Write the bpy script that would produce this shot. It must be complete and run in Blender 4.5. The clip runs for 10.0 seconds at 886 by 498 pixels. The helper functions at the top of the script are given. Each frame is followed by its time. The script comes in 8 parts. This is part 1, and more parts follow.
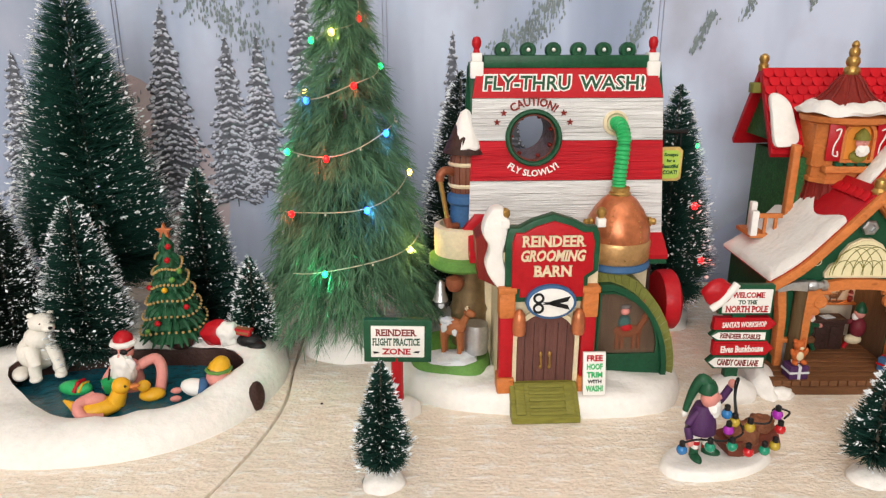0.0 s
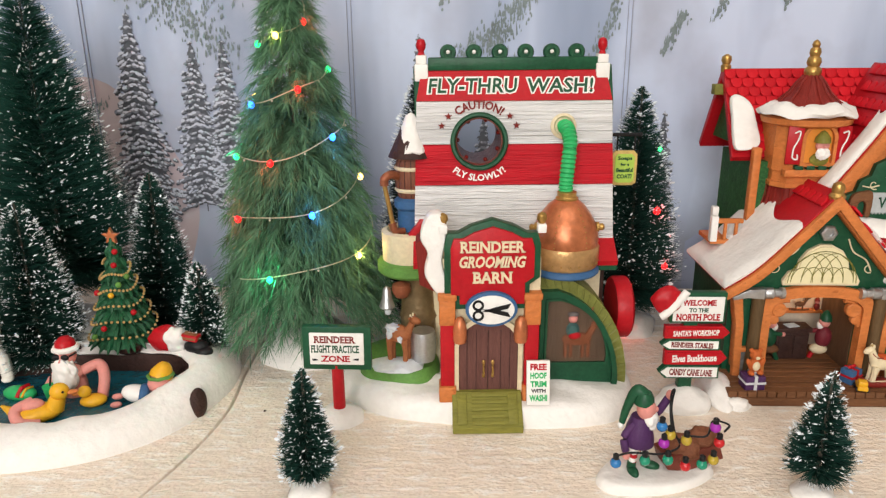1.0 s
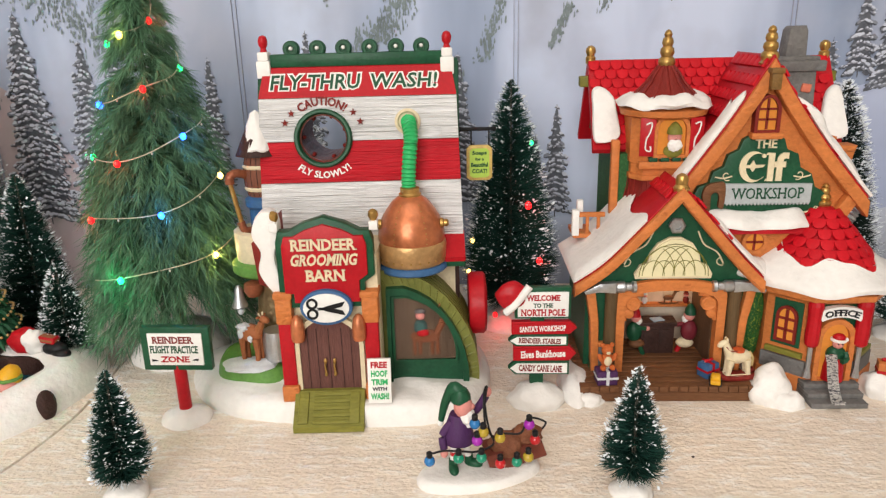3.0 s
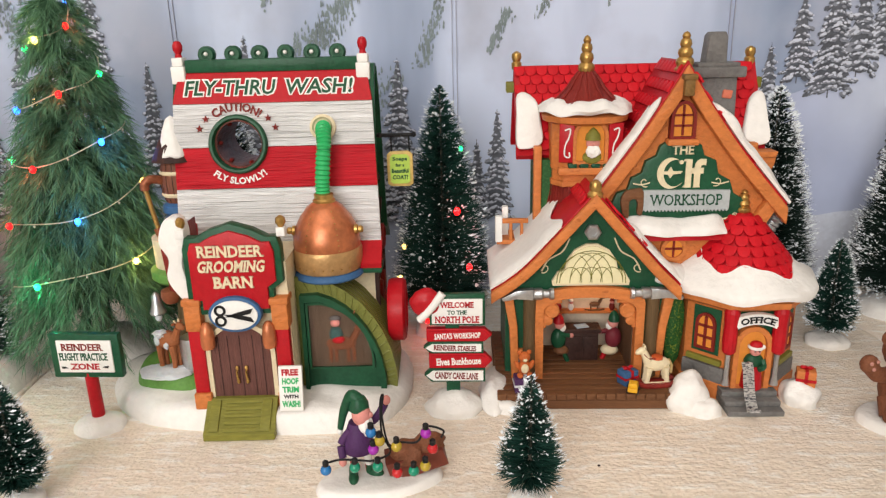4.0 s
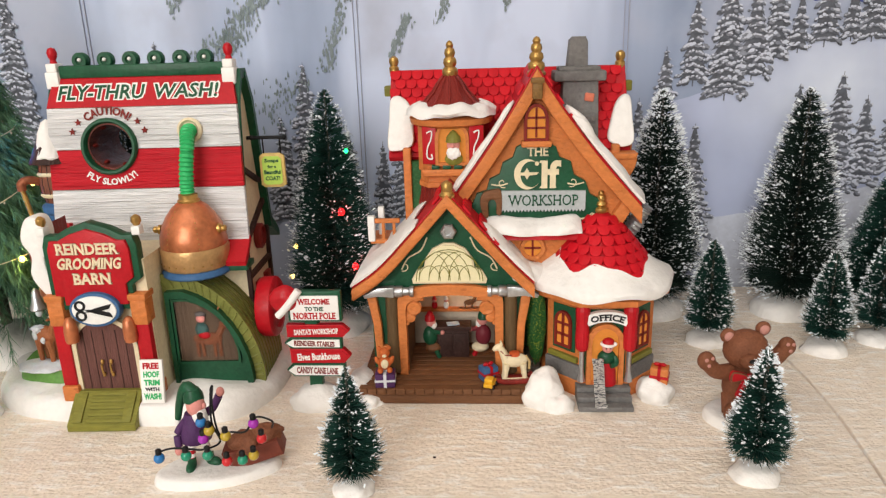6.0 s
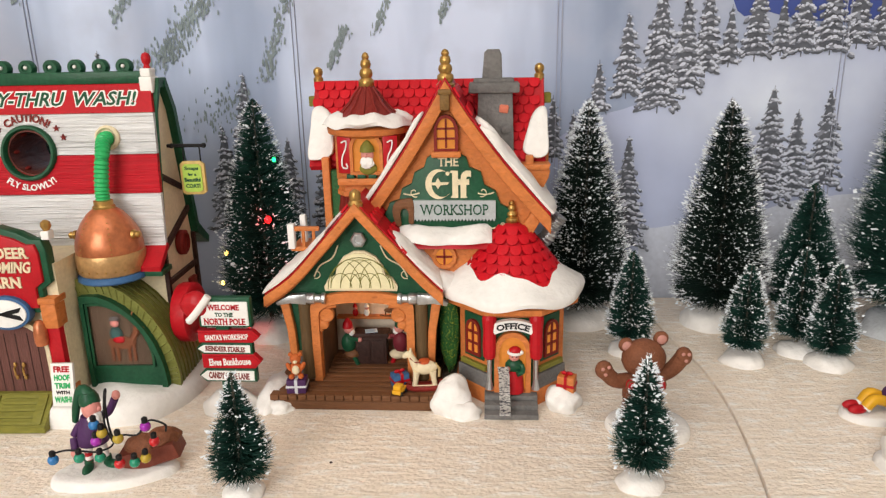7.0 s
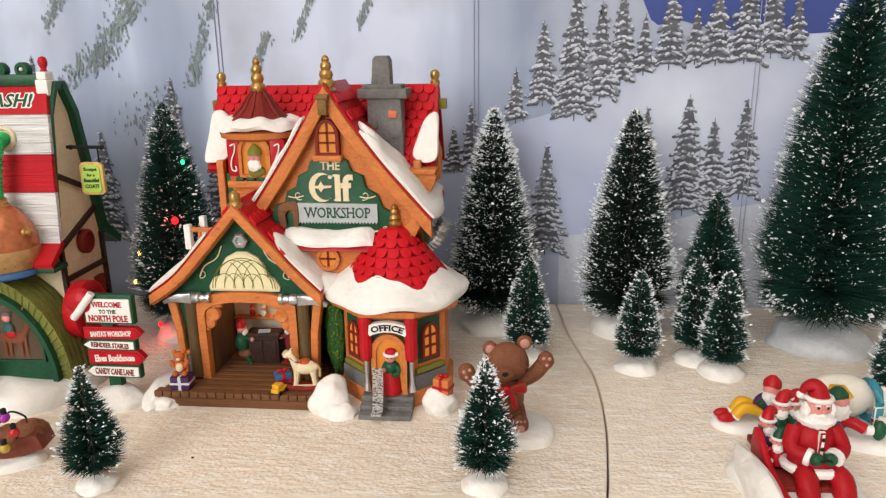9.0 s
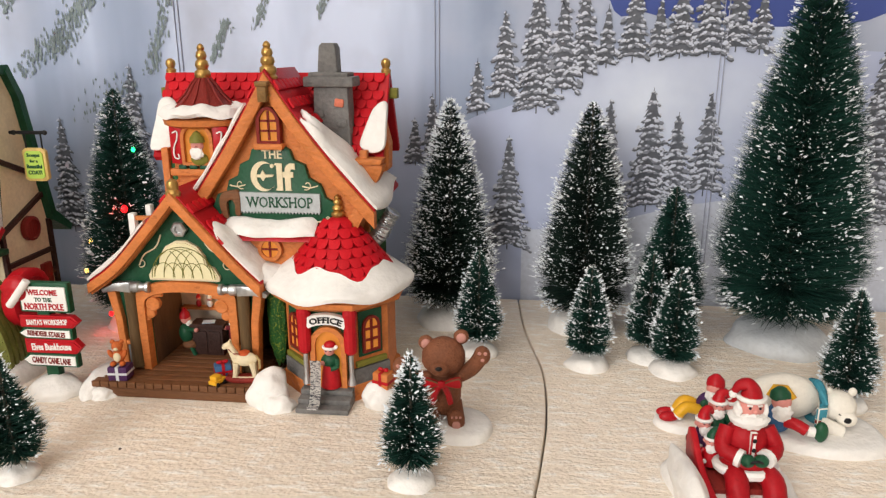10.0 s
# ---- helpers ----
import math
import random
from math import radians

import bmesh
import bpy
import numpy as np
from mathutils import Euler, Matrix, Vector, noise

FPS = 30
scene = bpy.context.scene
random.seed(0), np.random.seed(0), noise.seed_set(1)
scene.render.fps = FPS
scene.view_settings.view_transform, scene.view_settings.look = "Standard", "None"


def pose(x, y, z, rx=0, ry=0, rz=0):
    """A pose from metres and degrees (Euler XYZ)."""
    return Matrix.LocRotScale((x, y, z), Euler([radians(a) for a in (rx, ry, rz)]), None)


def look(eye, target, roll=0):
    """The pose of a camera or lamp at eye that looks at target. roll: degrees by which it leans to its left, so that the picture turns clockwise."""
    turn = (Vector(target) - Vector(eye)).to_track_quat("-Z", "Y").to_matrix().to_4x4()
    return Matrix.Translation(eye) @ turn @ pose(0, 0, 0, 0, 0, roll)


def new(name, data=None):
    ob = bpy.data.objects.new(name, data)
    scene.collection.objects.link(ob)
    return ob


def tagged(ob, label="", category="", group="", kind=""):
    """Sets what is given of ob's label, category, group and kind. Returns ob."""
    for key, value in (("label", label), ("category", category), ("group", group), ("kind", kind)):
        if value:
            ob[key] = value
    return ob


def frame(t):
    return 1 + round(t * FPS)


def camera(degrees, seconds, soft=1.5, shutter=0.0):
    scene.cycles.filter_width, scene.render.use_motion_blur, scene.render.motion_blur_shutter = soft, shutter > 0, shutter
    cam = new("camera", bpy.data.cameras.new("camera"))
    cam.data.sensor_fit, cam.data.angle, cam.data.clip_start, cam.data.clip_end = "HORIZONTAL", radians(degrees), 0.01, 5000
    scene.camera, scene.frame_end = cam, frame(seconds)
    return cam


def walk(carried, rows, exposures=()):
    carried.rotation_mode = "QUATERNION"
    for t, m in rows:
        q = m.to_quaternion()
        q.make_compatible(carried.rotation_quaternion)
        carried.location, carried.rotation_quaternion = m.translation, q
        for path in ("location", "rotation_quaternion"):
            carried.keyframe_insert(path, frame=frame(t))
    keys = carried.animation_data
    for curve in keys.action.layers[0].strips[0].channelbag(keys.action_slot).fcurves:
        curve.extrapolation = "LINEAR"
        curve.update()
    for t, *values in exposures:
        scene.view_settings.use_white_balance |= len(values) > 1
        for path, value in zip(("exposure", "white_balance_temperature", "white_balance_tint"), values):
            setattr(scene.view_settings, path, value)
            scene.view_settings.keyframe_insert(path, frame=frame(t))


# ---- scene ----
cam = camera(64.7, 10.0, soft=1.3)
METRES, EYE, TILT, LEAN, TURN = 0.47, 0.2189, -17.5, 0.0, 0.0
ROWS = [
    (0.0, 0.0, 0.0, 0.0, -0.0, 0.0, -0.0),
    (0.5, 0.0534, 0.0034, 0.0024, 0.85, 0.23, -0.14),
    (1.0, 0.0992, 0.0172, 0.0027, 1.81, 0.3, -0.11),
    (1.5, 0.153, 0.0266, 0.0059, 2.43, 0.04, 0.34),
    (2.0, 0.2086, 0.0264, 0.0059, 2.5, -0.07, 0.7),
    (2.5, 0.2537, 0.0283, 0.0027, 2.47, -0.09, 0.74),
    (4.0, 0.4061, 0.0415, 0.0043, 2.36, 0.35, 0.68),
    (4.5, 0.4531, 0.0435, 0.0035, 2.69, 0.3, 0.73),
    (5.0, 0.4999, 0.0372, 0.0009, 3.21, 0.32, 0.79),
    (5.5, 0.5484, 0.0296, -0.0026, 3.53, 0.41, 0.72),
    (7.0, 0.7243, 0.0201, -0.0072, 3.84, 1.49, -0.01),
    (7.5, 0.7787, 0.0147, -0.0063, 4.38, 1.83, -0.54),
    (8.0, 0.8256, 0.0063, -0.0052, 5.34, 2.35, -0.98),
    (8.5, 0.8698, 0.0113, -0.0092, 5.56, 2.34, -0.85),
    (9.0, 0.9089, 0.0217, -0.012, 5.48, 2.09, -0.93),
    (9.5, 0.9463, 0.0339, -0.0143, 5.61, 1.94, -1.29),
    (10.0, 0.9868, 0.0472, -0.0146, 5.8, 1.76, -1.73),
]
walk(cam, [(t, pose(0, 0, EYE, TILT, LEAN, TURN) @ pose(METRES * x, METRES * y, METRES * z, 90 + pitch, roll, yaw)) for t, x, y, z, yaw, pitch, roll in ROWS], exposures=((0.0, -0.06), (5.0, -0.05), (7.5, 0.0), (10.0, 0.04)))

# ---- light ----
world = bpy.data.worlds.new("World")
scene.world = world
world.use_nodes = True
wn = world.node_tree.nodes
sky = wn.new("ShaderNodeTexSky")
sky.sky_type = "NISHITA"
sky.sun_disc = False
sky.sun_elevation, sky.sun_rotation = radians(35), radians(200)
wn["Background"].inputs[1].default_value = 0.1
world.node_tree.links.new(sky.outputs[0], wn["Background"].inputs[0])


def area_light(name, m, w, h, watts, rgb):
    data = bpy.data.lights.new(name, "AREA")
    data.shape, data.size, data.size_y, data.energy, data.color = "RECTANGLE", w, h, watts, rgb
    ob = new(name, data)
    ob.matrix_world = m
    return ob


area_light("window_daylight", look((-0.22, -1.24, 0.66), (0.2, 0.4, 0.1)), 0.9, 0.9, 21.5, (1.0, 0.95, 0.90))
# Overhead fill added below the unbroken ceiling to brighten the ground; no skylight exists.
area_light("overhead_fill", look((0.2, -0.1, 1.12), (0.25, 0.22, 0.0)), 1.2, 0.6, 4.6, (1.0, 0.94, 0.87))

# ---- materials ----
MM = 0.001


def rgba(c):
    return (c[0], c[1], c[2], 1.0)


def material(name, rgb, rough=0.5, metal=0.0, vary=0.18, size=0.006, bump=0.25, coat=0.0, fleck=None, stretch=(1, 1, 1), emit=None, spread=0.0):
    """Painted or natural surface: two scales of colour variation and a fine relief."""
    m = bpy.data.materials.new(name)
    m.use_nodes = True
    nt = m.node_tree
    n, l = nt.nodes, nt.links
    b = n["Principled BSDF"]
    b.inputs["Roughness"].default_value = rough
    b.inputs["Metallic"].default_value = metal
    b.inputs["Specular IOR Level"].default_value = 0.2
    b.inputs["Coat Weight"].default_value = coat
    b.inputs["Coat Roughness"].default_value = 0.25
    tc = n.new("ShaderNodeTexCoord")
    mp = n.new("ShaderNodeMapping")
    mp.inputs["Scale"].default_value = stretch
    l.new(tc.outputs["Object"], mp.inputs[0])
    big = n.new("ShaderNodeTexNoise")
    big.inputs["Scale"].default_value = 0.35 / size
    big.inputs["Detail"].default_value = 3
    fine = n.new("ShaderNodeTexNoise")
    fine.inputs["Scale"].default_value = 2.2 / size
    fine.inputs["Detail"].default_value = 4
    l.new(mp.outputs[0], big.inputs[0])
    l.new(mp.outputs[0], fine.inputs[0])
    add = n.new("ShaderNodeMath")
    add.operation = "ADD"
    l.new(big.outputs[0], add.inputs[0])
    l.new(fine.outputs[0], add.inputs[1])
    ramp = n.new("ShaderNodeValToRGB")
    lo = [c * (1 - vary) for c in rgb]
    hi = [min(1, c * (1 + vary)) for c in rgb]
    ramp.color_ramp.elements[0].position, ramp.color_ramp.elements[0].color = 0.3, rgba(lo)
    ramp.color_ramp.elements[1].position, ramp.color_ramp.elements[1].color = 0.72, rgba(hi)
    half = n.new("ShaderNodeMath")
    half.operation = "MULTIPLY"
    half.inputs[1].default_value = 0.5
    l.new(add.outputs[0], half.inputs[0])
    l.new(half.outputs[0], ramp.inputs[0])
    col = ramp.outputs[0]
    if spread:
        oi = n.new("ShaderNodeObjectInfo")
        mr = n.new("ShaderNodeMapRange")
        mr.inputs["To Min"].default_value, mr.inputs["To Max"].default_value = 1 - spread, 1 + spread
        l.new(oi.outputs["Random"], mr.inputs[0])
        hs = n.new("ShaderNodeHueSaturation")
        l.new(mr.outputs[0], hs.inputs["Value"])
        l.new(col, hs.inputs["Color"])
        col = hs.outputs[0]
    if fleck:
        frgb, amount, fs = fleck
        sp = n.new("ShaderNodeTexNoise")
        sp.inputs["Scale"].default_value = 1.0 / fs
        sp.inputs["Detail"].default_value = 5
        sp.inputs["Roughness"].default_value = 0.65
        l.new(mp.outputs[0], sp.inputs[0])
        cut = n.new("ShaderNodeValToRGB")
        cut.color_ramp.elements[0].position = 0.62 - amount
        cut.color_ramp.elements[1].position = 0.70 - amount
        l.new(sp.outputs[0], cut.inputs[0])
        mix = n.new("ShaderNodeMix")
        mix.data_type = "RGBA"
        l.new(cut.outputs[0], mix.inputs["Factor"])
        l.new(col, mix.inputs["A"])
        mix.inputs["B"].default_value = rgba(frgb)
        col = mix.outputs["Result"]
    l.new(col, b.inputs["Base Color"])
    if bump:
        bp = n.new("ShaderNodeBump")
        bp.inputs["Strength"].default_value = bump
        bp.inputs["Distance"].default_value = size * 0.25
        l.new(add.outputs[0], bp.inputs["Height"])
        l.new(bp.outputs[0], b.inputs["Normal"])
    if emit:
        b.inputs["Emission Color"].default_value = rgba(emit[0])
        b.inputs["Emission Strength"].default_value = emit[1]
    return m


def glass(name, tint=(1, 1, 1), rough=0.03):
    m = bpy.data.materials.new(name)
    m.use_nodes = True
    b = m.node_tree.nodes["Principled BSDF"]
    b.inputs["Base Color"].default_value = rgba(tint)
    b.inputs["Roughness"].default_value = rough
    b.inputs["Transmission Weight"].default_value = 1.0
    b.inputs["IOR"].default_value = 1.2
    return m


def foam_ground():
    """White foam boards brushed crosswise: streaks in relief, cream to white."""
    m = material("foam_snow", (0.87, 0.765, 0.645), rough=0.62, vary=0.10, size=0.012, bump=0.0)
    nt = m.node_tree
    n, l = nt.nodes, nt.links
    b = n["Principled BSDF"]
    tc = n.new("ShaderNodeTexCoord")
    mp = n.new("ShaderNodeMapping")
    mp.inputs["Scale"].default_value = (62, 185, 160)
    l.new(tc.outputs["Object"], mp.inputs[0])
    a = n.new("ShaderNodeTexNoise")
    a.inputs["Scale"].default_value = 1.0
    a.inputs["Detail"].default_value = 6
    a.inputs["Roughness"].default_value = 0.7
    a.inputs["Distortion"].default_value = 0.15
    l.new(mp.outputs[0], a.inputs[0])
    v = n.new("ShaderNodeTexVoronoi")
    v.inputs["Scale"].default_value = 420
    l.new(tc.outputs["Object"], v.inputs[0])
    s = n.new("ShaderNodeMath")
    s.operation = "MULTIPLY_ADD"
    s.inputs[1].default_value = 0.25
    l.new(v.outputs["Distance"], s.inputs[0])
    l.new(a.outputs[0], s.inputs[2])
    bp = n.new("ShaderNodeBump")
    bp.inputs["Strength"].default_value = 0.65
    bp.inputs["Distance"].default_value = 0.0032
    l.new(s.outputs[0], bp.inputs["Height"])
    l.new(bp.outputs[0], b.inputs["Normal"])
    old = b.inputs["Base Color"].links[0].from_socket
    mix = n.new("ShaderNodeMix")
    mix.data_type = "RGBA"
    cut = n.new("ShaderNodeValToRGB")
    cut.color_ramp.elements[0].position, cut.color_ramp.elements[1].position = 0.50, 0.64
    l.new(a.outputs[0], cut.inputs[0])
    l.new(cut.outputs[0], mix.inputs["Factor"])
    l.new(old, mix.inputs["A"])
    mix.inputs["B"].default_value = (0.95, 0.91, 0.85, 1)
    l.new(mix.outputs["Result"], b.inputs["Base Color"])
    return m


def print_sheet():
    """Printed winter mountains: pale blue-grey slopes, white snow fields, haze."""
    m = bpy.data.materials.new("printed_mountain_sheet")
    m.use_nodes = True
    nt = m.node_tree
    n, l = nt.nodes, nt.links
    b = n["Principled BSDF"]
    b.inputs["Roughness"].default_value = 0.55
    tc = n.new("ShaderNodeTexCoord")
    mp = n.new("ShaderNodeMapping")
    mp.inputs["Rotation"].default_value = (0, radians(28), 0)
    mp.inputs["Scale"].default_value = (11, 1, 2.0)
    l.new(tc.outputs["Object"], mp.inputs[0])
    a = n.new("ShaderNodeTexNoise")
    a.inputs["Scale"].default_value = 1.0
    a.inputs["Detail"].default_value = 4
    a.inputs["Roughness"].default_value = 0.45
    l.new(mp.outputs[0], a.inputs[0])
    r = n.new("ShaderNodeValToRGB")
    e = r.color_ramp.elements
    e[0].position, e[0].color = 0.36, (0.24, 0.30, 0.43, 1)
    e[1].position, e[1].color = 0.62, (0.57, 0.65, 0.83, 1)
    e.new(0.5).color = (0.355, 0.425, 0.585, 1)
    l.new(a.outputs[0], r.inputs[0])
    c = n.new("ShaderNodeTexNoise")
    c.inputs["Scale"].default_value = 9
    c.inputs["Detail"].default_value = 5
    l.new(tc.outputs["Object"], c.inputs[0])
    mix = n.new("ShaderNodeMix")
    mix.data_type = "RGBA"
    cut = n.new("ShaderNodeValToRGB")
    cut.color_ramp.elements[0].position, cut.color_ramp.elements[1].position = 0.46, 0.66
    l.new(c.outputs[0], cut.inputs[0])
    l.new(cut.outputs[0], mix.inputs["Factor"])
    l.new(r.outputs[0], mix.inputs["A"])
    mix.inputs["B"].default_value = (0.41, 0.45, 0.57, 1)
    l.new(mix.outputs["Result"], b.inputs["Base Color"])
    return m


FOAM = foam_ground()
SHEET = print_sheet()
SNOW = material("painted_snow", (0.82, 0.80, 0.77), rough=0.5, vary=0.07, size=0.010, bump=0.35)
SNOWB = material("bluish_snow", (0.62, 0.65, 0.68), rough=0.5, vary=0.12, size=0.008, bump=0.3)
RED = material("red_paint", (0.43, 0.006, 0.013), rough=0.5, vary=0.16, size=0.005, bump=0.2, coat=0.15)
REDW = material("red_wood", (0.48, 0.010, 0.020), rough=0.45, vary=0.25, size=0.006, bump=1.0, stretch=(0.12, 1, 2.6))
WHITEW = material("white_wood", (0.76, 0.76, 0.765), rough=0.4, vary=0.27, size=0.006, bump=1.6, stretch=(0.07, 1, 2.8))
DKRED = material("dark_red", (0.20, 0.02, 0.015), rough=0.5, vary=0.3, size=0.004, bump=0.4, stretch=(3, 1, 0.3))
DKGREEN = material("dark_green", (0.012, 0.075, 0.035), rough=0.42, vary=0.3, size=0.005, bump=0.25, coat=0.1)
MOSS = material("mottled_green", (0.025, 0.10, 0.03), rough=0.5, vary=0.45, size=0.003, bump=0.5, fleck=((0.05, 0.16, 0.05), 0.1, 0.0015))
IVY = material("ivy_green", (0.02, 0.09, 0.02), rough=0.55, vary=0.5, size=0.002, bump=1.0, fleck=((0.22, 0.26, 0.03), 0.07, 0.0013))
GREENB = material("bright_green", (0.03, 0.42, 0.13), rough=0.4, vary=0.15, size=0.004, bump=0.15, coat=0.2)
LIME = material("lime_green", (0.12, 0.27, 0.06), rough=0.5, vary=0.25, size=0.004)
OLIVE = material("olive_wood", (0.20, 0.19, 0.035), rough=0.5, vary=0.3, size=0.004, bump=0.5, stretch=(0.3, 1.5, 1))
OLIVES = material("olive_shell", (0.19, 0.20, 0.05), rough=0.42, vary=0.25, size=0.004, bump=0.3)
ORANGE = material("orange_wood", (0.57, 0.185, 0.052), rough=0.48, vary=0.22, size=0.007, bump=0.45, fleck=((0.40, 0.115, 0.03), 0.0, 0.006), stretch=(1, 1, 1.6))
OLIVEB = material("aged_brown_wood", (0.20, 0.11, 0.035), rough=0.5, vary=0.35, size=0.003, bump=0.6)
BROWN = material("brown_wood", (0.165, 0.072, 0.032), rough=0.55, vary=0.3, size=0.004, bump=0.6, stretch=(0.3, 1.5, 1.5))
DOORB = material("door_brown", (0.135, 0.058, 0.048), rough=0.5, vary=0.3, size=0.003, bump=0.6, stretch=(3, 1, 0.3))
DARKB = material("dark_brown", (0.045, 0.022, 0.018), rough=0.55, vary=0.4, size=0.004, bump=0.6)
CREAM = material("cream_paint", (0.72, 0.62, 0.42), rough=0.5, vary=0.14, size=0.005)
COPPERB = material("brown_copper", (0.30, 0.10, 0.05), rough=0.4, metal=0.35, vary=0.35, size=0.005, bump=0.3)
BARREL = material("barrel_wood", (0.20, 0.075, 0.045), rough=0.5, vary=0.3, size=0.004, bump=0.6, stretch=(2, 2, 0.3))
WHITE = material("white_paint", (0.82, 0.81, 0.78), rough=0.45, vary=0.06, size=0.006, bump=0.15)
COPPER = material("copper_paint", (0.52, 0.17, 0.07), rough=0.36, metal=0.5, vary=0.35, size=0.008, bump=0.12, coat=0.3)
GOLD = material("gold_paint", (0.48, 0.29, 0.09), rough=0.32, metal=0.8, vary=0.25, size=0.004, bump=0.2)
SILVER = material("silver_paint", (0.50, 0.51, 0.52), rough=0.32, metal=0.85, vary=0.2, size=0.004, bump=0.2)
GREY = material("grey_stone", (0.16, 0.155, 0.15), rough=0.6, vary=0.3, size=0.005, bump=0.7)
SAW = material("grey_blade", (0.42, 0.45, 0.46), rough=0.4, vary=0.15, size=0.004, bump=0.2)
BLUE = material("blue_paint", (0.045, 0.12, 0.26), rough=0.45, vary=0.2, size=0.004)
TEAL = material("teal_water", (0.008, 0.085, 0.12), rough=0.18, vary=0.45, size=0.012, bump=0.5, coat=0.5)
PURPLE = material("purple_paint", (0.075, 0.028, 0.10), rough=0.5, vary=0.2, size=0.004)
SKIN = material("peach_paint", (0.66, 0.27, 0.235), rough=0.5, vary=0.12, size=0.004, bump=0.15)
YELLOW = material("yellow_paint", (0.72, 0.38, 0.02), rough=0.4, vary=0.12, size=0.005, bump=0.1, coat=0.2)
TAN = material("reindeer_brown", (0.30, 0.115, 0.05), rough=0.55, vary=0.25, size=0.003, bump=0.5)
BEARB = material("bear_brown", (0.20, 0.075, 0.038), rough=0.65, vary=0.3, size=0.003, bump=0.9)
BLACK = material("black_paint", (0.012, 0.012, 0.013), rough=0.4, vary=0.2, size=0.004, bump=0.1)
WIRE = material("pale_wire", (0.68, 0.62, 0.46), rough=0.35, metal=0.6, vary=0.1, size=0.004, bump=0)
STEM = material("wire_stem", (0.10, 0.09, 0.07), rough=0.5, vary=0.2, size=0.002)
NEEDLE = material("dark_needles", (0.013, 0.054, 0.041), rough=0.6, vary=0.5, size=0.012, bump=0)
NEEDLE3 = material("green_needles", (0.020, 0.082, 0.062), rough=0.55, vary=0.5, size=0.012, bump=0)
NEEDLE2 = material("blackish_needles", (0.009, 0.024, 0.018), rough=0.6, vary=0.5, size=0.012, bump=0)
SISAL = material("green_sisal", (0.105, 0.225, 0.125), rough=0.6, vary=0.5, size=0.014, bump=0)
FLOCK = material("flock_snow", (0.86, 0.91, 0.97), rough=0.6, vary=0.06, size=0.002, bump=0)
PINEG = material("moulded_pine", (0.02, 0.092, 0.042), rough=0.45, vary=0.4, size=0.004, bump=0.5)
WALLP = material("room_wall", (0.72, 0.69, 0.64), rough=0.8, vary=0.05, size=0.1, bump=0.1)
WOODF = material("room_floor", (0.30, 0.19, 0.11), rough=0.5, vary=0.2, size=0.08, bump=0.2, stretch=(0.2, 2, 1))
LITPANE = material("lit_amber_pane", (0.42, 0.14, 0.03), rough=0.3, vary=0.2, size=0.006, bump=0.1, emit=((1.0, 0.38, 0.05), 0.3))
# Grey tint stands in for the shade of a deeper tunnel inside.
DIMGLASS = glass("dimming_glass", (0.55, 0.5, 0.5))
PRINTD = material("print_dark_pine", (0.125, 0.135, 0.16), rough=0.55, vary=0.3, size=0.006, bump=0)
PRINTF = material("print_fold", (0.38, 0.40, 0.49), rough=0.55, vary=0.1, size=0.01, bump=0)
PRINTB = material("print_pine_body", (0.25, 0.27, 0.32), rough=0.55, vary=0.25, size=0.006, bump=0)
PRINTW = material("print_pine_snow", (0.58, 0.62, 0.72), rough=0.55, vary=0.12, size=0.008, bump=0)
PRINTG = material("print_far_forest", (0.22, 0.27, 0.28), rough=0.55, vary=0.3, size=0.01, bump=0)
PRINTH = material("print_snow_hill", (0.435, 0.49, 0.67), rough=0.55, vary=0.14, size=0.12, bump=0)
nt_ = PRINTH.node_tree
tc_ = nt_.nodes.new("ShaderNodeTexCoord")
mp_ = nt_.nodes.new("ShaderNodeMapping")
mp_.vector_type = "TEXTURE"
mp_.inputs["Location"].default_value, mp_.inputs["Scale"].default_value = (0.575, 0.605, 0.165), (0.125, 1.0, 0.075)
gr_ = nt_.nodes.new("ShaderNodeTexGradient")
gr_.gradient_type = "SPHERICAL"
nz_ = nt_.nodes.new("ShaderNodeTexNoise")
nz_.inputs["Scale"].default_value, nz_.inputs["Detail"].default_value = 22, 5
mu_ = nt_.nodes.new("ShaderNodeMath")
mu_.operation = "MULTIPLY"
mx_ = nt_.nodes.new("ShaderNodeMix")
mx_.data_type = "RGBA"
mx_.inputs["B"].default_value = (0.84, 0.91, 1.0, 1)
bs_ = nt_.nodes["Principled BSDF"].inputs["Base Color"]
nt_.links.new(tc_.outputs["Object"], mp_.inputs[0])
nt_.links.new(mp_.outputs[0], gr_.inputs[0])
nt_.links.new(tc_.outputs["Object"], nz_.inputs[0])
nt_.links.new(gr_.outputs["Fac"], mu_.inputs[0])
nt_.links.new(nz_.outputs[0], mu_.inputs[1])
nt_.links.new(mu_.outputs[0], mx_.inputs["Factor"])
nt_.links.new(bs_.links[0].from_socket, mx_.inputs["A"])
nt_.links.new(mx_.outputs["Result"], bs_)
PRINTS = material("print_night_sky", (0.06, 0.09, 0.30), rough=0.55, vary=0.15, size=0.1, bump=0)
PRINTR = material("print_rosy_haze", (0.50, 0.42, 0.45), rough=0.55, vary=0.12, size=0.08, bump=0)


# ---- mesh helpers (millimetres) ----
def mesh_from(name, bm, smooth=True):
    bmesh.ops.scale(bm, vec=(MM, MM, MM), verts=bm.verts)
    me = bpy.data.meshes.new(name)
    bm.to_mesh(me)
    bm.free()
    if smooth:
        me.shade_smooth()
        me.set_sharp_from_angle(angle=radians(42))
    return me


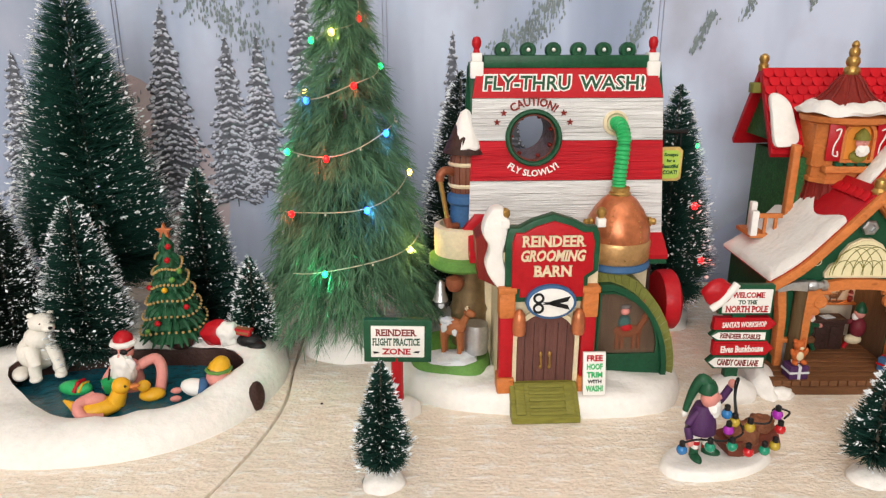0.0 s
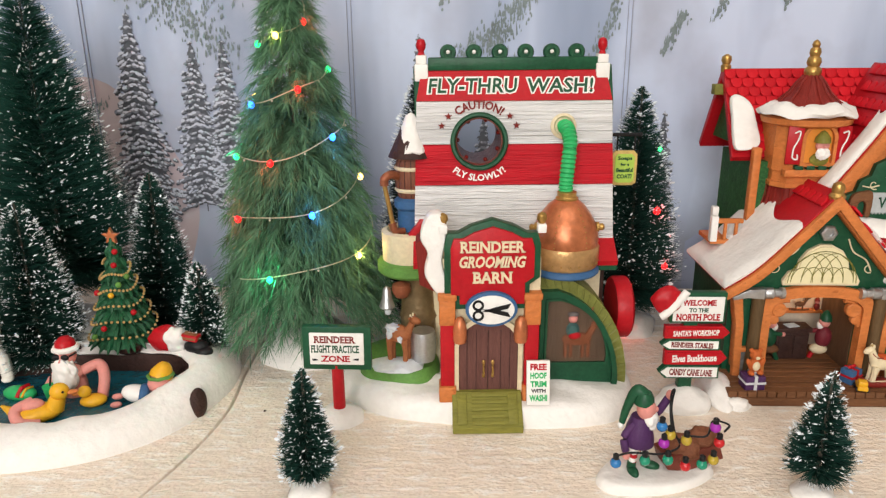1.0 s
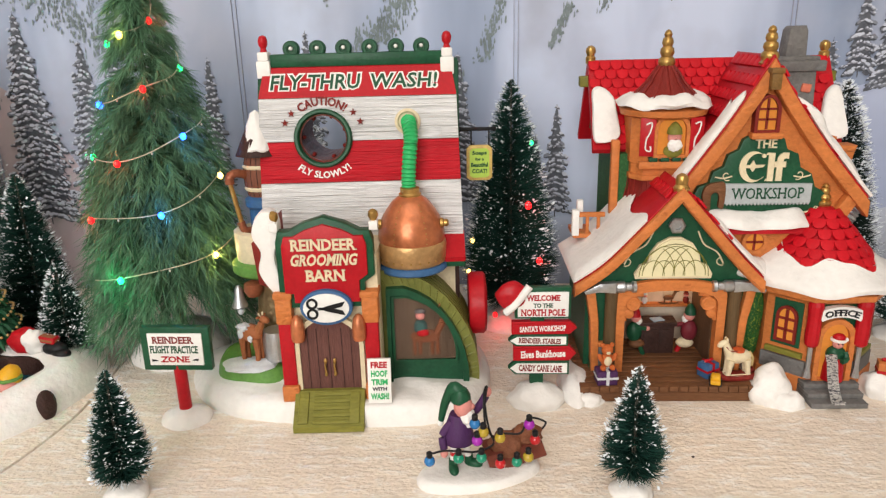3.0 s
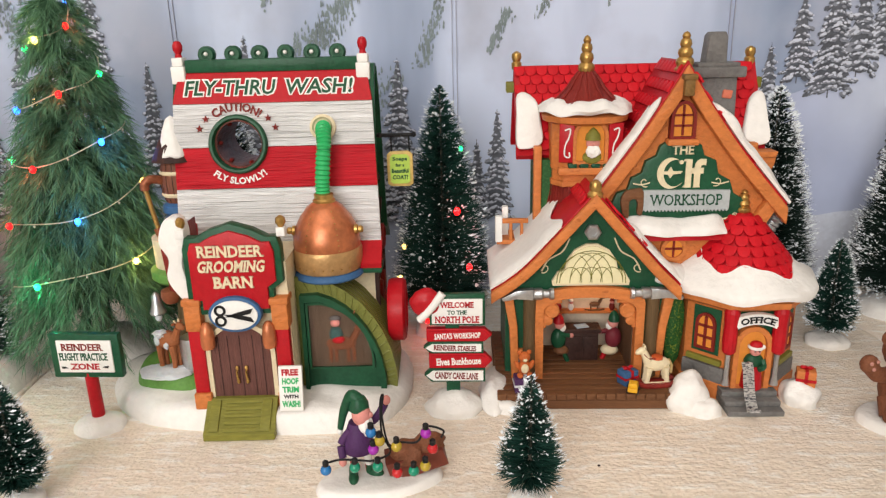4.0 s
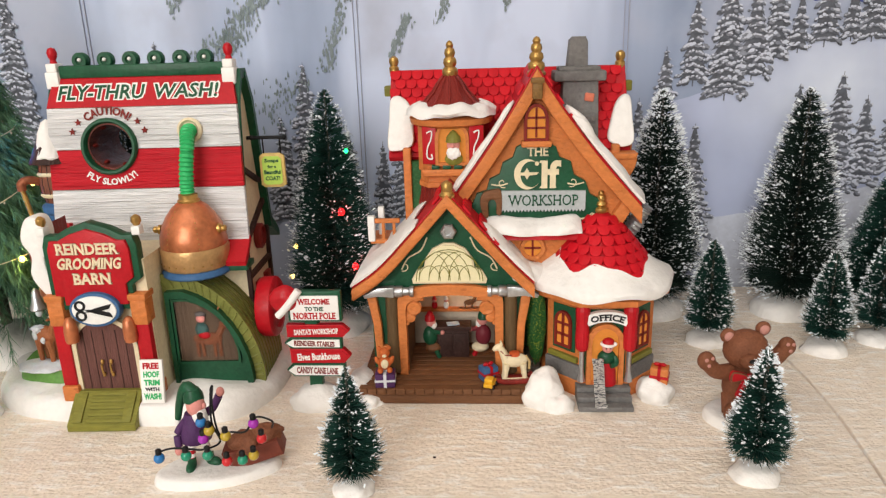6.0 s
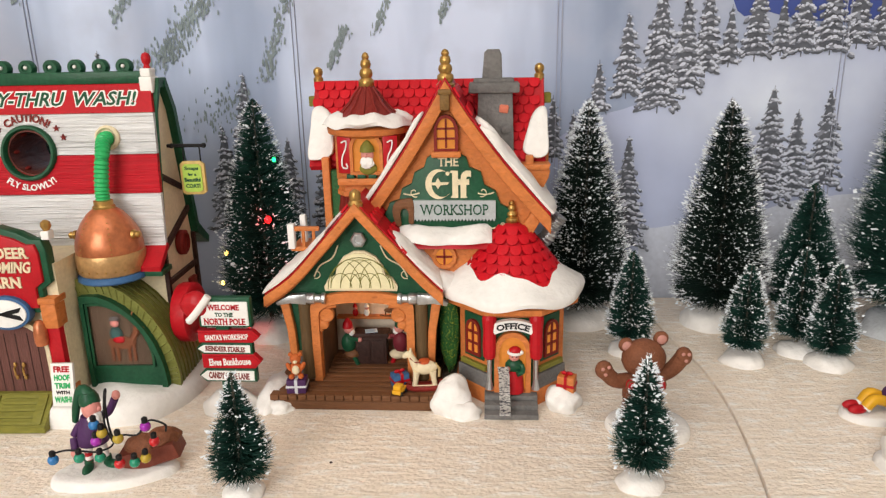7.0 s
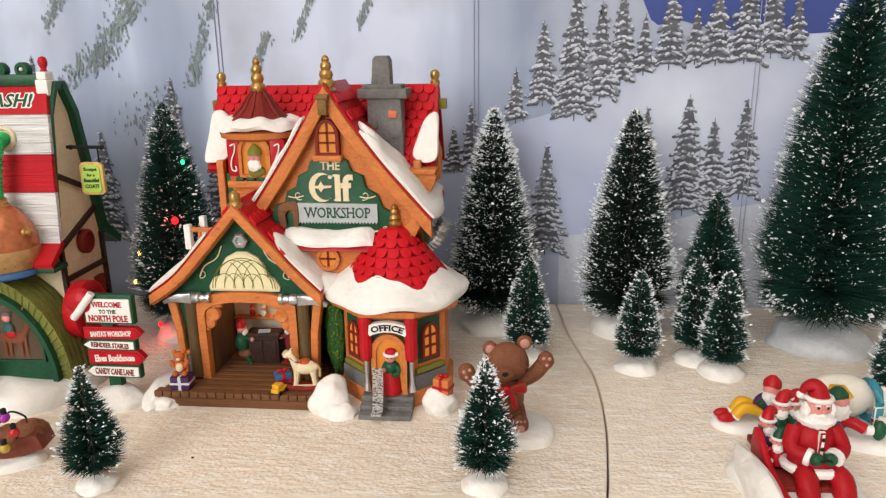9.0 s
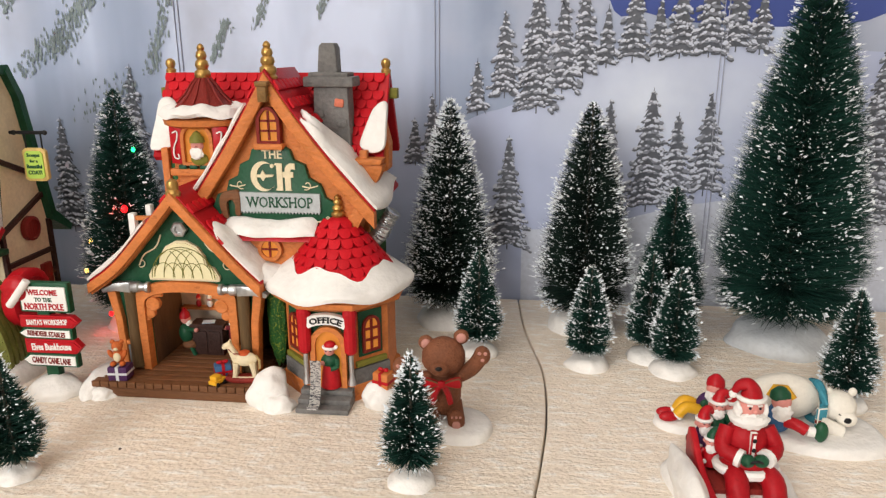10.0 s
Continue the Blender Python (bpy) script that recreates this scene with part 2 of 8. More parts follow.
def part(name, bm, mat, parent=None, label="", smooth=True, m=None):
    ob = new(name, mesh_from(name, bm, smooth))
    for x in mat if isinstance(mat, (list, tuple)) else [mat]:
        ob.data.materials.append(x)
    if parent is not None:
        ob.parent = parent
    if m is not None:
        ob.matrix_basis = m
    return tagged(ob, label)


def holder(name, x, y, z=0, yaw=0, label="", category="", group=""):
    ob = new(name)
    ob.empty_display_size = 0.01
    ob.matrix_basis = pose(x * MM, y * MM, z * MM, 0, 0, yaw)
    return tagged(ob, label, category, group)


def box(bm, x0, x1, y0, y1, z0, z1, bev=0.0, idx=0, rot=None):
    m = Matrix.Translation(((x0 + x1) / 2, (y0 + y1) / 2, (z0 + z1) / 2))
    if rot:
        m = m @ Euler([radians(a) for a in rot]).to_matrix().to_4x4()
    m = m @ Matrix.Diagonal((x1 - x0, y1 - y0, z1 - z0, 1))
    r = bmesh.ops.create_cube(bm, size=1, matrix=m)
    vs = r["verts"]
    fs = {f for v in vs for f in v.link_faces}
    for f in fs:
        f.material_index = idx
    if bev:
        es = list({e for v in vs for e in v.link_edges})
        bmesh.ops.bevel(bm, geom=es, offset=bev, segments=2, affect="EDGES", profile=0.5)
    return bm


def lathe(bm, prof, c=(0, 0, 0), seg=20, idx=0, m=None, arc=360.0, a0=0.0, wob=0.0):
    """Turned shape from (radius, height) pairs round the local z axis."""
    full = arc >= 360
    n = seg if full else seg + 1
    rings = []
    for r, z in prof:
        ring = []
        for i in range(n):
            a = radians(a0 + arc * i / seg)
            rr = r * (1 + wob * math.sin(3 * a + z) + wob * 0.6 * math.sin(7 * a - z * 0.7)) if wob else r
            p = Vector((rr * math.cos(a), rr * math.sin(a), z))
            if m is not None:
                p = m @ p
            ring.append(bm.verts.new(p + Vector(c)))
        rings.append(ring)
    for a, b in zip(rings, rings[1:]):
        for i in range(seg):
            j = (i + 1) % n
            f = bm.faces.new((a[i], a[j], b[j], b[i]))
            f.material_index = idx
    if full:
        for ring, flip in ((rings[0], True), (rings[-1], False)):
            if abs(prof[0 if flip else -1][0]) > 1e-6:
                f = bm.faces.new(list(reversed(ring)) if flip else ring)
                f.material_index = idx
    return bm


def open_ends(bm):
    """Takes the end discs off a turned ring."""
    bmesh.ops.delete(bm, geom=[f for f in bm.faces if len(f.verts) > 4], context="FACES_ONLY")
    return bm


def ball(bm, c, r, idx=0, rot=None, u=14, v=9):
    r = (r, r, r) if not isinstance(r, (tuple, list)) else r
    m = Matrix.Translation(c)
    if rot:
        m = m @ Euler([radians(a) for a in rot]).to_matrix().to_4x4()
    q = bmesh.ops.create_uvsphere(bm, u_segments=u, v_segments=v, radius=1, matrix=m @ Matrix.Diagonal((*r, 1)))
    for f in {f for w in q["verts"] for f in w.link_faces}:
        f.material_index = idx
    return bm


def lump(bm, c, r, seed=0, amp=0.18, freq=1.6, idx=0, sub=4, flat=None):
    """Snow lump: an uneven ball, cut flat underneath where flat is given."""
    q = bmesh.ops.create_icosphere(bm, subdivisions=sub, radius=1)
    for v in q["verts"]:
        d = v.co.copy()
        k = 1 + amp * noise.noise(d * freq + Vector((seed * 7.3, seed * 1.7, 0)))
        p = Vector((d.x * r[0] * k, d.y * r[1] * k, d.z * r[2] * k)) + Vector(c)
        if flat is not None and p.z < flat:
            p.z = flat
        v.co = p
    for f in {f for w in q["verts"] for f in w.link_faces}:
        f.material_index = idx
    return bm


def prism(bm, pts, d0, d1, plane="xz", idx=0, bev=0.0):
    """A closed outline pushed from depth d0 to d1; plane xz (depth y), yz (depth x) or xy (depth z)."""
    def p(a, b, d):
        return {"xz": (a, d, b), "yz": (d, a, b), "xy": (a, b, d)}[plane]
    lo = [bm.verts.new(p(a, b, d0)) for a, b in pts]
    hi = [bm.verts.new(p(a, b, d1)) for a, b in pts]
    fs = [bm.faces.new(lo), bm.faces.new(list(reversed(hi)))]
    n = len(pts)
    for i in range(n):
        j = (i + 1) % n
        fs.append(bm.faces.new((lo[j], lo[i], hi[i], hi[j])))
    for f in fs:
        f.material_index = idx
    bmesh.ops.recalc_face_normals(bm, faces=fs)
    if bev:
        es = list(set(fs[0].edges) | set(fs[1].edges))
        bmesh.ops.bevel(bm, geom=es, offset=bev, segments=2, affect="EDGES", profile=0.5)
    return bm


def strip(bm, top, bot, d0, d1, bev=0.0):
    """A bent board between two lines with the same number of points, from depth d0 to d1."""
    g = [[bm.verts.new((a, d, b)) for a, b in ln] for ln in (top, bot) for d in (d0, d1)]
    fs = []
    for i in range(len(top) - 1):
        for p, q in ((0, 2), (3, 1), (1, 0), (2, 3)):
            fs.append(bm.faces.new((g[p][i], g[p][i + 1], g[q][i + 1], g[q][i])))
    for i in (0, -1):
        fs.append(bm.faces.new((g[0][i], g[1][i], g[3][i], g[2][i])))
    bmesh.ops.recalc_face_normals(bm, faces=fs)
    if bev:
        es = [x for x in bm.edges if len(x.link_faces) == 2 and x.calc_face_angle() > 0.9 and abs(x.verts[0].co.x - x.verts[1].co.x) > 0.1]
        bmesh.ops.bevel(bm, geom=es, offset=bev, segments=2, affect="EDGES", profile=0.5)
    return bm


def ring_prism(bm, outer, inner, d0, d1, plane="xz", idx=0):
    """A frame between two outlines with the same number of points."""
    def p(a, b, d):
        return {"xz": (a, d, b), "yz": (d, a, b), "xy": (a, b, d)}[plane]
    n = len(outer)
    o0, o1 = [[bm.verts.new(p(a, b, d)) for a, b in outer] for d in (d0, d1)]
    i0, i1 = [[bm.verts.new(p(a, b, d)) for a, b in inner] for d in (d0, d1)]
    fs = []
    for i in range(n):
        j = (i + 1) % n
        for q in ((o0[i], o0[j], i0[j], i0[i]), (o1[j], o1[i], i1[i], i1[j]), (o0[j], o0[i], o1[i], o1[j]), (i0[i], i0[j], i1[j], i1[i])):
            fs.append(bm.faces.new(q))
    for f in fs:
        f.material_index = idx
    bmesh.ops.recalc_face_normals(bm, faces=fs)
    return bm


def tube(bm, pts, r, seg=8, idx=0, radii=None, cap=True):
    pts = [Vector(p) for p in pts]
    rings = []
    n = len(pts)
    up = Vector((0.13, 0.31, 0.94))
    for i, p in enumerate(pts):
        t = (pts[min(i + 1, n - 1)] - pts[max(i - 1, 0)]).normalized()
        a = t.cross(up)
        if a.length < 0.1:
            a = t.cross(Vector((1, 0, 0)))
        a.normalize()
        b = t.cross(a)
        rr = radii[i] if radii else r
        rings.append([bm.verts.new(p + rr * (math.cos(2 * math.pi * k / seg) * a + math.sin(2 * math.pi * k / seg) * b)) for k in range(seg)])
    for a, b in zip(rings, rings[1:]):
        for k in range(seg):
            f = bm.faces.new((a[k], a[(k + 1) % seg], b[(k + 1) % seg], b[k]))
            f.material_index = idx
    if cap:
        for ring in (rings[0], rings[-1]):
            f = bm.faces.new(ring)
            f.material_index = idx
    return bm


def curve_pts(pts, n=8):
    """A smooth line through the points."""
    v = [Vector(p) for p in pts]
    out = []
    for i in range(len(v) - 1):
        a, b, c, d = v[max(i - 1, 0)], v[i], v[i + 1], v[min(i + 2, len(v) - 1)]
        for k in range(n):
            t = k / n
            out.append(0.5 * ((2 * b) + (c - a) * t + (2 * a - 5 * b + 4 * c - d) * t * t + (3 * b - a - 3 * c + d) * t ** 3))
    out.append(v[-1])
    return out


def smooth2(pts, n=6):
    """Closed outline made smooth."""
    k = len(pts)
    out = []
    for i in range(k):
        a, b, c, d = (Vector(pts[(i + o) % k]) for o in (-1, 0, 1, 2))
        for j in range(n):
            t = j / n
            q = 0.5 * ((2 * b) + (c - a) * t + (2 * a - 5 * b + 4 * c - d) * t * t + (3 * b - a - 3 * c + d) * t ** 3)
            out.append((q.x, q.y))
    return out


def letters(text, w, h, depth=0.3, shear=0.0, bend=0.0, bold=0.0, serif=0.0):
    """Raised lettering as a mesh in the xz plane, centred, w by h millimetres, facing -y."""
    cu = bpy.data.curves.new("lettering", "FONT")
    cu.body, cu.size, cu.extrude, cu.shear, cu.offset = text, 1.0, 0.05, shear, bold
    cu.align_x, cu.align_y, cu.resolution_u = "CENTER", "CENTER", 2
    tmp = bpy.data.objects.new("lettering", cu)
    scene.collection.objects.link(tmp)
    me = bpy.data.meshes.new_from_object(tmp.evaluated_get(bpy.context.evaluated_depsgraph_get()))
    bpy.data.objects.remove(tmp)
    bm = bmesh.new()
    bm.from_mesh(me)
    bpy.data.meshes.remove(me)
    xs = [v.co.x for v in bm.verts]
    ys = [v.co.y for v in bm.verts]
    zs = [v.co.z for v in bm.verts]
    if serif:
        y0, y1, zf, zb = min(ys), max(ys), max(zs), min(zs)
        ends = []
        for ed in bm.edges:
            a, b = (v.co for v in ed.verts)
            if a.z > zf - 1e-4 and b.z > zf - 1e-4 and abs(a.y - b.y) < 1e-3 and 0.03 < abs(a.x - b.x) and min(abs(a.y - y0), abs(a.y - y1)) < 0.03:
                ends.append((min(a.x, b.x), max(a.x, b.x), a.y))
        for x0, x1, y in ends:
            s = 1 if y < (y0 + y1) / 2 else -1
            box(bm, x0 - serif, x1 + serif, min(y, y + s * 0.1), max(y, y + s * 0.1), zb, zf - 0.2 * (zf - zb))
    for v in bm.verts:
        x = (v.co.x - (min(xs) + max(xs)) / 2) / (max(xs) - min(xs)) * w
        z = (v.co.y - (min(ys) + max(ys)) / 2) / (max(ys) - min(ys)) * h
        y = -(v.co.z - min(zs)) / (max(zs) - min(zs)) * depth
        if bend:
            a = x / bend
            rr = bend + z
            x, z = rr * math.sin(a), rr * math.cos(a) - bend
        v.co = (x, y, z)
    return bm


def lettering(text, w, h, mat, parent, m, depth=0.3, shear=0.0, bend=0.0, bold=0.0, label="", serif=0.0):
    m = Matrix.Translation(m.translation * MM) @ m.to_3x3().to_4x4()
    return part("lettering", letters(text, w, h, depth, shear, bend, bold, serif), mat, parent, label or "raised painted lettering", smooth=False, m=m)


def at(x, y, z, rx=0, ry=0, rz=0):
    return Matrix.Translation((x, y, z)) @ Euler([radians(a) for a in (rx, ry, rz)]).to_matrix().to_4x4()


# ---- structure: room, table, boards, backdrop ----
def slab(name, x0, x1, y0, y1, z0, z1, mat, label):
    bm = box(bmesh.new(), x0, x1, y0, y1, z0, z1)
    return tagged(part(name, bm, mat, label=label, smooth=False), kind="structure")


slab("floor", -1000, 1400, -1350, 760, -790, -750, WOODF, "brown wooden room floor")
slab("ceiling", -1000, 1400, -1350, 760, 1180, 1230, WALLP, "plain pale ceiling")
slab("wall_east", 1340, 1400, -1350, 760, -750, 1180, WALLP, "plain pale room wall")
slab("wall_west", -1000, -940, -1350, 760, -750, 1180, WALLP, "plain pale room wall")
slab("wall_north", -940, 1340, 700, 760, -750, 1180, WALLP, "plain pale wall behind the backdrop")
bm = bmesh.new()
box(bm, -940, -700, -1350, -1290, -750, 1180)
box(bm, 500, 1340, -1350, -1290, -750, 1180)
box(bm, -700, 500, -1350, -1290, -750, 120)
box(bm, -700, 500, -1350, -1290, 1120, 1180)
tagged(part("wall_south", bm, WALLP, label="pale wall with a wide window opening", smooth=False), kind="structure")
slab("table", -700, 1100, 180, 640, -60, -26, WALLP, "plain white table under the snow boards")


def board(name, outline, label, seed):
    """A foam board with rounded, slightly uneven rim."""
    bm = prism(bmesh.new(), outline, -26, 0, "xy", bev=1.6)
    return tagged(part(name, bm, FOAM, label=label), kind="structure")


crackL = curve_pts([(-106, 596, 0), (-104, 500, 0), (-101, 430, 0), (-97, 380, 0), (-104, 330, 0), (-122, 270, 0), (-140, 190, 0)], 6)
crackR = curve_pts([(468, 596, 0), (472, 540, 0), (476, 508, 0), (485, 450, 0), (485, 391, 0), (480, 340, 0), (474, 290, 0), (470, 190, 0)], 6)
board("ground", [(p.x + 0.6, p.y) for p in crackL] + [(p.x - 0.5, p.y) for p in reversed(crackR)], "cream white brushed foam snow board", 1)
board("ground_left", [(-690, 190)] + [(p.x - 0.6, p.y) for p in reversed(crackL)] + [(-690, 596)], "white foam snow board with curved edge", 2)
board("ground_right", [(p.x + 0.5, p.y) for p in crackR] + [(1090, 190), (1090, 596)], "white foam snow board with curved edge", 3)

# ---- backdrop: printed sheet on panels ----
BY = 605
backdrop = tagged(part("backdrop", box(bmesh.new(), -700, 1100, BY, BY + 3, -26, 420), SHEET, label="printed winter mountain backdrop with snowy pines", smooth=False), kind="structure")


def flat(name, polys, mat, step, label=""):
    """Printed areas: flat outlines laid on the sheet, step tenths of a millimetre proud."""
    bm = bmesh.new()
    y = BY - 0.1 * step
    for i, pts in enumerate(polys):
        bm.faces.new([bm.verts.new((a, y - 0.008 * (i % 120), b)) for a, b in pts])
    bmesh.ops.recalc_face_normals(bm, faces=bm.faces)
    return part(name, bm, mat, backdrop, label, smooth=False)


rng = random.Random(5)


def rough_line(pts, amp, n=10):
    out = []
    for (x0, z0), (x1, z1) in zip(pts, pts[1:]):
        for i in range(n):
            t = i / n
            out.append((x0 + (x1 - x0) * t + rng.uniform(-amp, amp), z0 + (z1 - z0) * t + rng.uniform(-amp, amp)))
    return out + [pts[-1]]


# sky, lit slopes, rosy haze and the snow hill
flat("printed_sky", [smooth2([(530, 250), (560, 236), (600, 228), (680, 226), (760, 250), (900, 420), (500, 420)], 5)], PRINTS, 2, "deep blue printed sky")
flat("printed_haze", [smooth2([(-330, 60), (-300, 170), (-255, 178), (-205, 120), (-190, 60), (-230, -20), (-320, -20)], 5)], PRINTR, 1, "rosy printed haze")
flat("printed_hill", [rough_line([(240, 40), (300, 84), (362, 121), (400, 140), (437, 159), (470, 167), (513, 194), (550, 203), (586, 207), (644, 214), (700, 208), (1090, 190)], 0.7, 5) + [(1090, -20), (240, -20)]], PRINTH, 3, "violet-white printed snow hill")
flat("printed_drift", [rough_line([(470, 60), (540, 66), (600, 85), (680, 92), (760, 80), (1090, 110)], 0.8, 5) + [(1090, -20), (470, -20)]], PRINTW, 4, "paler printed snow drift")

# bands of far forest on the slopes: many small strokes
strokes = []
for x0, z0, x1, z1, w, cnt in ((-232, 262, -150, 205, 22, 170), (-215, 285, -165, 240, 30, 150), (66, 205, 108, 262, 15, 190), (35, 190, 70, 218, 12, 60), (24, 238, 42, 262, 6, 40),
                               (152, 190, 176, 262, 7, 90), (208, 200, 222, 232, 5, 55), (-60, 255, -40, 270, 5, 20), (246, 225, 262, 262, 4, 40), (300, 235, 312, 262, 4, 40), (95, 150, 130, 180, 20, 60), (-268, 150, -262, 165, 8, 12)):
    for i in range(cnt * 2):
        t = rng.random()
        x = x0 + (x1 - x0) * t + rng.gauss(0, w * 0.45)
        z = z0 + (z1 - z0) * t + rng.gauss(0, w * 0.35)
        a, h = rng.uniform(0.3, 1.1), rng.uniform(1.6, 5.0)
        strokes.append([(x - a, z), (x - a * 0.4, z - h * 0.2), (x + a, z + h * 0.1), (x + a * 0.7, z + h * 0.6), (x, z + h), (x - a * 0.9, z + h * 0.5)])
flat("printed_forest", strokes, PRINTG, 6, "grey-green printed far forest")


def blob(cx, cz, a, b, tilt):
    """A soft uneven patch of print, seven-cornered."""
    out = []
    for k in range(7):
        t = 2 * math.pi * k / 7 + rng.uniform(-0.25, 0.25)
        e, f = a * math.cos(t) * rng.uniform(0.75, 1.2), b * math.sin(t) * rng.uniform(0.75, 1.2)
        out.append((cx + e * math.cos(tilt) - f * math.sin(tilt), cz + e * math.sin(tilt) + f * math.cos(tilt)))
    return out


def printed_pine(x, z0, z1, w, dark=PRINTD, step=8):
    """A snow-laden pine as printed: tiers of dark drooping boughs with pale snow clumps on them."""
    h = z1 - z0
    w *= 1.18
    darks, mids, snows = [[(x - 0.5, z0 - 2), (x + 0.5, z0 - 2), (x + 0.2, z1 + 2), (x - 0.2, z1 + 2)]], [], []
    tiers = max(8, int(h / 5.2))
    for i in range(tiers):
        t = (i + rng.uniform(-0.2, 0.2) + 0.2) / tiers
        z = z1 - h * t * 0.97
        reach = w * 0.5 * (0.06 + 0.94 * max(0, t) ** 0.8)
        for side in (-1, 1):
            half = reach * rng.uniform(0.72, 1.12)
            k = max(1, int(half / 2.2))
            for j in range(k):
                u = (j + rng.uniform(0.2, 0.9)) / k
                cx = x + side * u * half
                cz = z - u * half * rng.uniform(0.22, 0.42) + rng.uniform(-1.2, 1.2)
                s = (0.85 + 0.7 * min(1, half / 9)) * rng.uniform(0.6, 1.3)
                tilt = -side * rng.uniform(0.2, 0.8) * (0.4 + 0.6 * u)
                darks.append(blob(cx, cz - 0.9 * s, 1.75 * s, 0.95 * s, tilt))
                if rng.random() < 0.8:
                    mids.append(blob(cx + rng.uniform(-1, 1), cz - 0.2 * s, 1.6 * s, 0.9 * s, tilt))
                if rng.random() < 0.82:
                    snows.append(blob(cx + rng.uniform(-0.4, 0.4) * s, cz + 0.35 * s, rng.uniform(0.7, 1.5) * s, rng.uniform(0.4, 0.85) * s, tilt))
                    if rng.random() < 0.35:
                        snows.append(blob(cx + side * 1.3 * s, cz - 0.5 * s, 0.5 * s, 0.35 * s, tilt))
    body = [(x, z1)]
    for side in (1, -1):
        for i in (range(tiers) if side > 0 else range(tiers - 1, -1, -1)):
            t = (i + 1) / tiers
            half = w * 0.43 * (0.05 + 0.95 * t ** 0.8)
            zz = z1 - h * t * 0.97
            edge = [(x + side * half * rng.uniform(0.8, 1.05), zz - half * 0.2 + rng.uniform(-1, 1)), (x + side * half * 0.6, zz + rng.uniform(0, 1.4))]
            body += edge if side > 0 else edge[::-1]
    darks.insert(0, body)
    tree = flat("printed_pine", darks, dark, step + rng.random(), "snowy pine printed on the sheet")
    flat("printed_bough", mids, PRINTB, step + 11 + rng.random()).parent = tree
    flat("printed_snow", snows, PRINTW, step + 22 + rng.random()).parent = tree
    return tree


for x, z0, z1, w in ((-232, 60, 236, 56), (-181, 70, 211, 46), (-155, 78, 214, 40), (-116, 70, 262, 46), (-325, 60, 225, 50), (-360, 50, 200, 50), (-292, 60, 200, 30), (-75, 90, 196, 26), (8, 60, 215, 30),
                     (132, 70, 195, 36), (110, 60, 150, 34), (213, 60, 152, 26), (196, 60, 128, 22), (166, 62, 140, 30), (62, 50, 150, 30),
                     (478, 160, 262, 36), (452, 172, 236, 26), (430, 158, 200, 18), (498, 176, 250, 28), (514, 188, 262, 24), (532, 196, 240, 18), (552, 200, 262, 26), (572, 204, 244, 20), (588, 203, 262, 24), (610, 204, 275, 28), (630, 208, 268, 26), (648, 206, 255, 18),
                     (571, 80, 177, 38), (592, 84, 158, 30), (616, 94, 174, 30), (457, 44, 138, 34), (538, 90, 168, 26), (393, 120, 172, 20), (378, 116, 152, 18), (410, 132, 160, 12), (745, 70, 218, 50), (720, 110, 205, 34), (700, 196, 250, 26)):
    printed_pine(x, z0, z1, w, PRINTD)

# folds between the panels
for x in (-49, 178, 396, 620, -270):
    bm = bmesh.new()
    box(bm, x - 1.0, x - 0.6, BY - 1.6, BY, -20, 420)
    box(bm, x + 2.4, x + 2.9, BY - 1.7, BY, -20, 420)
    part("panel_fold", bm, PRINTF, backdrop, "narrow grey fold in the sheet", smooth=False)


# ---- bottle-brush trees ----
def fast_mesh(name, co, faces, mats, parent, label="", kind="", smooth=False):
    me = bpy.data.meshes.new(name)
    me.from_pydata((co * MM).tolist(), [], faces.tolist())
    ob = new(name, me)
    me.materials.append(mats)
    ob.parent = parent
    return tagged(ob, label, kind=kind)


def brush_profile(t, full):
    """Radius (0..1) over the height (0 bottom, 1 top) of a clipped bottle-brush cone."""
    return np.where(t < 0.10, 0.80 + 2.0 * t, np.clip((1 - t) / 0.90, 0, 1) ** full)


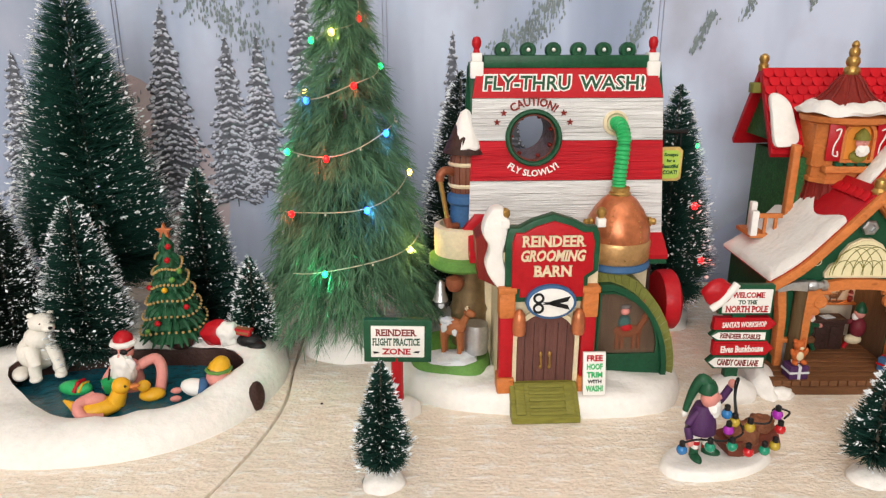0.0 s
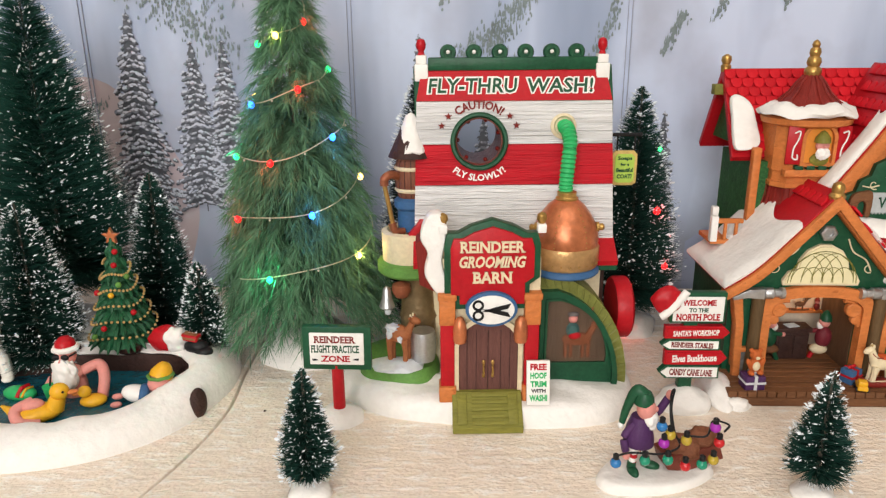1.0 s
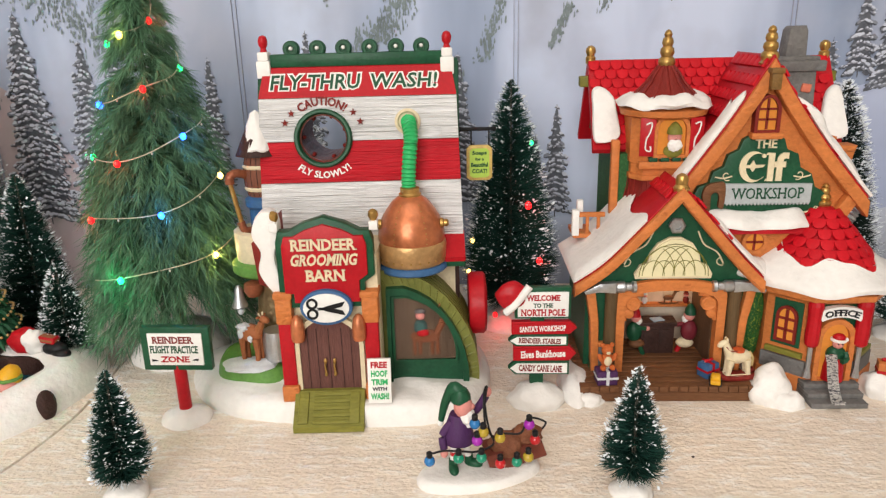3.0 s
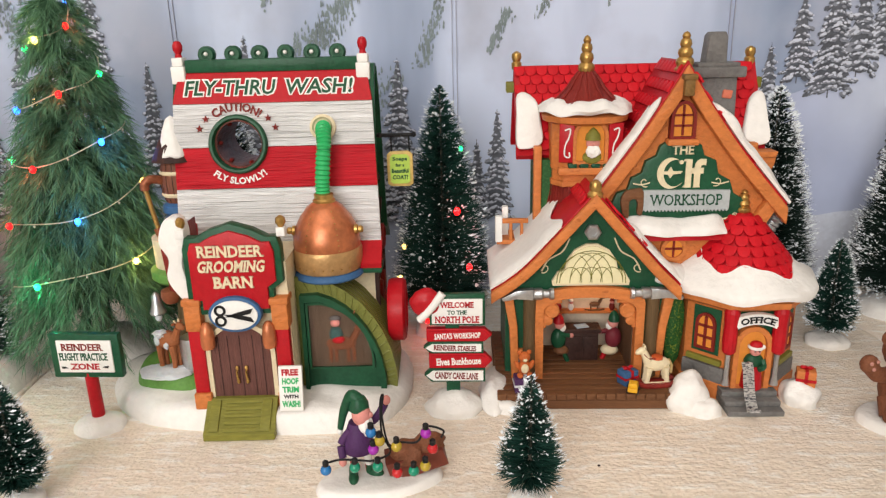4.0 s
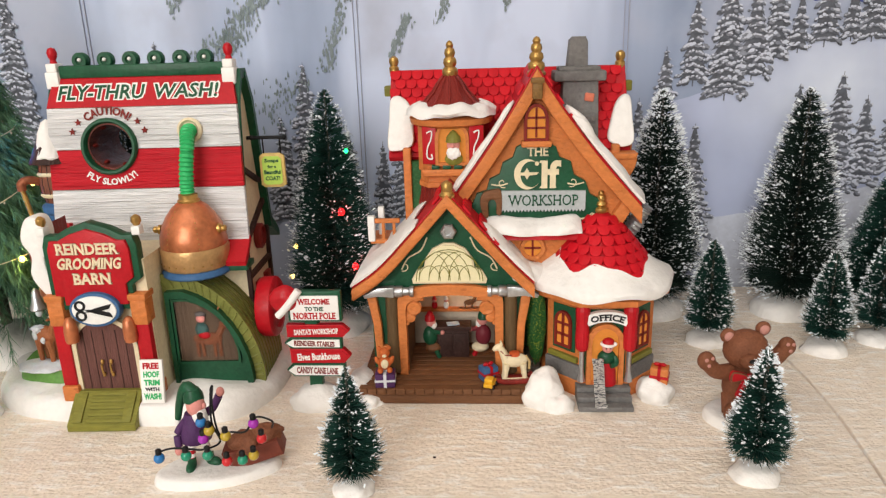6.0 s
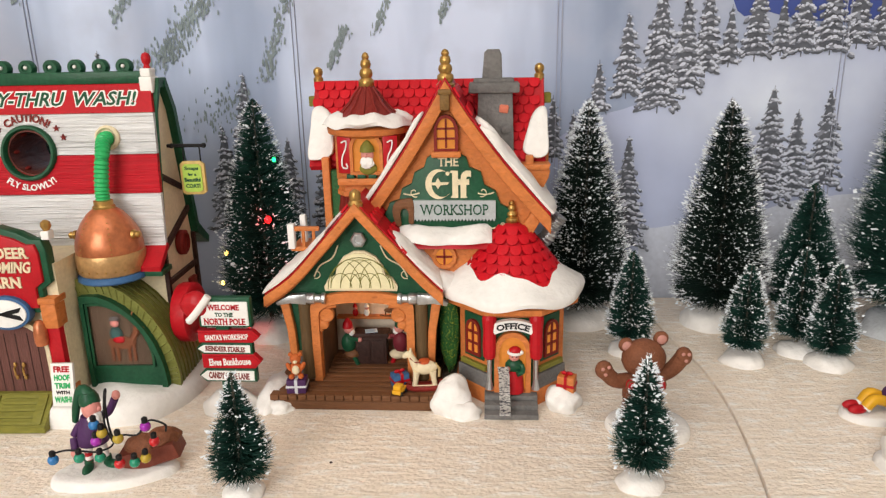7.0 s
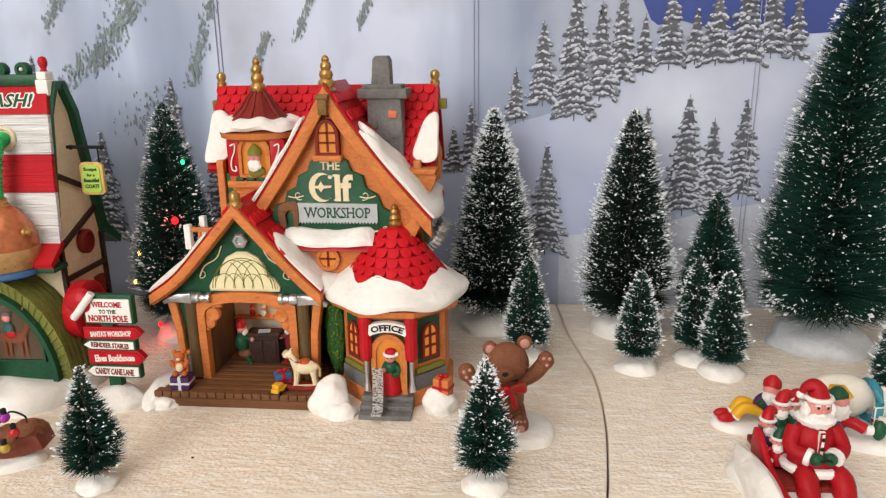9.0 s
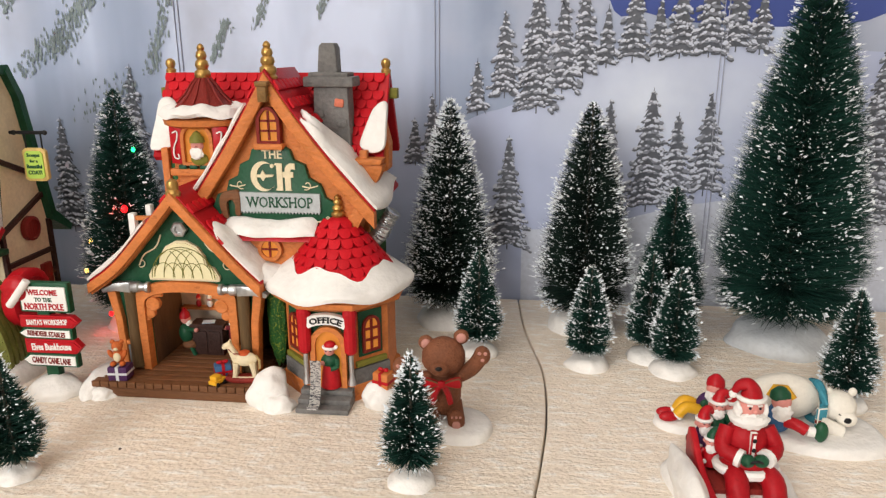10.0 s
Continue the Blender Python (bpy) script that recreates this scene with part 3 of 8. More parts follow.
def brush_tree(x, y, h, r, base_r, seed, snowy=1.0, z0=8.0, mat=NEEDLE, count=9000, full=0.64, flecks=900, width=0.26, yaw=0, base=SNOW, label="", group="bottle-brush trees", lean=(0, 0), cap=0.0):
    """Twisted-wire stem, thousands of bristles, flock snow on their ends, a snow foot."""
    g = np.random.default_rng(seed)
    thing = holder("bottle_brush_tree", x, y, 0, yaw, label, "tree", group)
    thing.rotation_euler = (radians(lean[1]), radians(lean[0]), radians(yaw))
    bm = bmesh.new()
    lump(bm, (0, 0, 0), (base_r, base_r * 0.95, min(z0 + 2.0, base_r * 0.62, 17)), seed, 0.16, 1.5, flat=0)
    part("foot", bm, base, thing, "white snow foot")
    bm = bmesh.new()
    tube(bm, [(0, 0, 1), (0, 0, h * 0.5), (0, 0, h - 1)], 1.0, 6, radii=[1.1 + r * 0.03, 0.9, 0.5])
    part("trunk", bm, STEM, thing, "twisted wire stem")
    hh = h - z0 - 1.5
    t = 1 - np.sqrt(g.random(count) * (1 - 0.02) + 0.0)
    t = np.where(g.random(count) < 0.25, g.random(count), t)
    ang = g.random(count) * 2 * np.pi
    turns = max(7, int(hh / 7.5))
    t = np.clip(t - 0.8 / (2 * np.pi * turns) * np.sin(2 * np.pi * turns * t + ang), 0, 1)
    rad = r * brush_profile(t, full) * (0.86 + 0.16 * g.random(count)) + 0.6
    rad *= np.where(g.random(count) < 0.06, 1.12, 1.0)
    rise = rad * (0.16 + 0.22 * g.random(count) - 0.30 * (t < 0.08))
    d = np.stack([np.cos(ang), np.sin(ang), np.zeros(count)], 1)
    side = np.stack([-np.sin(ang), np.cos(ang), np.zeros(count)], 1)
    roll = g.random(count) * np.pi
    wv = (side * np.cos(roll)[:, None] + np.array([0, 0, 1]) * np.sin(roll)[:, None]) * width
    zb = z0 + 1.5 + t * hh
    root = d * (rad * (0.10 + 0.25 * g.random(count)))[:, None] + np.stack([np.zeros(count), np.zeros(count), zb], 1)
    mid = d * (rad * 0.65)[:, None] + side * (rad * 0.05 * g.normal(size=count))[:, None] + np.stack([np.zeros(count), np.zeros(count), zb + rise * 0.5], 1)
    tip = d * rad[:, None] + side * (rad * 0.14 * g.normal(size=count))[:, None] + np.stack([np.zeros(count), np.zeros(count), zb + rise + 0.6 * g.normal(size=count)], 1)
    co = np.concatenate([root - wv, root + wv, mid - wv * 0.9, mid + wv * 0.9, tip])
    i = np.arange(count)
    f1 = np.stack([i, i + count, i + 3 * count], 1)
    f2 = np.stack([i, i + 3 * count, i + 2 * count], 1)
    f3 = np.stack([i + 2 * count, i + 3 * count, i + 4 * count], 1)
    fast_mesh("crown", co, np.concatenate([f1, f2, f3]), mat, thing, "dense dark green bristles", "stuff")
    nf = int(1.3 * flecks * snowy)
    patch = (0.12 + g.random((24, 14)) ** 2.2)[(t * 23.9).astype(int), (ang / (2 * np.pi) * 13.9).astype(int)]
    pick = g.choice(count, nf, replace=True, p=patch / patch.sum())
    if cap:
        order = np.argsort(-t)
        pick = np.concatenate([pick, g.choice(order[: int(count * 0.14)], int(nf * cap))])
        nf = len(pick)
    along = 1 - 0.22 * g.random(nf) ** 2
    c = mid[pick] + (tip[pick] - mid[pick]) * along[:, None]
    size = (0.19 + 0.62 * g.random(nf) ** 3.2) * (0.92 + 0.0022 * h)
    thin = np.where(g.random(nf) < 0.45, 0.5, 1.0)
    long = (tip[pick] - mid[pick])
    long /= np.linalg.norm(long, axis=1)[:, None] + 1e-6
    e = [long * (size * (1.0 + 1.6 * g.random(nf)) / np.sqrt(thin))[:, None]]
    e += [g.normal(size=(nf, 3)) * (size * thin * 0.6)[:, None] for _ in range(2)]
    co = np.concatenate([c + e[0], c - e[0], c + e[1], c - e[1], c + e[2], c - e[2]])
    i = np.arange(nf)
    tri = [(0, 2, 4), (2, 1, 4), (1, 3, 4), (3, 0, 4), (2, 0, 5), (1, 2, 5), (3, 1, 5), (0, 3, 5)]
    fast_mesh("flock", co, np.concatenate([np.stack([i + a * nf, i + b * nf, i + cc * nf], 1) for a, b, cc in tri]), FLOCK, thing, "white flock snow on the bristle ends", "stuff")
    return thing


SMALL = "small frosted dark green bottle-brush tree on a snow foot"
TALL = "tall dark green bottle-brush tree flecked with white snow"
# along the front edge
brush_tree(-30, 302, 68, 15.5, 11, 1, 0.8, z0=11, count=4200, flecks=1300, label=SMALL, width=0.32, group="front trees", full=0.70)
brush_tree(217, 305, 67, 17.5, 10.5, 2, 0.5, z0=11, count=2600, flecks=1300, label=SMALL, width=0.33, group="front trees", cap=0.15, full=0.88)
brush_tree(416, 320, 70, 17, 12, 3, 0.8, z0=12, count=3600, flecks=1300, label=SMALL, width=0.32, group="front trees", cap=0.25, full=0.82)
# behind the pool
brush_tree(-258, 505, 256, 59, 30, 4, 1.0, z0=34, count=22000, flecks=3600, label=TALL, full=0.62, mat=NEEDLE3)
brush_tree(-285, 428, 128, 27, 20, 5, 1.5, z0=14, count=10000, flecks=2600, label=TALL, mat=NEEDLE2)
brush_tree(-229, 416, 121, 31, 18, 6, 1.1, z0=16, count=11000, flecks=2600, label="frosted green bottle-brush tree with a bent wire tip")
brush_tree(-170, 474, 128, 27, 18, 7, 0.8, z0=16, count=10000, flecks=2000, label="slim dark green bottle-brush tree, lightly frosted")
brush_tree(-126, 430, 78, 18, 12, 8, 1.2, z0=14, count=6500, flecks=1500, label=SMALL)
# behind the houses
brush_tree(13, 520, 190, 38, 22, 9, 1.5, z0=14, count=12000, flecks=3200, mat=NEEDLE2, label=TALL)
litree = brush_tree(170, 511, 181, 38, 24, 10, 1.1, z0=20, count=14000, flecks=2600, label="dark green bottle-brush tree with small coloured lights")
brush_tree(414, 541, 173, 37.5, 26, 11, 1.9, z0=18, count=14000, flecks=3600, mat=NEEDLE2, label="blackish bottle-brush tree heavily dusted with snow", cap=0.2, full=0.66)
brush_tree(517, 537, 172, 38, 26, 12, 1.7, z0=18, count=14000, flecks=3600, mat=NEEDLE2, label="blackish bottle-brush tree dusted with snow", full=0.62)
brush_tree(579, 530, 113, 28, 18, 13, 0.8, z0=16, count=9000, flecks=1800, label="dark green bottle-brush tree, lightly frosted")
brush_tree(440, 480, 76, 18, 14, 14, 1.1, z0=12, count=6500, flecks=1500, label=SMALL)
brush_tree(515, 466, 71, 16.5, 15, 15, 1.1, z0=11, count=6500, flecks=1500, label=SMALL)
brush_tree(557, 482, 77, 16.5, 14, 16, 1.0, z0=12, count=6500, flecks=1400, label=SMALL)
brush_tree(571, 462, 72, 17, 15, 17, 1.0, z0=10, count=6500, flecks=1400, label=SMALL)
brush_tree(658, 520, 254, 54, 36, 18, 1.0, z0=26, count=26000, flecks=4200, label=TALL, full=0.55, base=SNOWB, mat=NEEDLE, width=0.32)
brush_tree(664, 424, 74, 17, 13, 19, 1.0, z0=12, count=6500, flecks=1500, label=SMALL)


# ---- large soft green tree with fairy lights ----
def sisal_tree(x, y, h, r, seed):
    g = np.random.default_rng(seed)
    thing = holder("green_tree", x, y, 0, 0, "large soft green artificial tree wound with fairy lights", "tree")
    bm = bmesh.new()
    lump(bm, (0, 0, 0), (34, 31, 24), 3, 0.12, 1.3, flat=0)
    part("foot", bm, SNOW, thing, "white snow foot")
    bm = bmesh.new()
    tube(bm, [(0, 0, 4), (0, 0, h * 0.6), (0, 0, h - 2)], 2, 8, radii=[4, 2.5, 0.8])
    part("trunk", bm, STEM, thing)
    nb, per = 760, 92
    t = 1 - np.sqrt(g.random(nb)) * 0.985
    t = np.clip(t, 0.0, 1)
    ang = g.random(nb) * 2 * np.pi
    rr = r * (1 - t) ** 0.72 * (0.80 + 0.24 * g.random(nb)) + 3
    zb = 38 + t * (h - 40) + 6
    B = np.repeat(np.arange(nb), per)
    n = nb * per
    u = g.random(n) ** 0.8
    bl = rr[B]
    dirv = np.stack([np.cos(ang), np.sin(ang), np.zeros(nb)], 1)[B]
    sidev = np.stack([-np.sin(ang), np.cos(ang), np.zeros(nb)], 1)[B]
    up = np.array([0, 0, 1.0])
    drop = bl * (0.14 * u - 0.60 * u ** 2)
    p = dirv * (bl * u)[:, None] + up * (zb[B] + drop)[:, None]
    slope = np.arctan2(0.14 - 1.2 * u, 1.0)
    tang = dirv * np.cos(slope)[:, None] + up * np.sin(slope)[:, None]
    spread = g.normal(size=n) * 0.50
    lift = g.normal(size=n) * 0.40
    dv = tang + sidev * spread[:, None] + np.cross(tang, sidev) * lift[:, None]
    dv /= np.linalg.norm(dv, axis=1)[:, None]
    ln = 10 + 10 * g.random(n)
    wv = np.cross(dv, g.normal(size=(n, 3)))
    wv /= np.linalg.norm(wv, axis=1)[:, None]
    wv *= 0.25
    root = p - dv * (ln * 0.3)[:, None]
    tip = p + dv * (ln * 0.7)[:, None] - up * (ln * 0.12)[:, None]
    mid = p + dv * (ln * 0.2)[:, None]
    co = np.concatenate([root, mid - wv, mid + wv, tip])
    i = np.arange(n)
    fast_mesh("crown", co, np.concatenate([np.stack([i, i + n, i + 2 * n], 1), np.stack([i + n, i + 3 * n, i + 2 * n], 1)]), SISAL, thing, "long drooping soft green needles", "stuff")
    return thing


green = sisal_tree(-64, 462, 258, 62, 21)


# ---- grooming barn ----
def pierce(ob, x, z, r, y0, y1):
    """Cuts a round hole along y through a mesh, in its parent's own frame."""
    bm = lathe(bmesh.new(), [(r, y0), (r, y1)], (0, 0, 0), 40, m=Matrix.Translation((x, 0, z)) @ Euler((radians(-90), 0, 0)).to_matrix().to_4x4())
    bmesh.ops.recalc_face_normals(bm, faces=bm.faces)
    drill = new("drill", mesh_from("drill", bm, False))
    drill.parent = ob.parent
    cut = ob.modifiers.new("hole", "BOOLEAN")
    cut.operation, cut.object, cut.solver, cut.use_self = "DIFFERENCE", drill, "EXACT", True
    bpy.context.view_layer.update()
    me = bpy.data.meshes.new_from_object(ob.evaluated_get(bpy.context.evaluated_depsgraph_get()))
    ob.modifiers.clear()
    ob.data = me
    bpy.data.objects.remove(drill)
    return ob


def arch(x0, x1, z0, zs, zt, n=12):
    """Outline of a round-headed opening: straight to zs, arched to zt."""
    cx, r = (x0 + x1) / 2, (x1 - x0) / 2
    return [(x0, z0)] + [(cx - r * math.cos(math.pi * i / n), zs + (zt - zs) * math.sin(math.pi * i / n)) for i in range(n + 1)] + [(x1, z0)]


def grow(pts, d):
    """The outline moved outwards by d from its middle."""
    cx = (min(p[0] for p in pts) + max(p[0] for p in pts)) / 2
    cz = (min(p[1] for p in pts) + max(p[1] for p in pts)) / 2
    hx = (max(p[0] for p in pts) - min(p[0] for p in pts)) / 2
    hz = (max(p[1] for p in pts) - min(p[1] for p in pts)) / 2
    return [(cx + (p[0] - cx) * (hx + d) / hx, cz + (p[1] - cz) * (hz + d) / hz) for p in pts]


def figurine(name, x, y, z, yaw, build, mats, label, category="figurine", size=1.0):
    """A painted resin figure: one plain mesh."""
    bm = bmesh.new()
    build(bm)
    ob = part(name, bm, mats)
    ob.matrix_basis = pose(x * MM, y * MM, z * MM, 0, 0, yaw) @ Matrix.Diagonal((size, size, size, 1))
    return tagged(ob, label, category)


def snow_bank(bm, outline, h, seed, top=0.72, idx=0):
    """A low snow foot with rounded rim over a smooth outline."""
    pts = smooth2(outline, 6)
    cx = sum(p[0] for p in pts) / len(pts)
    cy = sum(p[1] for p in pts) / len(pts)
    rings = []
    for s, z in ((1.0, 0), (1.0, h * 0.25), (0.975, h * 0.6), (0.94, h * 0.85), (0.88, h * 0.97), (top, h), (top * 0.5, h * 1.02)):
        ring = []
        for x, y in pts:
            k = 1 + 0.02 * noise.noise(Vector((x * 0.05, y * 0.05, seed + z * 0.05)))
            zz = z * (1 + 0.22 * noise.noise(Vector((x * 0.04, y * 0.04, seed)))) if z else 0
            ring.append(bm.verts.new((cx + (x - cx) * s * k, cy + (y - cy) * s * k, zz)))
        rings.append(ring)
    n = len(pts)
    fs = []
    for a, b in zip(rings, rings[1:]):
        for i in range(n):
            fs.append(bm.faces.new((a[i], a[(i + 1) % n], b[(i + 1) % n], b[i])))
    fs.append(bm.faces.new(rings[-1]))
    fs.append(bm.faces.new(list(reversed(rings[0]))))
    for f in fs:
        f.material_index = idx
    bmesh.ops.recalc_face_normals(bm, faces=fs)
    return bm


barn = holder("grooming_barn", 78, 400, 0, 2.5, "red and white striped reindeer grooming barn model with copper washer", "house")
P = barn
bm = bmesh.new()
snow_bank(bm, [(-116, 54), (-113, 12), (-84, -20), (-45, -31), (-16, -36), (16, -38), (50, -33), (68, -16), (74, 10), (70, 55), (40, 88), (-60, 90)], 13, 1)
part("snow_base", bm, SNOW, P, "smooth white snow base")
# body and gable ends
bm = bmesh.new()
box(bm, -56, 54, 22, 76, 8, 96)
prof_in = [(20, 90), (33, 179), (42, 196), (50, 196), (59, 179), (76, 92)]
prism(bm, prof_in, -56, 54, "yz")
pierce(part("wall", bm, CREAM, P, "cream plaster walls", smooth=False), -22, 155.5, 14.2, -10, 120)
for x in (54, -58.5):
    for a, b in (((24, 12), (24, 92)), ((74, 12), (74, 92)), ((24, 70), (74, 70)), ((24, 92), (74, 112)), ((30, 140), (66, 125)), ((24, 45), (74, 55))):
        d = Vector((b[0] - a[0], b[1] - a[1])).normalized()
        nx, nz = -d.y * 1.6, d.x * 1.6
        part("timber", prism(bmesh.new(), [(a[0] - nx, a[1] - nz), (b[0] - nx, b[1] - nz), (b[0] + nx, b[1] + nz), (a[0] + nx, a[1] + nz)], x, x + 2.5, "yz"), DARKB, P, "dark timber", smooth=False)
bm = bmesh.new()
lathe(bm, [(8.5, -1.5), (8.5, 2), (6.5, 3), (6.5, 1), (0.01, 1)], (56, 52, 90), 20, m=Euler((0, radians(90), 0)).to_matrix().to_4x4())
part("side_window", bm, DKRED, P, "dark red round side window")
for y in (38, 58):
    part("side_shutter", box(bmesh.new(), 54, 57, y, y + 10, 40, 62, 0.6), DKRED, P, "dark red shutter")


# striped steep front: each band is its own panel
def front_y(z):
    return 20 + (z - 92) * (13 / 87) if z < 179 else 33 + (z - 179) * (9 / 17)


def half_w(z):
    return (60.5 - 2.5 * (z - 95) / 84) if z < 179 else 58.0 - 3 * (z - 179) / 17


def band(z0, z1, mat, label, bulge=0.0):
    bm = bmesh.new()
    nx, nz = 10, 5
    grid = []
    for side in (0, 1):
        rows_ = []
        for j in range(nz + 1):
            z = z0 + (z1 - z0) * j / nz
            row = []
            for i in range(nx + 1):
                u = i / nx * 2 - 1
                row.append(bm.verts.new((u * half_w(z) - 1, front_y(z) - 3.0 + 3.0 * side - bulge * math.sin(math.pi * j / nz) * (1 - side), z)))
            rows_.append(row)
        grid.append(rows_)
    fs = []
    for side in (0, 1):
        for j in range(nz):
            for i in range(nx):
                g = grid[side]
                fs.append(bm.faces.new((g[j][i], g[j][i + 1], g[j + 1][i + 1], g[j + 1][i])))
    for j in range(nz):
        for i in (0, nx):
            fs.append(bm.faces.new((grid[0][j][i], grid[0][j + 1][i], grid[1][j + 1][i], grid[1][j][i])))
    for j in (0, nz):
        for i in range(nx):
            fs.append(bm.faces.new((grid[0][j][i], grid[0][j][i + 1], grid[1][j][i + 1], grid[1][j][i])))
    bmesh.ops.recalc_face_normals(bm, faces=fs)
    return part("roof_band", bm, mat, P, label)


band(97, 129.6, WHITEW, "white grained wooden band")
pierce(band(130, 153.6, REDW, "red grained wooden band", 0.6), -22, 155.5, 14.2, -10, 120)
pierce(band(154, 178.6, WHITEW, "white grained wooden band"), -22, 155.5, 14.2, -10, 120)
band(179, 197, RED, "red top band", 0.8)
# back slope and barge boards
bm = bmesh.new()
back = [(50, 197), (60, 179), (77, 95), (94, 82), (93, 79), (74, 91), (57, 178), (48, 195)]
prism(bm, back, -61, -36.6, "yz")
prism(bm, back, -7.4, 59, "yz")
prism(bm, [(50, 197), (60, 179), (61.8, 170), (58.6, 170), (57, 178), (48, 195)], -36.6, -7.4, "yz")
prism(bm, [(67.7, 141), (77, 95), (94, 82), (93, 79), (74, 91), (64.2, 141)], -36.6, -7.4, "yz")
part("back_roof", bm, DKGREEN, P, "dark green back roof with a round way through", smooth=False)
for x in (-60.2, 54.8):
    bm = bmesh.new()
    prism(bm, [(20, 90), (33, 179), (42, 199), (53, 199), (64, 179), (80, 97), (97, 83), (95, 79), (76, 91), (58, 178), (49, 193), (43, 193), (35, 178), (22, 92)], x, x + 3.5, "yz", bev=0.5)
    part("barge_board", bm, DKGREEN, P, "dark green gable board", smooth=False)
# lower flared red eaves
bm = bmesh.new()
part("eave", prism(bm, [(5, 84), (4, 87), (20, 99), (22, 96), (10, 86)], 20, 60, "yz", bev=0.4), RED, P, "flared red eave")
bm = bmesh.new()
prism(bm, [(2, 84), (1, 88), (18, 101), (22, 96), (10, 85)], -62, -36, "yz", bev=0.4)
part("eave", bm, RED, P, "flared red eave")
bm = bmesh.new()
box(bm, 20, 60, 6, 22, 80.5, 84, 0.5)
part("eave_board", bm, DKGREEN, P)
# ridge beam with discs
bm = bmesh.new()
box(bm, -52, 50, 38, 49, 196, 203.5, 0.8)
part("ridge", bm, DKGREEN, P, "dark green ridge beam")
for x in (-40, -24.5, -9, 6.5, 22, 37):
    bm = bmesh.new()
    lathe(bm, [(4.9, 0), (4.9, 4), (4.2, 5), (2.4, 5), (2.1, 4), (0.01, 4)], (x, 46, 206.2), 18, m=Euler((radians(90), 0, 0)).to_matrix().to_4x4())
    disc = part("ridge_disc", bm, DKGREEN, P, "dark green ridge disc")
    part("bulb", ball(bmesh.new(), (x, 41.6, 206.6), 1.2), WHITE, disc, "small white bulb")
for x in (-56, 52):
    bm = bmesh.new()
    box(bm, x - 4, x + 4, 36, 47, 190, 200, 0.8, idx=0)
    box(bm, x - 3.2, x + 3.2, 37, 46, 200, 205, 0.8, idx=0)
    lathe(bm, [(2.2, 205), (1.6, 207), (2.7, 209), (2.9, 211.5), (2.0, 213.8), (0.01, 214.6)], (x, 41.5, 0), 14, idx=1)
    part("ridge_post", bm, [WHITE, RED], P, "white post with red knob")
# porthole
PX, PZ = -22, 155.5
slant = at(PX, front_y(PZ) - 3.0, PZ, 90 - 8.5)
bm = bmesh.new()
lathe(bm, [(17.2, -0.5), (17.2, 2.4), (16.3, 3.4), (15.0, 3.4), (14.2, 2.0), (14.1, -2.0), (17.2, -0.5)], (0, 0, 0), 36, m=slant)
part("porthole_ring", open_ends(bm), DKGREEN, P, "dark green porthole ring")
bm = bmesh.new()
lathe(bm, [(14.15, 27), (14.15, 67), (13.2, 67), (13.2, 27), (14.15, 27)], (PX, 0, PZ), 40, m=Euler((radians(-90), 0, 0)).to_matrix().to_4x4())
part("porthole_barrel", open_ends(bm), material("porthole_inside", (0.13, 0.035, 0.025), rough=0.35, vary=0.45, size=0.005, bump=0.8, stretch=(1, 0.3, 1)), P, "dark red inside of the porthole")
for a in (20, 70, 120, 180, 235, 290, 335):
    bm = bmesh.new()
    ball(bm, (PX + 12.6 * math.cos(radians(a)), 34, PZ + 12.6 * math.sin(radians(a))), (1.3, 3.2, 1.3))
    part("inner_bolt", bm, DKRED, P)
for txt, w, h, dz, bend, mat, bold in (("CAUTION!", 30, 5.2, 21.5, 24.0, DKRED, 0.03), ("FLY SLOWLY!", 32, 4.2, -21.0, -24.0, WHITE, 0.03)):
    lettering(txt, w, h, mat, P, at(PX, front_y(PZ + dz) - 3.5, PZ + dz, -8.5), bend=bend, bold=bold, label="dark red curved lettering" if dz > 0 else "white curved lettering")
for a in (138, 155, 42, 25):
    pts = []
    for k in range(10):
        rr = 2.2 if k % 2 == 0 else 0.95
        pts.append((PX + 24.5 * math.cos(radians(a)) + rr * math.sin(k * math.pi / 5), PZ + 22 * math.sin(radians(a)) + rr * math.cos(k * math.pi / 5)))
    yy = front_y(PZ + 22 * math.sin(radians(a)))
    part("star", prism(bmesh.new(), pts, yy - 3.9, yy - 2.6), DKRED, P, "dark red star", smooth=False)
for txt, w, x in (("FLY-THRU", 53, -24.5), ("WASH!", 39, 27.5)):
    lettering(txt, w + 2.2, 11.2, WHITE, P, at(x - 1, front_y(188) - 3.7, 187.5, -27), depth=0.4, shear=0.12, bold=0.085, label="white outline of the lettering")
    lettering(txt, w, 9.2, DKGREEN, P, at(x - 1, front_y(188) - 4.1, 187.5, -27), depth=0.4, shear=0.12, bold=0.016, label="dark green raised lettering")
# hose, flange and copper dome
HX = 28
bm = bmesh.new()
lathe(bm, [(7.6, -1), (7.6, 1.8), (6.0, 3), (5.0, 1.5), (0.01, 1)], (HX, front_y(163) - 3, 164), 24, m=at(0, 0, 0, 90 - 8.5))
part("flange", bm, CREAM, P, "cream hose flange")
pts = curve_pts([(HX, 29, 164), (HX + 1, 20, 163.5), (HX + 2, 14, 157), (HX + 1, 11.5, 146), (HX, 10.5, 134), (HX, 10, 126)], 14)
bm = tube(bmesh.new(), pts, 4, 16, radii=[4.1 + 0.45 * math.sin(i * 2.1) for i in range(len(pts))])
part("hose", bm, GREENB, P, "bright green corrugated hose")
DX, DY = 28.5, 9
bm = bmesh.new()
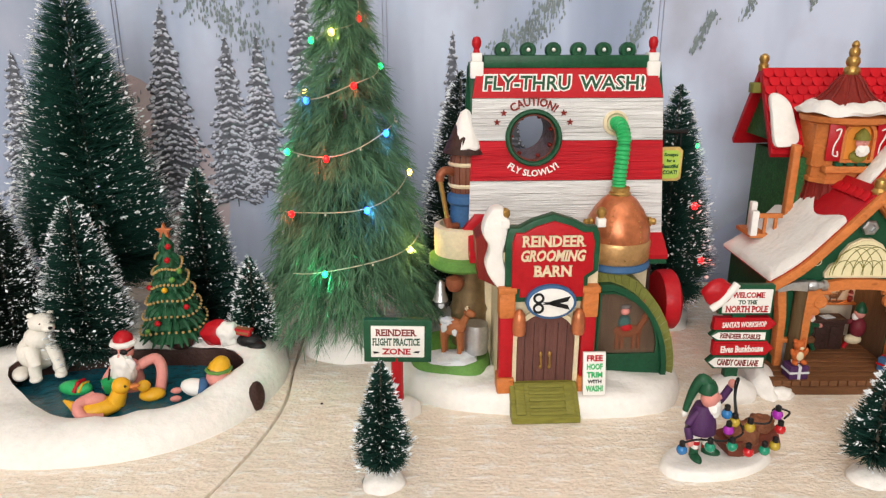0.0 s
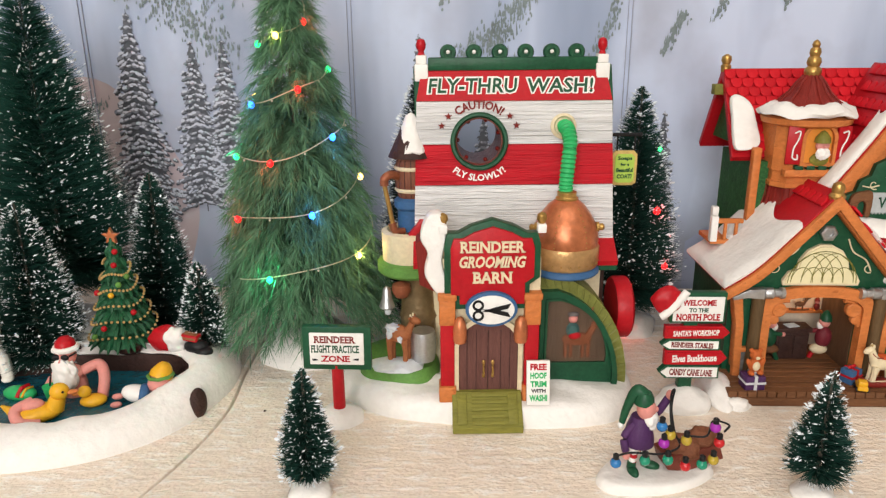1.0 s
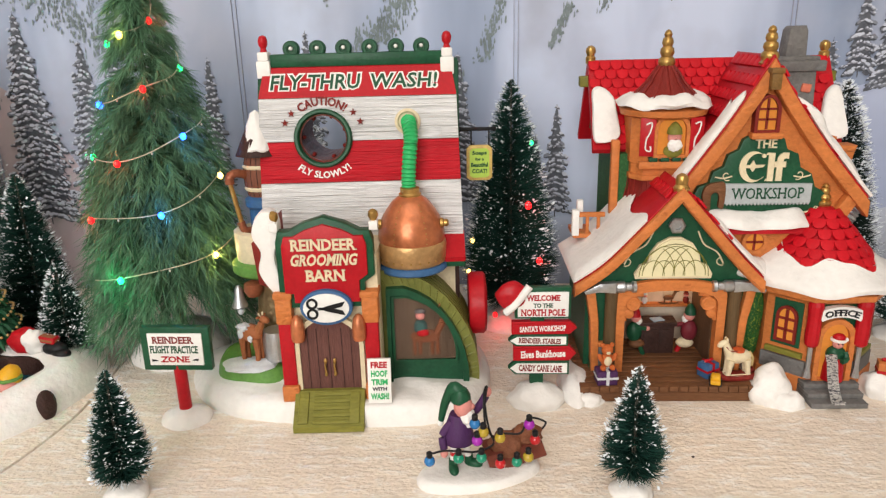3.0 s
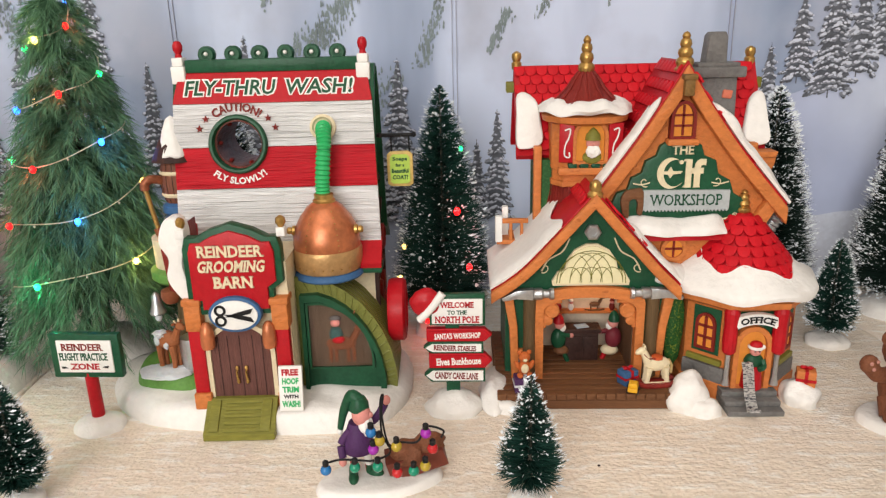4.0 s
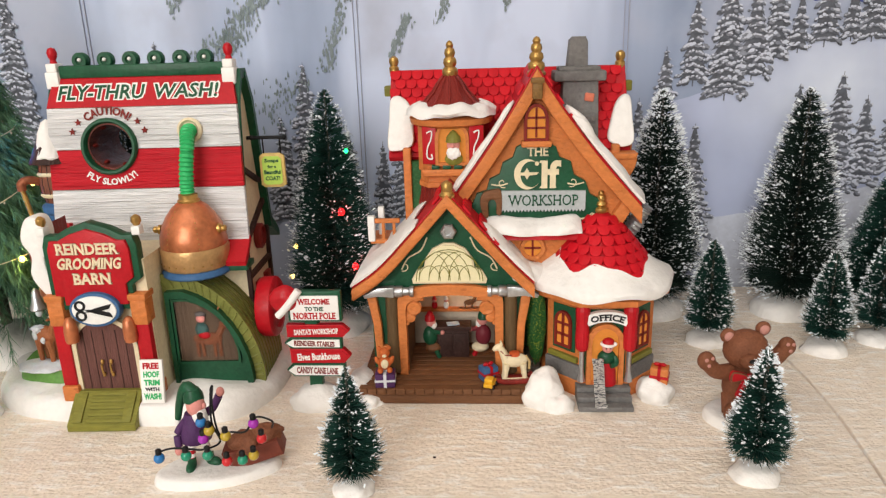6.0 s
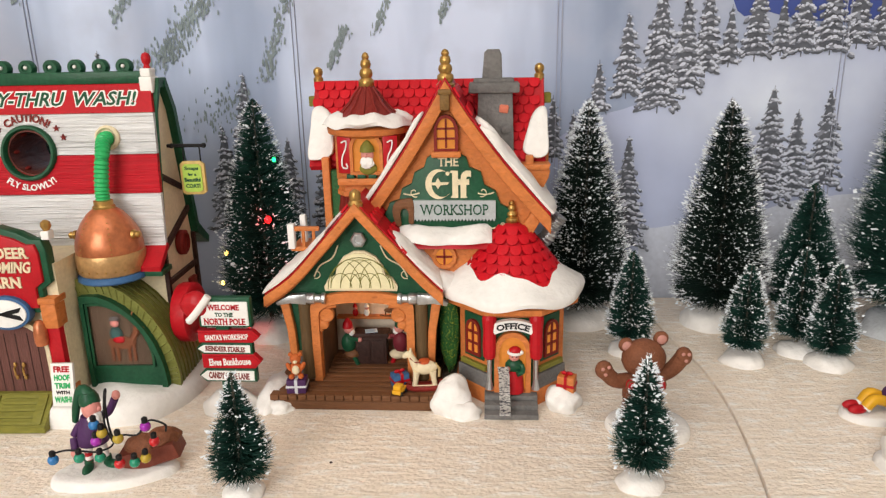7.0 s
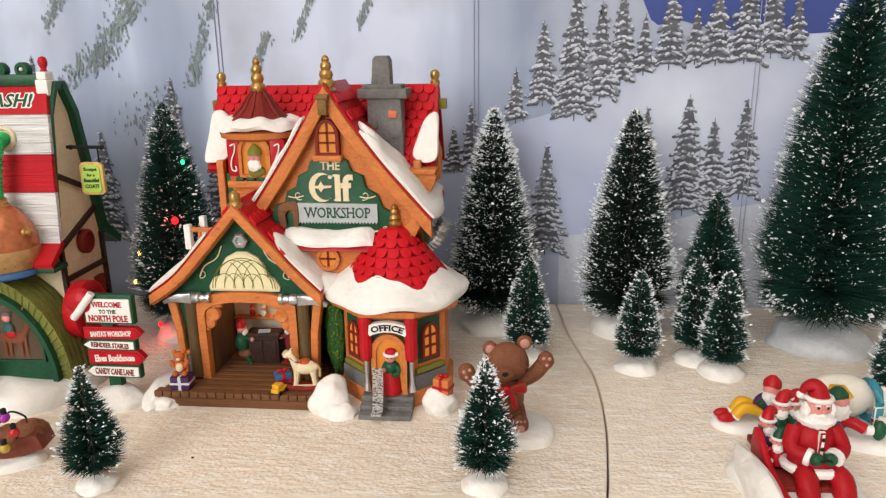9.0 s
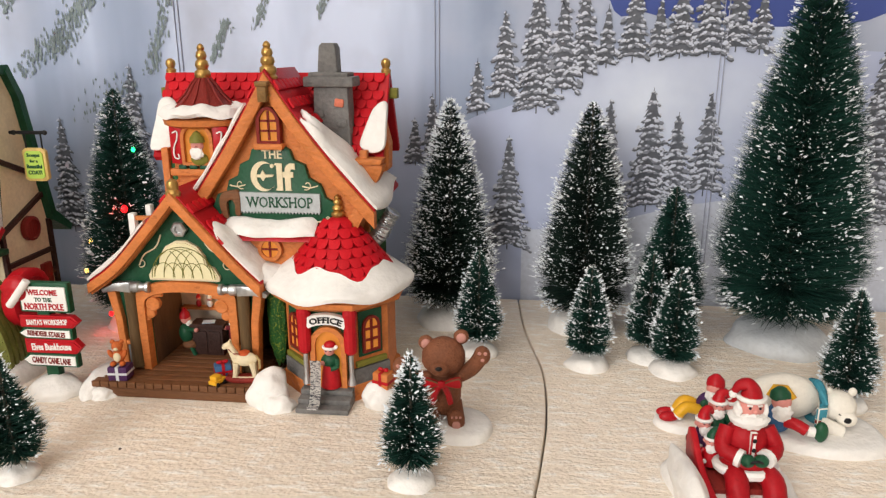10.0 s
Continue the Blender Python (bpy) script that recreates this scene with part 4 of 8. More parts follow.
lathe(bm, [(19.4, 97), (19.7, 100), (19.2, 104.5), (17.6, 110), (14.6, 115.5), (10.4, 121), (5.8, 124.5)], (DX, DY, 0), 36, idx=0)
part("dome", bm, COPPER, P, "riveted copper dome")
bm = bmesh.new()
part("dome_collar", lathe(bm, [(6.4, 123), (6.6, 125), (5.6, 126), (5.6, 128.5), (4.0, 129)], (DX, DY, 0), 24), GOLD, P, "gold collar")
bm = bmesh.new()
lathe(bm, [(18.6, 84), (20, 85.5), (20.4, 96), (19.8, 97.5), (18, 98)], (DX, DY, 0), 36)
part("dome_band", bm, material("pale_gold", (0.50, 0.30, 0.13), rough=0.36, metal=0.5, vary=0.3, size=0.006, bump=0.2), P, "pale gold band")
bm = bmesh.new()
lathe(bm, [(20.0, 80), (20.9, 81), (20.6, 83), (19, 84.4)], (DX, DY, 0), 36)
part("dome_seat", bm, BLUE, P, "blue ring under the dome")
bm = bmesh.new()
for k in range(24):
    a = 2 * math.pi * k / 24
    ball(bm, (DX + 20.0 * math.cos(a), DY + 20.1 * math.sin(a), 88), 0.6, u=6, v=4)
for az in (-62, -118):
    for z, rr in ((99, 19.7), (102, 19.6), (105, 19.1), (108, 18.3), (111, 17.1), (114, 15.5), (117, 13.5), (120, 11.1)):
        ball(bm, (DX + rr * math.cos(radians(az)), DY + rr * math.sin(radians(az)), z), 0.45, u=6, v=4)
part("rivet", bm, GOLD, P, "rows of small gold rivets")
for s in (-1, 1):
    bm = bmesh.new()
    lathe(bm, [(3, 0), (3, 1.6), (2, 2.4), (2.2, 4), (1.4, 5), (0.01, 5.2)], (DX + s * 17.0, DY - 4, 108), 14, m=Euler((0, radians(90 * s), 0)).to_matrix().to_4x4())
    part("dome_knob", bm, GOLD, P)
# wash tunnel
shell = [(7, 8)] + [(7.5, 81)] + [(8 + 58 * math.sin(radians(a)), 14 + 69 * math.cos(radians(a))) for a in (12, 22, 32, 42, 52, 62, 72, 82, 88)] + [(65.5, 8)]
bm = prism(bmesh.new(), shell, -4, 40)
part("tunnel", bm, OLIVES, P, "olive green wash tunnel shell")
bm = bmesh.new()
for k in range(9):
    y = -4 + k * 5
    ring_prism(bm, grow(shell, 1.2), shell, y, y + 3.2)
part("tunnel_rib", bm, OLIVES, P, "ribbed olive tunnel shell")
for i in range(1, len(shell) - 1):
    for f in (0.0, 0.5) if i < len(shell) - 2 else (0.0,):
        (ax, az), (bx, bz) = shell[i], shell[i + 1]
        sx, sz = ax + (bx - ax) * f, az + (bz - az) * f
        part("front_rib", tube(bmesh.new(), [(sx, -4.2, sz), (11.5 + (sx - 7) * 0.84, -4.2, 8 + (sz - 8) * 0.90)], 0.7, 5), OLIVES, P)
f_out = [(12.5 + (x - 7) * 0.82, 8 + (z - 8) * 0.885) for x, z in shell]
f_in = [(15.0 + (x - 7) * 0.72, 11 + (z - 8) * 0.785) for x, z in shell]
bm = ring_prism(bmesh.new(), f_out, f_in, -9, -3)
part("tunnel_frame", bm, DKGREEN, P, "dark green window frame", smooth=False)
part("tunnel_panel", prism(bmesh.new(), f_in, -6.2, -3), DKGREEN, P, "dark green panel", smooth=False)
w_in = [(17.0 + (x - 7) * 0.61, 27 + (z - 8) * 0.54) for x, z in shell]
part("tunnel_back", prism(bmesh.new(), w_in, -6.5, -6.0), material("tunnel_scene", (0.17, 0.125, 0.08), rough=0.6, vary=0.3, size=0.01, stretch=(3, 1, 0.2)), P, "brownish panelled inside", smooth=False)
part("tunnel_sash", ring_prism(bmesh.new(), grow(w_in, 1.4), w_in, -8.4, -6.0), DKGREEN, P, smooth=False)
# The pane's tint darkens the rider, as the shallow scene holds no shade.
pane = part("tunnel_pane", prism(bmesh.new(), w_in, -8.3, -8.1), DIMGLASS, P, "window pane tinted to dim what lies behind", smooth=False)
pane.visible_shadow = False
bm = bmesh.new()
lathe(bm, [(18.5, 0), (19.5, 2), (19.5, 9), (18, 10.5), (14, 11), (13, 9), (0.01, 9)], (62, 22, 51), 28, m=Euler((0, radians(90), 0)).to_matrix().to_4x4())
part("side_drum", bm, RED, P, "red round brush drum")


# little rider seen behind the pane
def rider(bm):
    ball(bm, (0, 0, 10), (7, 1.2, 3.6), 0)
    for x in (-5, -2.5, 3, 5.5):
        tube(bm, [(x, 0, 9), (x, 0, 0)], 0.9, 6, 0)
    tube(bm, [(5, 0, 11), (8, 0, 17)], 1.6, 6, 0)
    ball(bm, (9, 0, 18), (2.8, 1.1, 1.6), 0)
    tube(bm, [(8, 0, 19), (6, 0, 24), (7, 0, 27)], 0.4, 5, 0)
    ball(bm, (-2, -0.6, 15), (3.2, 1.2, 4), 1)
    ball(bm, (-2, -0.8, 21), (2.3, 1.2, 2.3), 2)
    ball(bm, (-2, -0.6, 23.2), (2.8, 1.3, 1.6), 3)
    ball(bm, (-1, -1.0, 12), (3, 1, 2.2), 4)


figurine("rider_figurine", 113, 398, 28, 2.5, rider, [TAN, material("rider_teal", (0.05, 0.14, 0.13), rough=0.5, vary=0.3, size=0.002), SKIN, GREY, RED], "small painted rider on a brown reindeer behind glass", size=0.95).matrix_basis = barn.matrix_basis @ Matrix.Translation((0.035, -0.0072, 0.0300)) @ Matrix.Diagonal((1.3, 0.6, 1.2, 1))
# entrance bay
bm = bmesh.new()
box(bm, -46, 10, -22, 24, 8, 98)
part("entrance", bm, CREAM, P, "cream entrance bay", smooth=False)
bm = prism(bmesh.new(), arch(-36, -2, 16, 46, 62), -24.5, -21, bev=0.5)
door = part("door", bm, DOORB, P, "brown plank double door", smooth=False)
bm = bmesh.new()
for x in (-31.3, -26, -12, -6.7, -19.25):
    box(bm, x - 0.18, x + 0.18, -24.8, -24.4, 17, 56)
part("plank_gap", bm, DARKB, door, smooth=False)
bm = bmesh.new()
ring_prism(bm, arch(-38.5, 0.5, 15, 46, 65), arch(-36, -2, 15, 46, 62), -25.5, -21)
part("door_frame", bm, CREAM, P, "cream door surround")
for x in (-21.8, -16.6):
    bm = bmesh.new()
    tube(bm, [(x, -25, 29), (x, -27, 30), (x, -27, 35), (x, -25, 36)], 0.7, 6)
    ball(bm, (x, -26, 36.6), (1.0, 0.7, 1.6))
    ball(bm, (x, -26, 28.4), (1.0, 0.7, 1.6))
    part("door_handle", bm, GOLD, door, "gold door handle")
for x in (-42.5, 5.5):
    bm = box(bmesh.new(), x - 4, x + 4, -27, -18, 22, 72, 0.7)
    part("column", bm, RED, P, "red square column")
    part("column_block", box(bmesh.new(), x - 5, x + 5, -28.5, -16, 12, 22, 1.0), ORANGE, P, "orange stone column block")
    part("column_block", box(bmesh.new(), x - 4.6, x + 4.6, -28, -17, 60, 75.5, 1.0), ORANGE, P, "orange stone column block")
    part("column_cap", box(bmesh.new(), x - 5.3, x + 5.3, -28.6, -16, 75, 79, 0.9), ORANGE, P, "orange stone column cap")
    bm = bmesh.new()
    lx = -35.5 if x < 0 else -1.2
    lathe(bm, [(1.0, 50), (3.4, 50.4), (3.9, 52.5), (3.9, 58), (3.2, 63), (1.6, 65.5), (0.01, 66)], (lx, -28, 0), 18)
    part("lantern", bm, COPPER, P, "copper lantern")
bm = box(bmesh.new(), -38, 1, -27, -20, 12, 17, 0.8)
part("door_step", bm, ORANGE, P, "orange door step")
# ramp of olive planks
bm = bmesh.new()
prism(bm, [(-43, 0.5), (-43, 4), (-27.5, 18.5), (-22, 18.5), (-22, 0.5)], -40, 0, "yz", bev=0.4)
part("ramp", bm, OLIVE, P, "olive wooden ramp", smooth=False)
for k in range(5):
    t = (k + 0.5) / 5
    bm = box(bmesh.new(), -29, -3, -1.1, 1.1, -0.5, 0.5, 0.3)
    part("ramp_slat", bm, OLIVE, P, m=at(0, (-42.9 + 15.0 * t) * MM, (4.9 + 14.0 * t) * MM, 43))
for x in (-34.5, -0.8 - 4.7):
    bm = box(bmesh.new(), x - 2.8, x + 2.8, -9, 9, -0.6, 0.6, 0.4)
    part("ramp_rail", bm, OLIVE, P, m=at(0, -35.5 * MM, 11.8 * MM, 43))
# shaped sign
sg = [((x + 17.5) * 0.91 - 17.5, z) for x, z in [(-46, 76), (-46, 107), (-44, 113), (-38, 113), (-30, 117), (-17.5, 120.5), (-5, 117), (3, 113), (9, 113), (11, 107), (11, 88), (5, 84), (5, 70), (-40, 70), (-40, 76)]]
bm = prism(bmesh.new(), grow(sg, 0.6), -26, -18, bev=0.8)
part("sign_border", bm, DKGREEN, P, "dark green sign border")
bm = prism(bmesh.new(), grow(sg, -3.0), -28, -22, bev=0.5)
part("sign_board", bm, RED, P, "red sign board")
for txt, w, h, z, sh in (("REINDEER", 35, 6.6, 106.5, 0), ("GROOMING", 36.5, 6.8, 98, 0.25), ("BARN", 21, 6.8, 89, 0)):
    lettering(txt, w, h, CREAM, P, at(-17.5, -28, z), depth=0.7, shear=sh, bold=0.03, serif=0.06, label="cream raised lettering")
ov = [(-18 + 14.5 * math.cos(2 * math.pi * k / 32), 71 + 10.3 * math.sin(2 * math.pi * k / 32)) for k in range(32)]
part("oval_border", prism(bmesh.new(), ov, -31, -25, bev=0.6), BLUE, P, "blue rim of the oval plate")
part("oval_plate", prism(bmesh.new(), grow(ov, -1.8), -31.8, -26, bev=0.3), WHITE, P, "white oval plate")
bm = bmesh.new()
for s in (-1, 1):
    prism(bm, [(-23, 71 + s * 0.6), (-17, 71 - s * 1.6), (-7.5, 71 - s * 4.0), (-9, 71 - s * 1.2), (-17, 71 + s * 0.8)], -32.5, -31.6)
    lathe(bm, [(3.2, -0.4), (3.2, 0.4), (1.9, 0.4), (1.9, -0.4), (3.2, -0.4)], (-25.5, -32, 71 + s * 3.0), 16, m=Euler((radians(90), 0, 0)).to_matrix().to_4x4())
part("scissors", bm, BLACK, P, "black scissors emblem", smooth=False)
for x in (-44.5, 9.5):
    bm = bmesh.new()
    box(bm, x - 2.4, x + 2.4, -25, -19, 113, 118, 0.6, idx=0)
    lathe(bm, [(1.6, 118), (2.9, 120.5), (2.6, 122.8), (1.0, 124), (0.01, 124.3)], (x, -22, 0), 14, idx=1)
    part("sign_finial", bm, [WHITE, GOLD], P, "white block with a gold knob")
# snow on the left of the sign
bm = bmesh.new()
prism(bm, smooth2([(-55, 119), (-51, 124), (-45, 123.5), (-42.5, 116), (-43.5, 106), (-45, 97), (-43, 88), (-40, 81), (-34, 76.5), (-36, 73.5), (-44, 74.5), (-50, 80), (-55, 90), (-53, 101), (-57, 110)], 5), -24.5, -12, bev=2.2)
part("sign_snow", bm, SNOW, P, "white hanging snow")
bm = bmesh.new()
prism(bm, [(-60, 104), (-46, 118), (-46, 74), (-58, 80)], -14, 6)
part("side_eave", bm, DKRED, P, smooth=False)
# hanging sign at the side
bm = bmesh.new()
tube(bm, [(56, 47, 156), (80, 46.5, 156)], 1.2, 8)
for x in (66, 77):
    tube(bm, [(x, 46.5, 156), (x, 46.5, 144)], 0.5, 6)
for k in (60, 81):
    ball(bm, (k - 1, 46.5, 156), 1.7, u=8, v=6)
part("bracket", bm, BLACK, P, "black iron bracket")
pl = [(64, 126.5), (66, 125), (76, 125), (78, 126.5), (78, 143), (76, 145), (66, 145), (64, 143)]
part("hanging_board", prism(bmesh.new(), grow(pl, 1.0), 45.5, 48.5, bev=0.4), material("pale_gold_frame", (0.60, 0.42, 0.14), rough=0.45, vary=0.25, size=0.003), P, "small framed hanging sign")
part("hanging_face", prism(bmesh.new(), grow(pl, -0.9), 44.7, 47.5), material("lime_plate", (0.42, 0.60, 0.10), rough=0.5, vary=0.1, size=0.004), P, "lime green sign face", smooth=False)
for txt, w, z, h in (("Soaps", 9, 141.2, 3.0), ("for a", 5.5, 137.6, 2.0), ("Beautiful", 10.4, 134.0, 2.7), ("COAT!", 9.4, 130, 2.8)):
    lettering(txt, w, h, DKGREEN, P, at(71, 44.6, z), bold=0.03, label="dark lettering")
# hoof trim sandwich board
hb = holder("hoof_trim_board", 88.5, 366.5, 13.5, 2.5, "small white notice board leaning by the barn door", "sign")
bm = box(bmesh.new(), -6.6, 6.6, -1.2, 1.2, 0, 26, 0.3)
part("panel", bm, WHITE, hb, "white panel", m=at(0, 0, 0, -10))
for txt, w, h, z, mt in (("FREE", 9.3, 3.7, 22.4, RED), ("HOOF", 9.3, 3.7, 17.4, GREENB), ("TRIM", 9.3, 3.4, 12.6, GREENB), ("WITH", 8.3, 2.1, 8.6, BLACK), ("WASH!", 10.2, 3.8, 4.4, GREENB)):
    lettering(txt, w, h, mt, hb, at(0, -1.2 + z * math.tan(radians(10)) - 0.1, z, -10), bold=0.04, depth=0.25)

# side yard: barrel tower, grass shelf, tank
bm = bmesh.new()
lathe(bm, [(8.4, 121), (10.0, 127), (10.4, 133), (10.0, 139), (8.6, 145)], (-63, 34, 0), 22)
bar = part("barrel", bm, BARREL, P, "brown wooden barrel")
for z in (126, 139):
    part("hoop", lathe(bmesh.new(), [(9.8, z - 1.4), (10.7, z), (9.8, z + 1.4)], (-63, 34, 0), 22), CREAM, bar, "pale hoop")
for k in range(16):
    a = radians(360 * k / 16)
    part("stave_gap", tube(bmesh.new(), [(-63 + r * math.cos(a), 34 + r * math.sin(a), z) for r, z in ((8.5, 121.5), (10.0, 127), (10.4, 133), (10.0, 139), (8.7, 144.5))], 0.25, 4), DARKB, bar)
part("barrel_roof", lathe(bmesh.new(), [(14, 146), (13, 148), (6, 163), (0.6, 171)], (-63, 34, 0), 18), DARKB, P, "dark brown cone roof over the barrel")
bm = lathe(bmesh.new(), [(8, 147.5), (10.6, 147), (11.2, 150), (8.6, 156), (6, 164), (3.2, 170), (0.01, 172.5)], (-62.6, 33, 0), 30, wob=0.08)
for v in bm.verts:
    v.co.z += 2.2 * noise.noise(Vector((v.co.x * 0.2, v.co.y * 0.2, 3)))
part("barrel_snow", bm, SNOW, P, "heap of snow on the barrel roof")
part("barrel_seat", lathe(bmesh.new(), [(9.0, 100), (9.0, 113), (11, 115), (11, 119), (8.4, 121)], (-63, 34, 0), 22), BLUE, P, "blue tub")
part("pipe", tube(bmesh.new(), curve_pts([(-70, 30, 134), (-75, 24, 136.5), (-78.6, 22, 134.5), (-79, 22, 130.5)], 5), 2.7, 10), COPPERB, P, "copper pipe elbow")
part("pipe", tube(bmesh.new(), [(-79, 22, 131), (-74, 22, 104)], 1.5, 10), GOLD, P, "straight bronze pipe")
part("pipe", tube(bmesh.new(), curve_pts([(-75, 22, 107), (-73, 22, 102), (-68, 25, 101)], 5), 2.4, 10), COPPERB, P, "copper pipe elbow")
bm = bmesh.new()
lathe(bm, [(17, 80), (18, 82), (18.4, 100), (15, 101), (14.6, 96)], (-64, 32, 0), 26)
part("drum", bm, CREAM, P, "cream round drum")
part("drum_rim", lathe(bmesh.new(), [(19.5, 73), (21.5, 75), (21.5, 80), (18, 82)], (-64, 32, 0), 26), LIME, P, "green rim")
part("drum_flap", prism(bmesh.new(), [(-68, 97), (-58, 110), (-50, 110), (-50, 94)], 16, 22, bev=0.6), RED, P, "red flap")
lan = part("hanging_lantern", lathe(bmesh.new(), [(1, 72), (5.5, 70), (6, 66), (4, 62), (0.01, 61)], (-70, 15, 0), 14), COPPERB, P, "copper lantern under the rim")
bell = part("bell", lathe(bmesh.new(), [(1, 69), (2.4, 67), (3.2, 61), (5, 56), (4.4, 55), (0.01, 56)], (-79, 14, 0), 14), SILVER, P, "grey hanging bell")
part("clapper", ball(bmesh.new(), (-78.6, 13, 53), (2.2, 2, 2.6)), SNOWB, bell)
part("keg", lathe(bmesh.new(), [(7.2, 24), (8, 30), (8, 38), (7.2, 43)], (-57, 6, 0), 18), SILVER, P, "small grey metal keg")
part("tank", lathe(bmesh.new(), [(11, 20), (11.6, 24), (11.6, 44), (12.4, 46), (11, 50), (10, 72), (11, 75)], (-60, 26, 0), 22), material("bronze_tank", (0.24, 0.17, 0.09), rough=0.35, metal=0.6, vary=0.3, size=0.008), P, "bronze and grey tank")
bm = bmesh.new()
snow_bank(bm, [(-99, 22), (-93, 4), (-78, -6), (-54, -6), (-46, 20), (-60, 48), (-90, 46)], 21, 8)
part("grass_shelf", bm, LIME, P, "green grassy shelf")
part("shelf_snow", lump(bmesh.new(), (-72, 2, 22), (16, 11, 2.6), 9, 0.3), SNOWB, P, "bluish slush on the shelf")


def deer(bm):
    ball(bm, (0, 0, 20), (8.6, 5, 5.8), 0)
    for x, y in ((-5, -2), (-5, 2), (5, -2), (5, 2)):
        tube(bm, [(x, y, 18), (x * 1.1, y, 9), (x, y, 0)], 1.3, 8, 0, radii=[2.6, 1.7, 1.5])
    tube(bm, [(6, 0, 22), (9.5, 0, 29)], 2.2, 8, 0, radii=[2.8, 1.9])
    ball(bm, (11.5, 0, 30.5), (3.8, 2.2, 2.3), 0, rot=(0, 15, 0))
    for s in (-1, 1):
        tube(bm, [(9.5, s, 32), (9, 1.8 * s, 34.4)], 0.6, 6, 1)
    lump(bm, (-3, -2, 24), (4.6, 4.2, 2.4), 3, 0.45, 2.2, idx=2, sub=3)
    lump(bm, (-4, -4.4, 20), (2.2, 1.2, 3.2), 5, 0.4, idx=2, sub=2)
    lump(bm, (3, -4.6, 18), (1.8, 1.2, 2.2), 7, 0.4, idx=2, sub=2)
    for s in (-1, 1):
        ball(bm, (9.2, s * 2.8, 32.4), (1.0, 1.8, 0.8), 0, u=8, v=6)


figurine("reindeer_figurine", 6, 402, 21.5, -22, deer, [material("deer_brown", (0.33, 0.115, 0.045), rough=0.55, vary=0.25, size=0.003, bump=0.5), CREAM, SNOWB], "brown reindeer figurine covered in soap suds", "reindeer", 1.0)


# ---- flight practice sign ----
rs = holder("flight_practice_sign", -27, 372, 0, 1, "dark green sign on a red post in a snow foot", "sign")
part("foot", lump(bmesh.new(), (0, 0, 0), (14.5, 13, 8), 2, 0.1, flat=0), SNOW, rs, "round snow foot")
part("post", lathe(bmesh.new(), [(3.6, 4), (3.5, 36)], (0, 0, 0), 16), RED, rs, "red round post")
part("frame", box(bmesh.new(), -19.5, 19.5, -3.4, 1.4, 33.5, 60, 0.6), DKGREEN, rs, "dark green sign frame", m=at(0, 0, 0, 0, 1))
part("panel", box(bmesh.new(), -15.4, 15.4, -4.2, -2.5, 37, 56.5, 0.4), WHITE, rs, "white panel", m=at(0, 0, 0, 0, 1))
for txt, w, h, z, mt in (("REINDEER", 23, 4.2, 52.6, DKRED), ("FLIGHT PRACTICE", 27, 4.6, 46.8, DKGREEN), ("ZONE", 16, 3.8, 40.8, RED)):
    lettering(txt, w, h, mt, rs, at(0, -4.2, z, 0, 1), bold=0.025, depth=0.2, serif=0.06)
bm = bmesh.new()
for s in (-1, 1):
    prism(bm, [(s * 9.6, 40), (s * 11, 40.8), (s * 13.4, 41), (s * 13, 39.6)], -4.4, -4.1)
part("deer_mark", bm, BLACK, rs, "small dark leaping mark", smooth=False)

# ---- north pole signpost ----
np_sign = holder("north_pole_signpost", 179, 392, 0, 0, "signpost with five painted boards and a red cap", "sign")
part("foot", lump(bmesh.new(), (0, 0, 0), (17, 14, 12), 6, 0.15, flat=0), SNOW, np_sign, "round snow foot")
part("post", box(bmesh.new(), -4, 4, -1, 5, 5, 70, 0.6), DKGREEN, np_sign, "dark green square post")
bm = box(bmesh.new(), -13, 19, -2.4, 2.4, 54.5, 73.5, 0.6)
part("board_frame", bm, DKGREEN, np_sign, "dark green frame")
bm = box(bmesh.new(), -11.5, 17.6, -3.2, -1.5, 55.8, 71, 0.4)
part("board", bm, WHITE, np_sign, "white welcome board")
for txt, w, h, z, mt in (("WELCOME", 19, 3.6, 67.6, RED), ("TO THE", 11, 2.6, 63, DKGREEN), ("NORTH POLE", 25, 4.2, 58.6, RED)):
    lettering(txt, w, h, mt, np_sign, at(3, -3.2, z), bold=0.03, depth=0.25, serif=0.06)


def arrow(z0, z1, x0, x1, tip, mat, txt, tmat, frame_mat):
    zc = (z0 + z1) / 2
    pts = [(x0, z0), (x1, z0), (x1, z1), (x0, z1)]
    if tip > 0:
        pts = [(x0, z0), (x1 - 4, z0), (x1, zc), (x1 - 4, z1), (x0, z1)]
    else:
        pts = [(x0 + 4, z0), (x1, z0), (x1, z1), (x0 + 4, z1), (x0, zc)]
    b = part("arrow_board", prism(bmesh.new(), grow(pts, 0.9), -2.4, 2.0, bev=0.3), frame_mat, np_sign, "arrow-shaped board", smooth=False)
    part("arrow_face", prism(bmesh.new(), grow(pts, -0.3), -3.0, -2.0), mat, b, smooth=False)
    lettering(txt, (x1 - x0) * 0.74, (z1 - z0) * 0.62, tmat, b, at((x0 + x1) / 2 - tip * 1.0, -3.0, zc, 0, -2 * tip), bold=0.03, depth=0.25, serif=0.05)


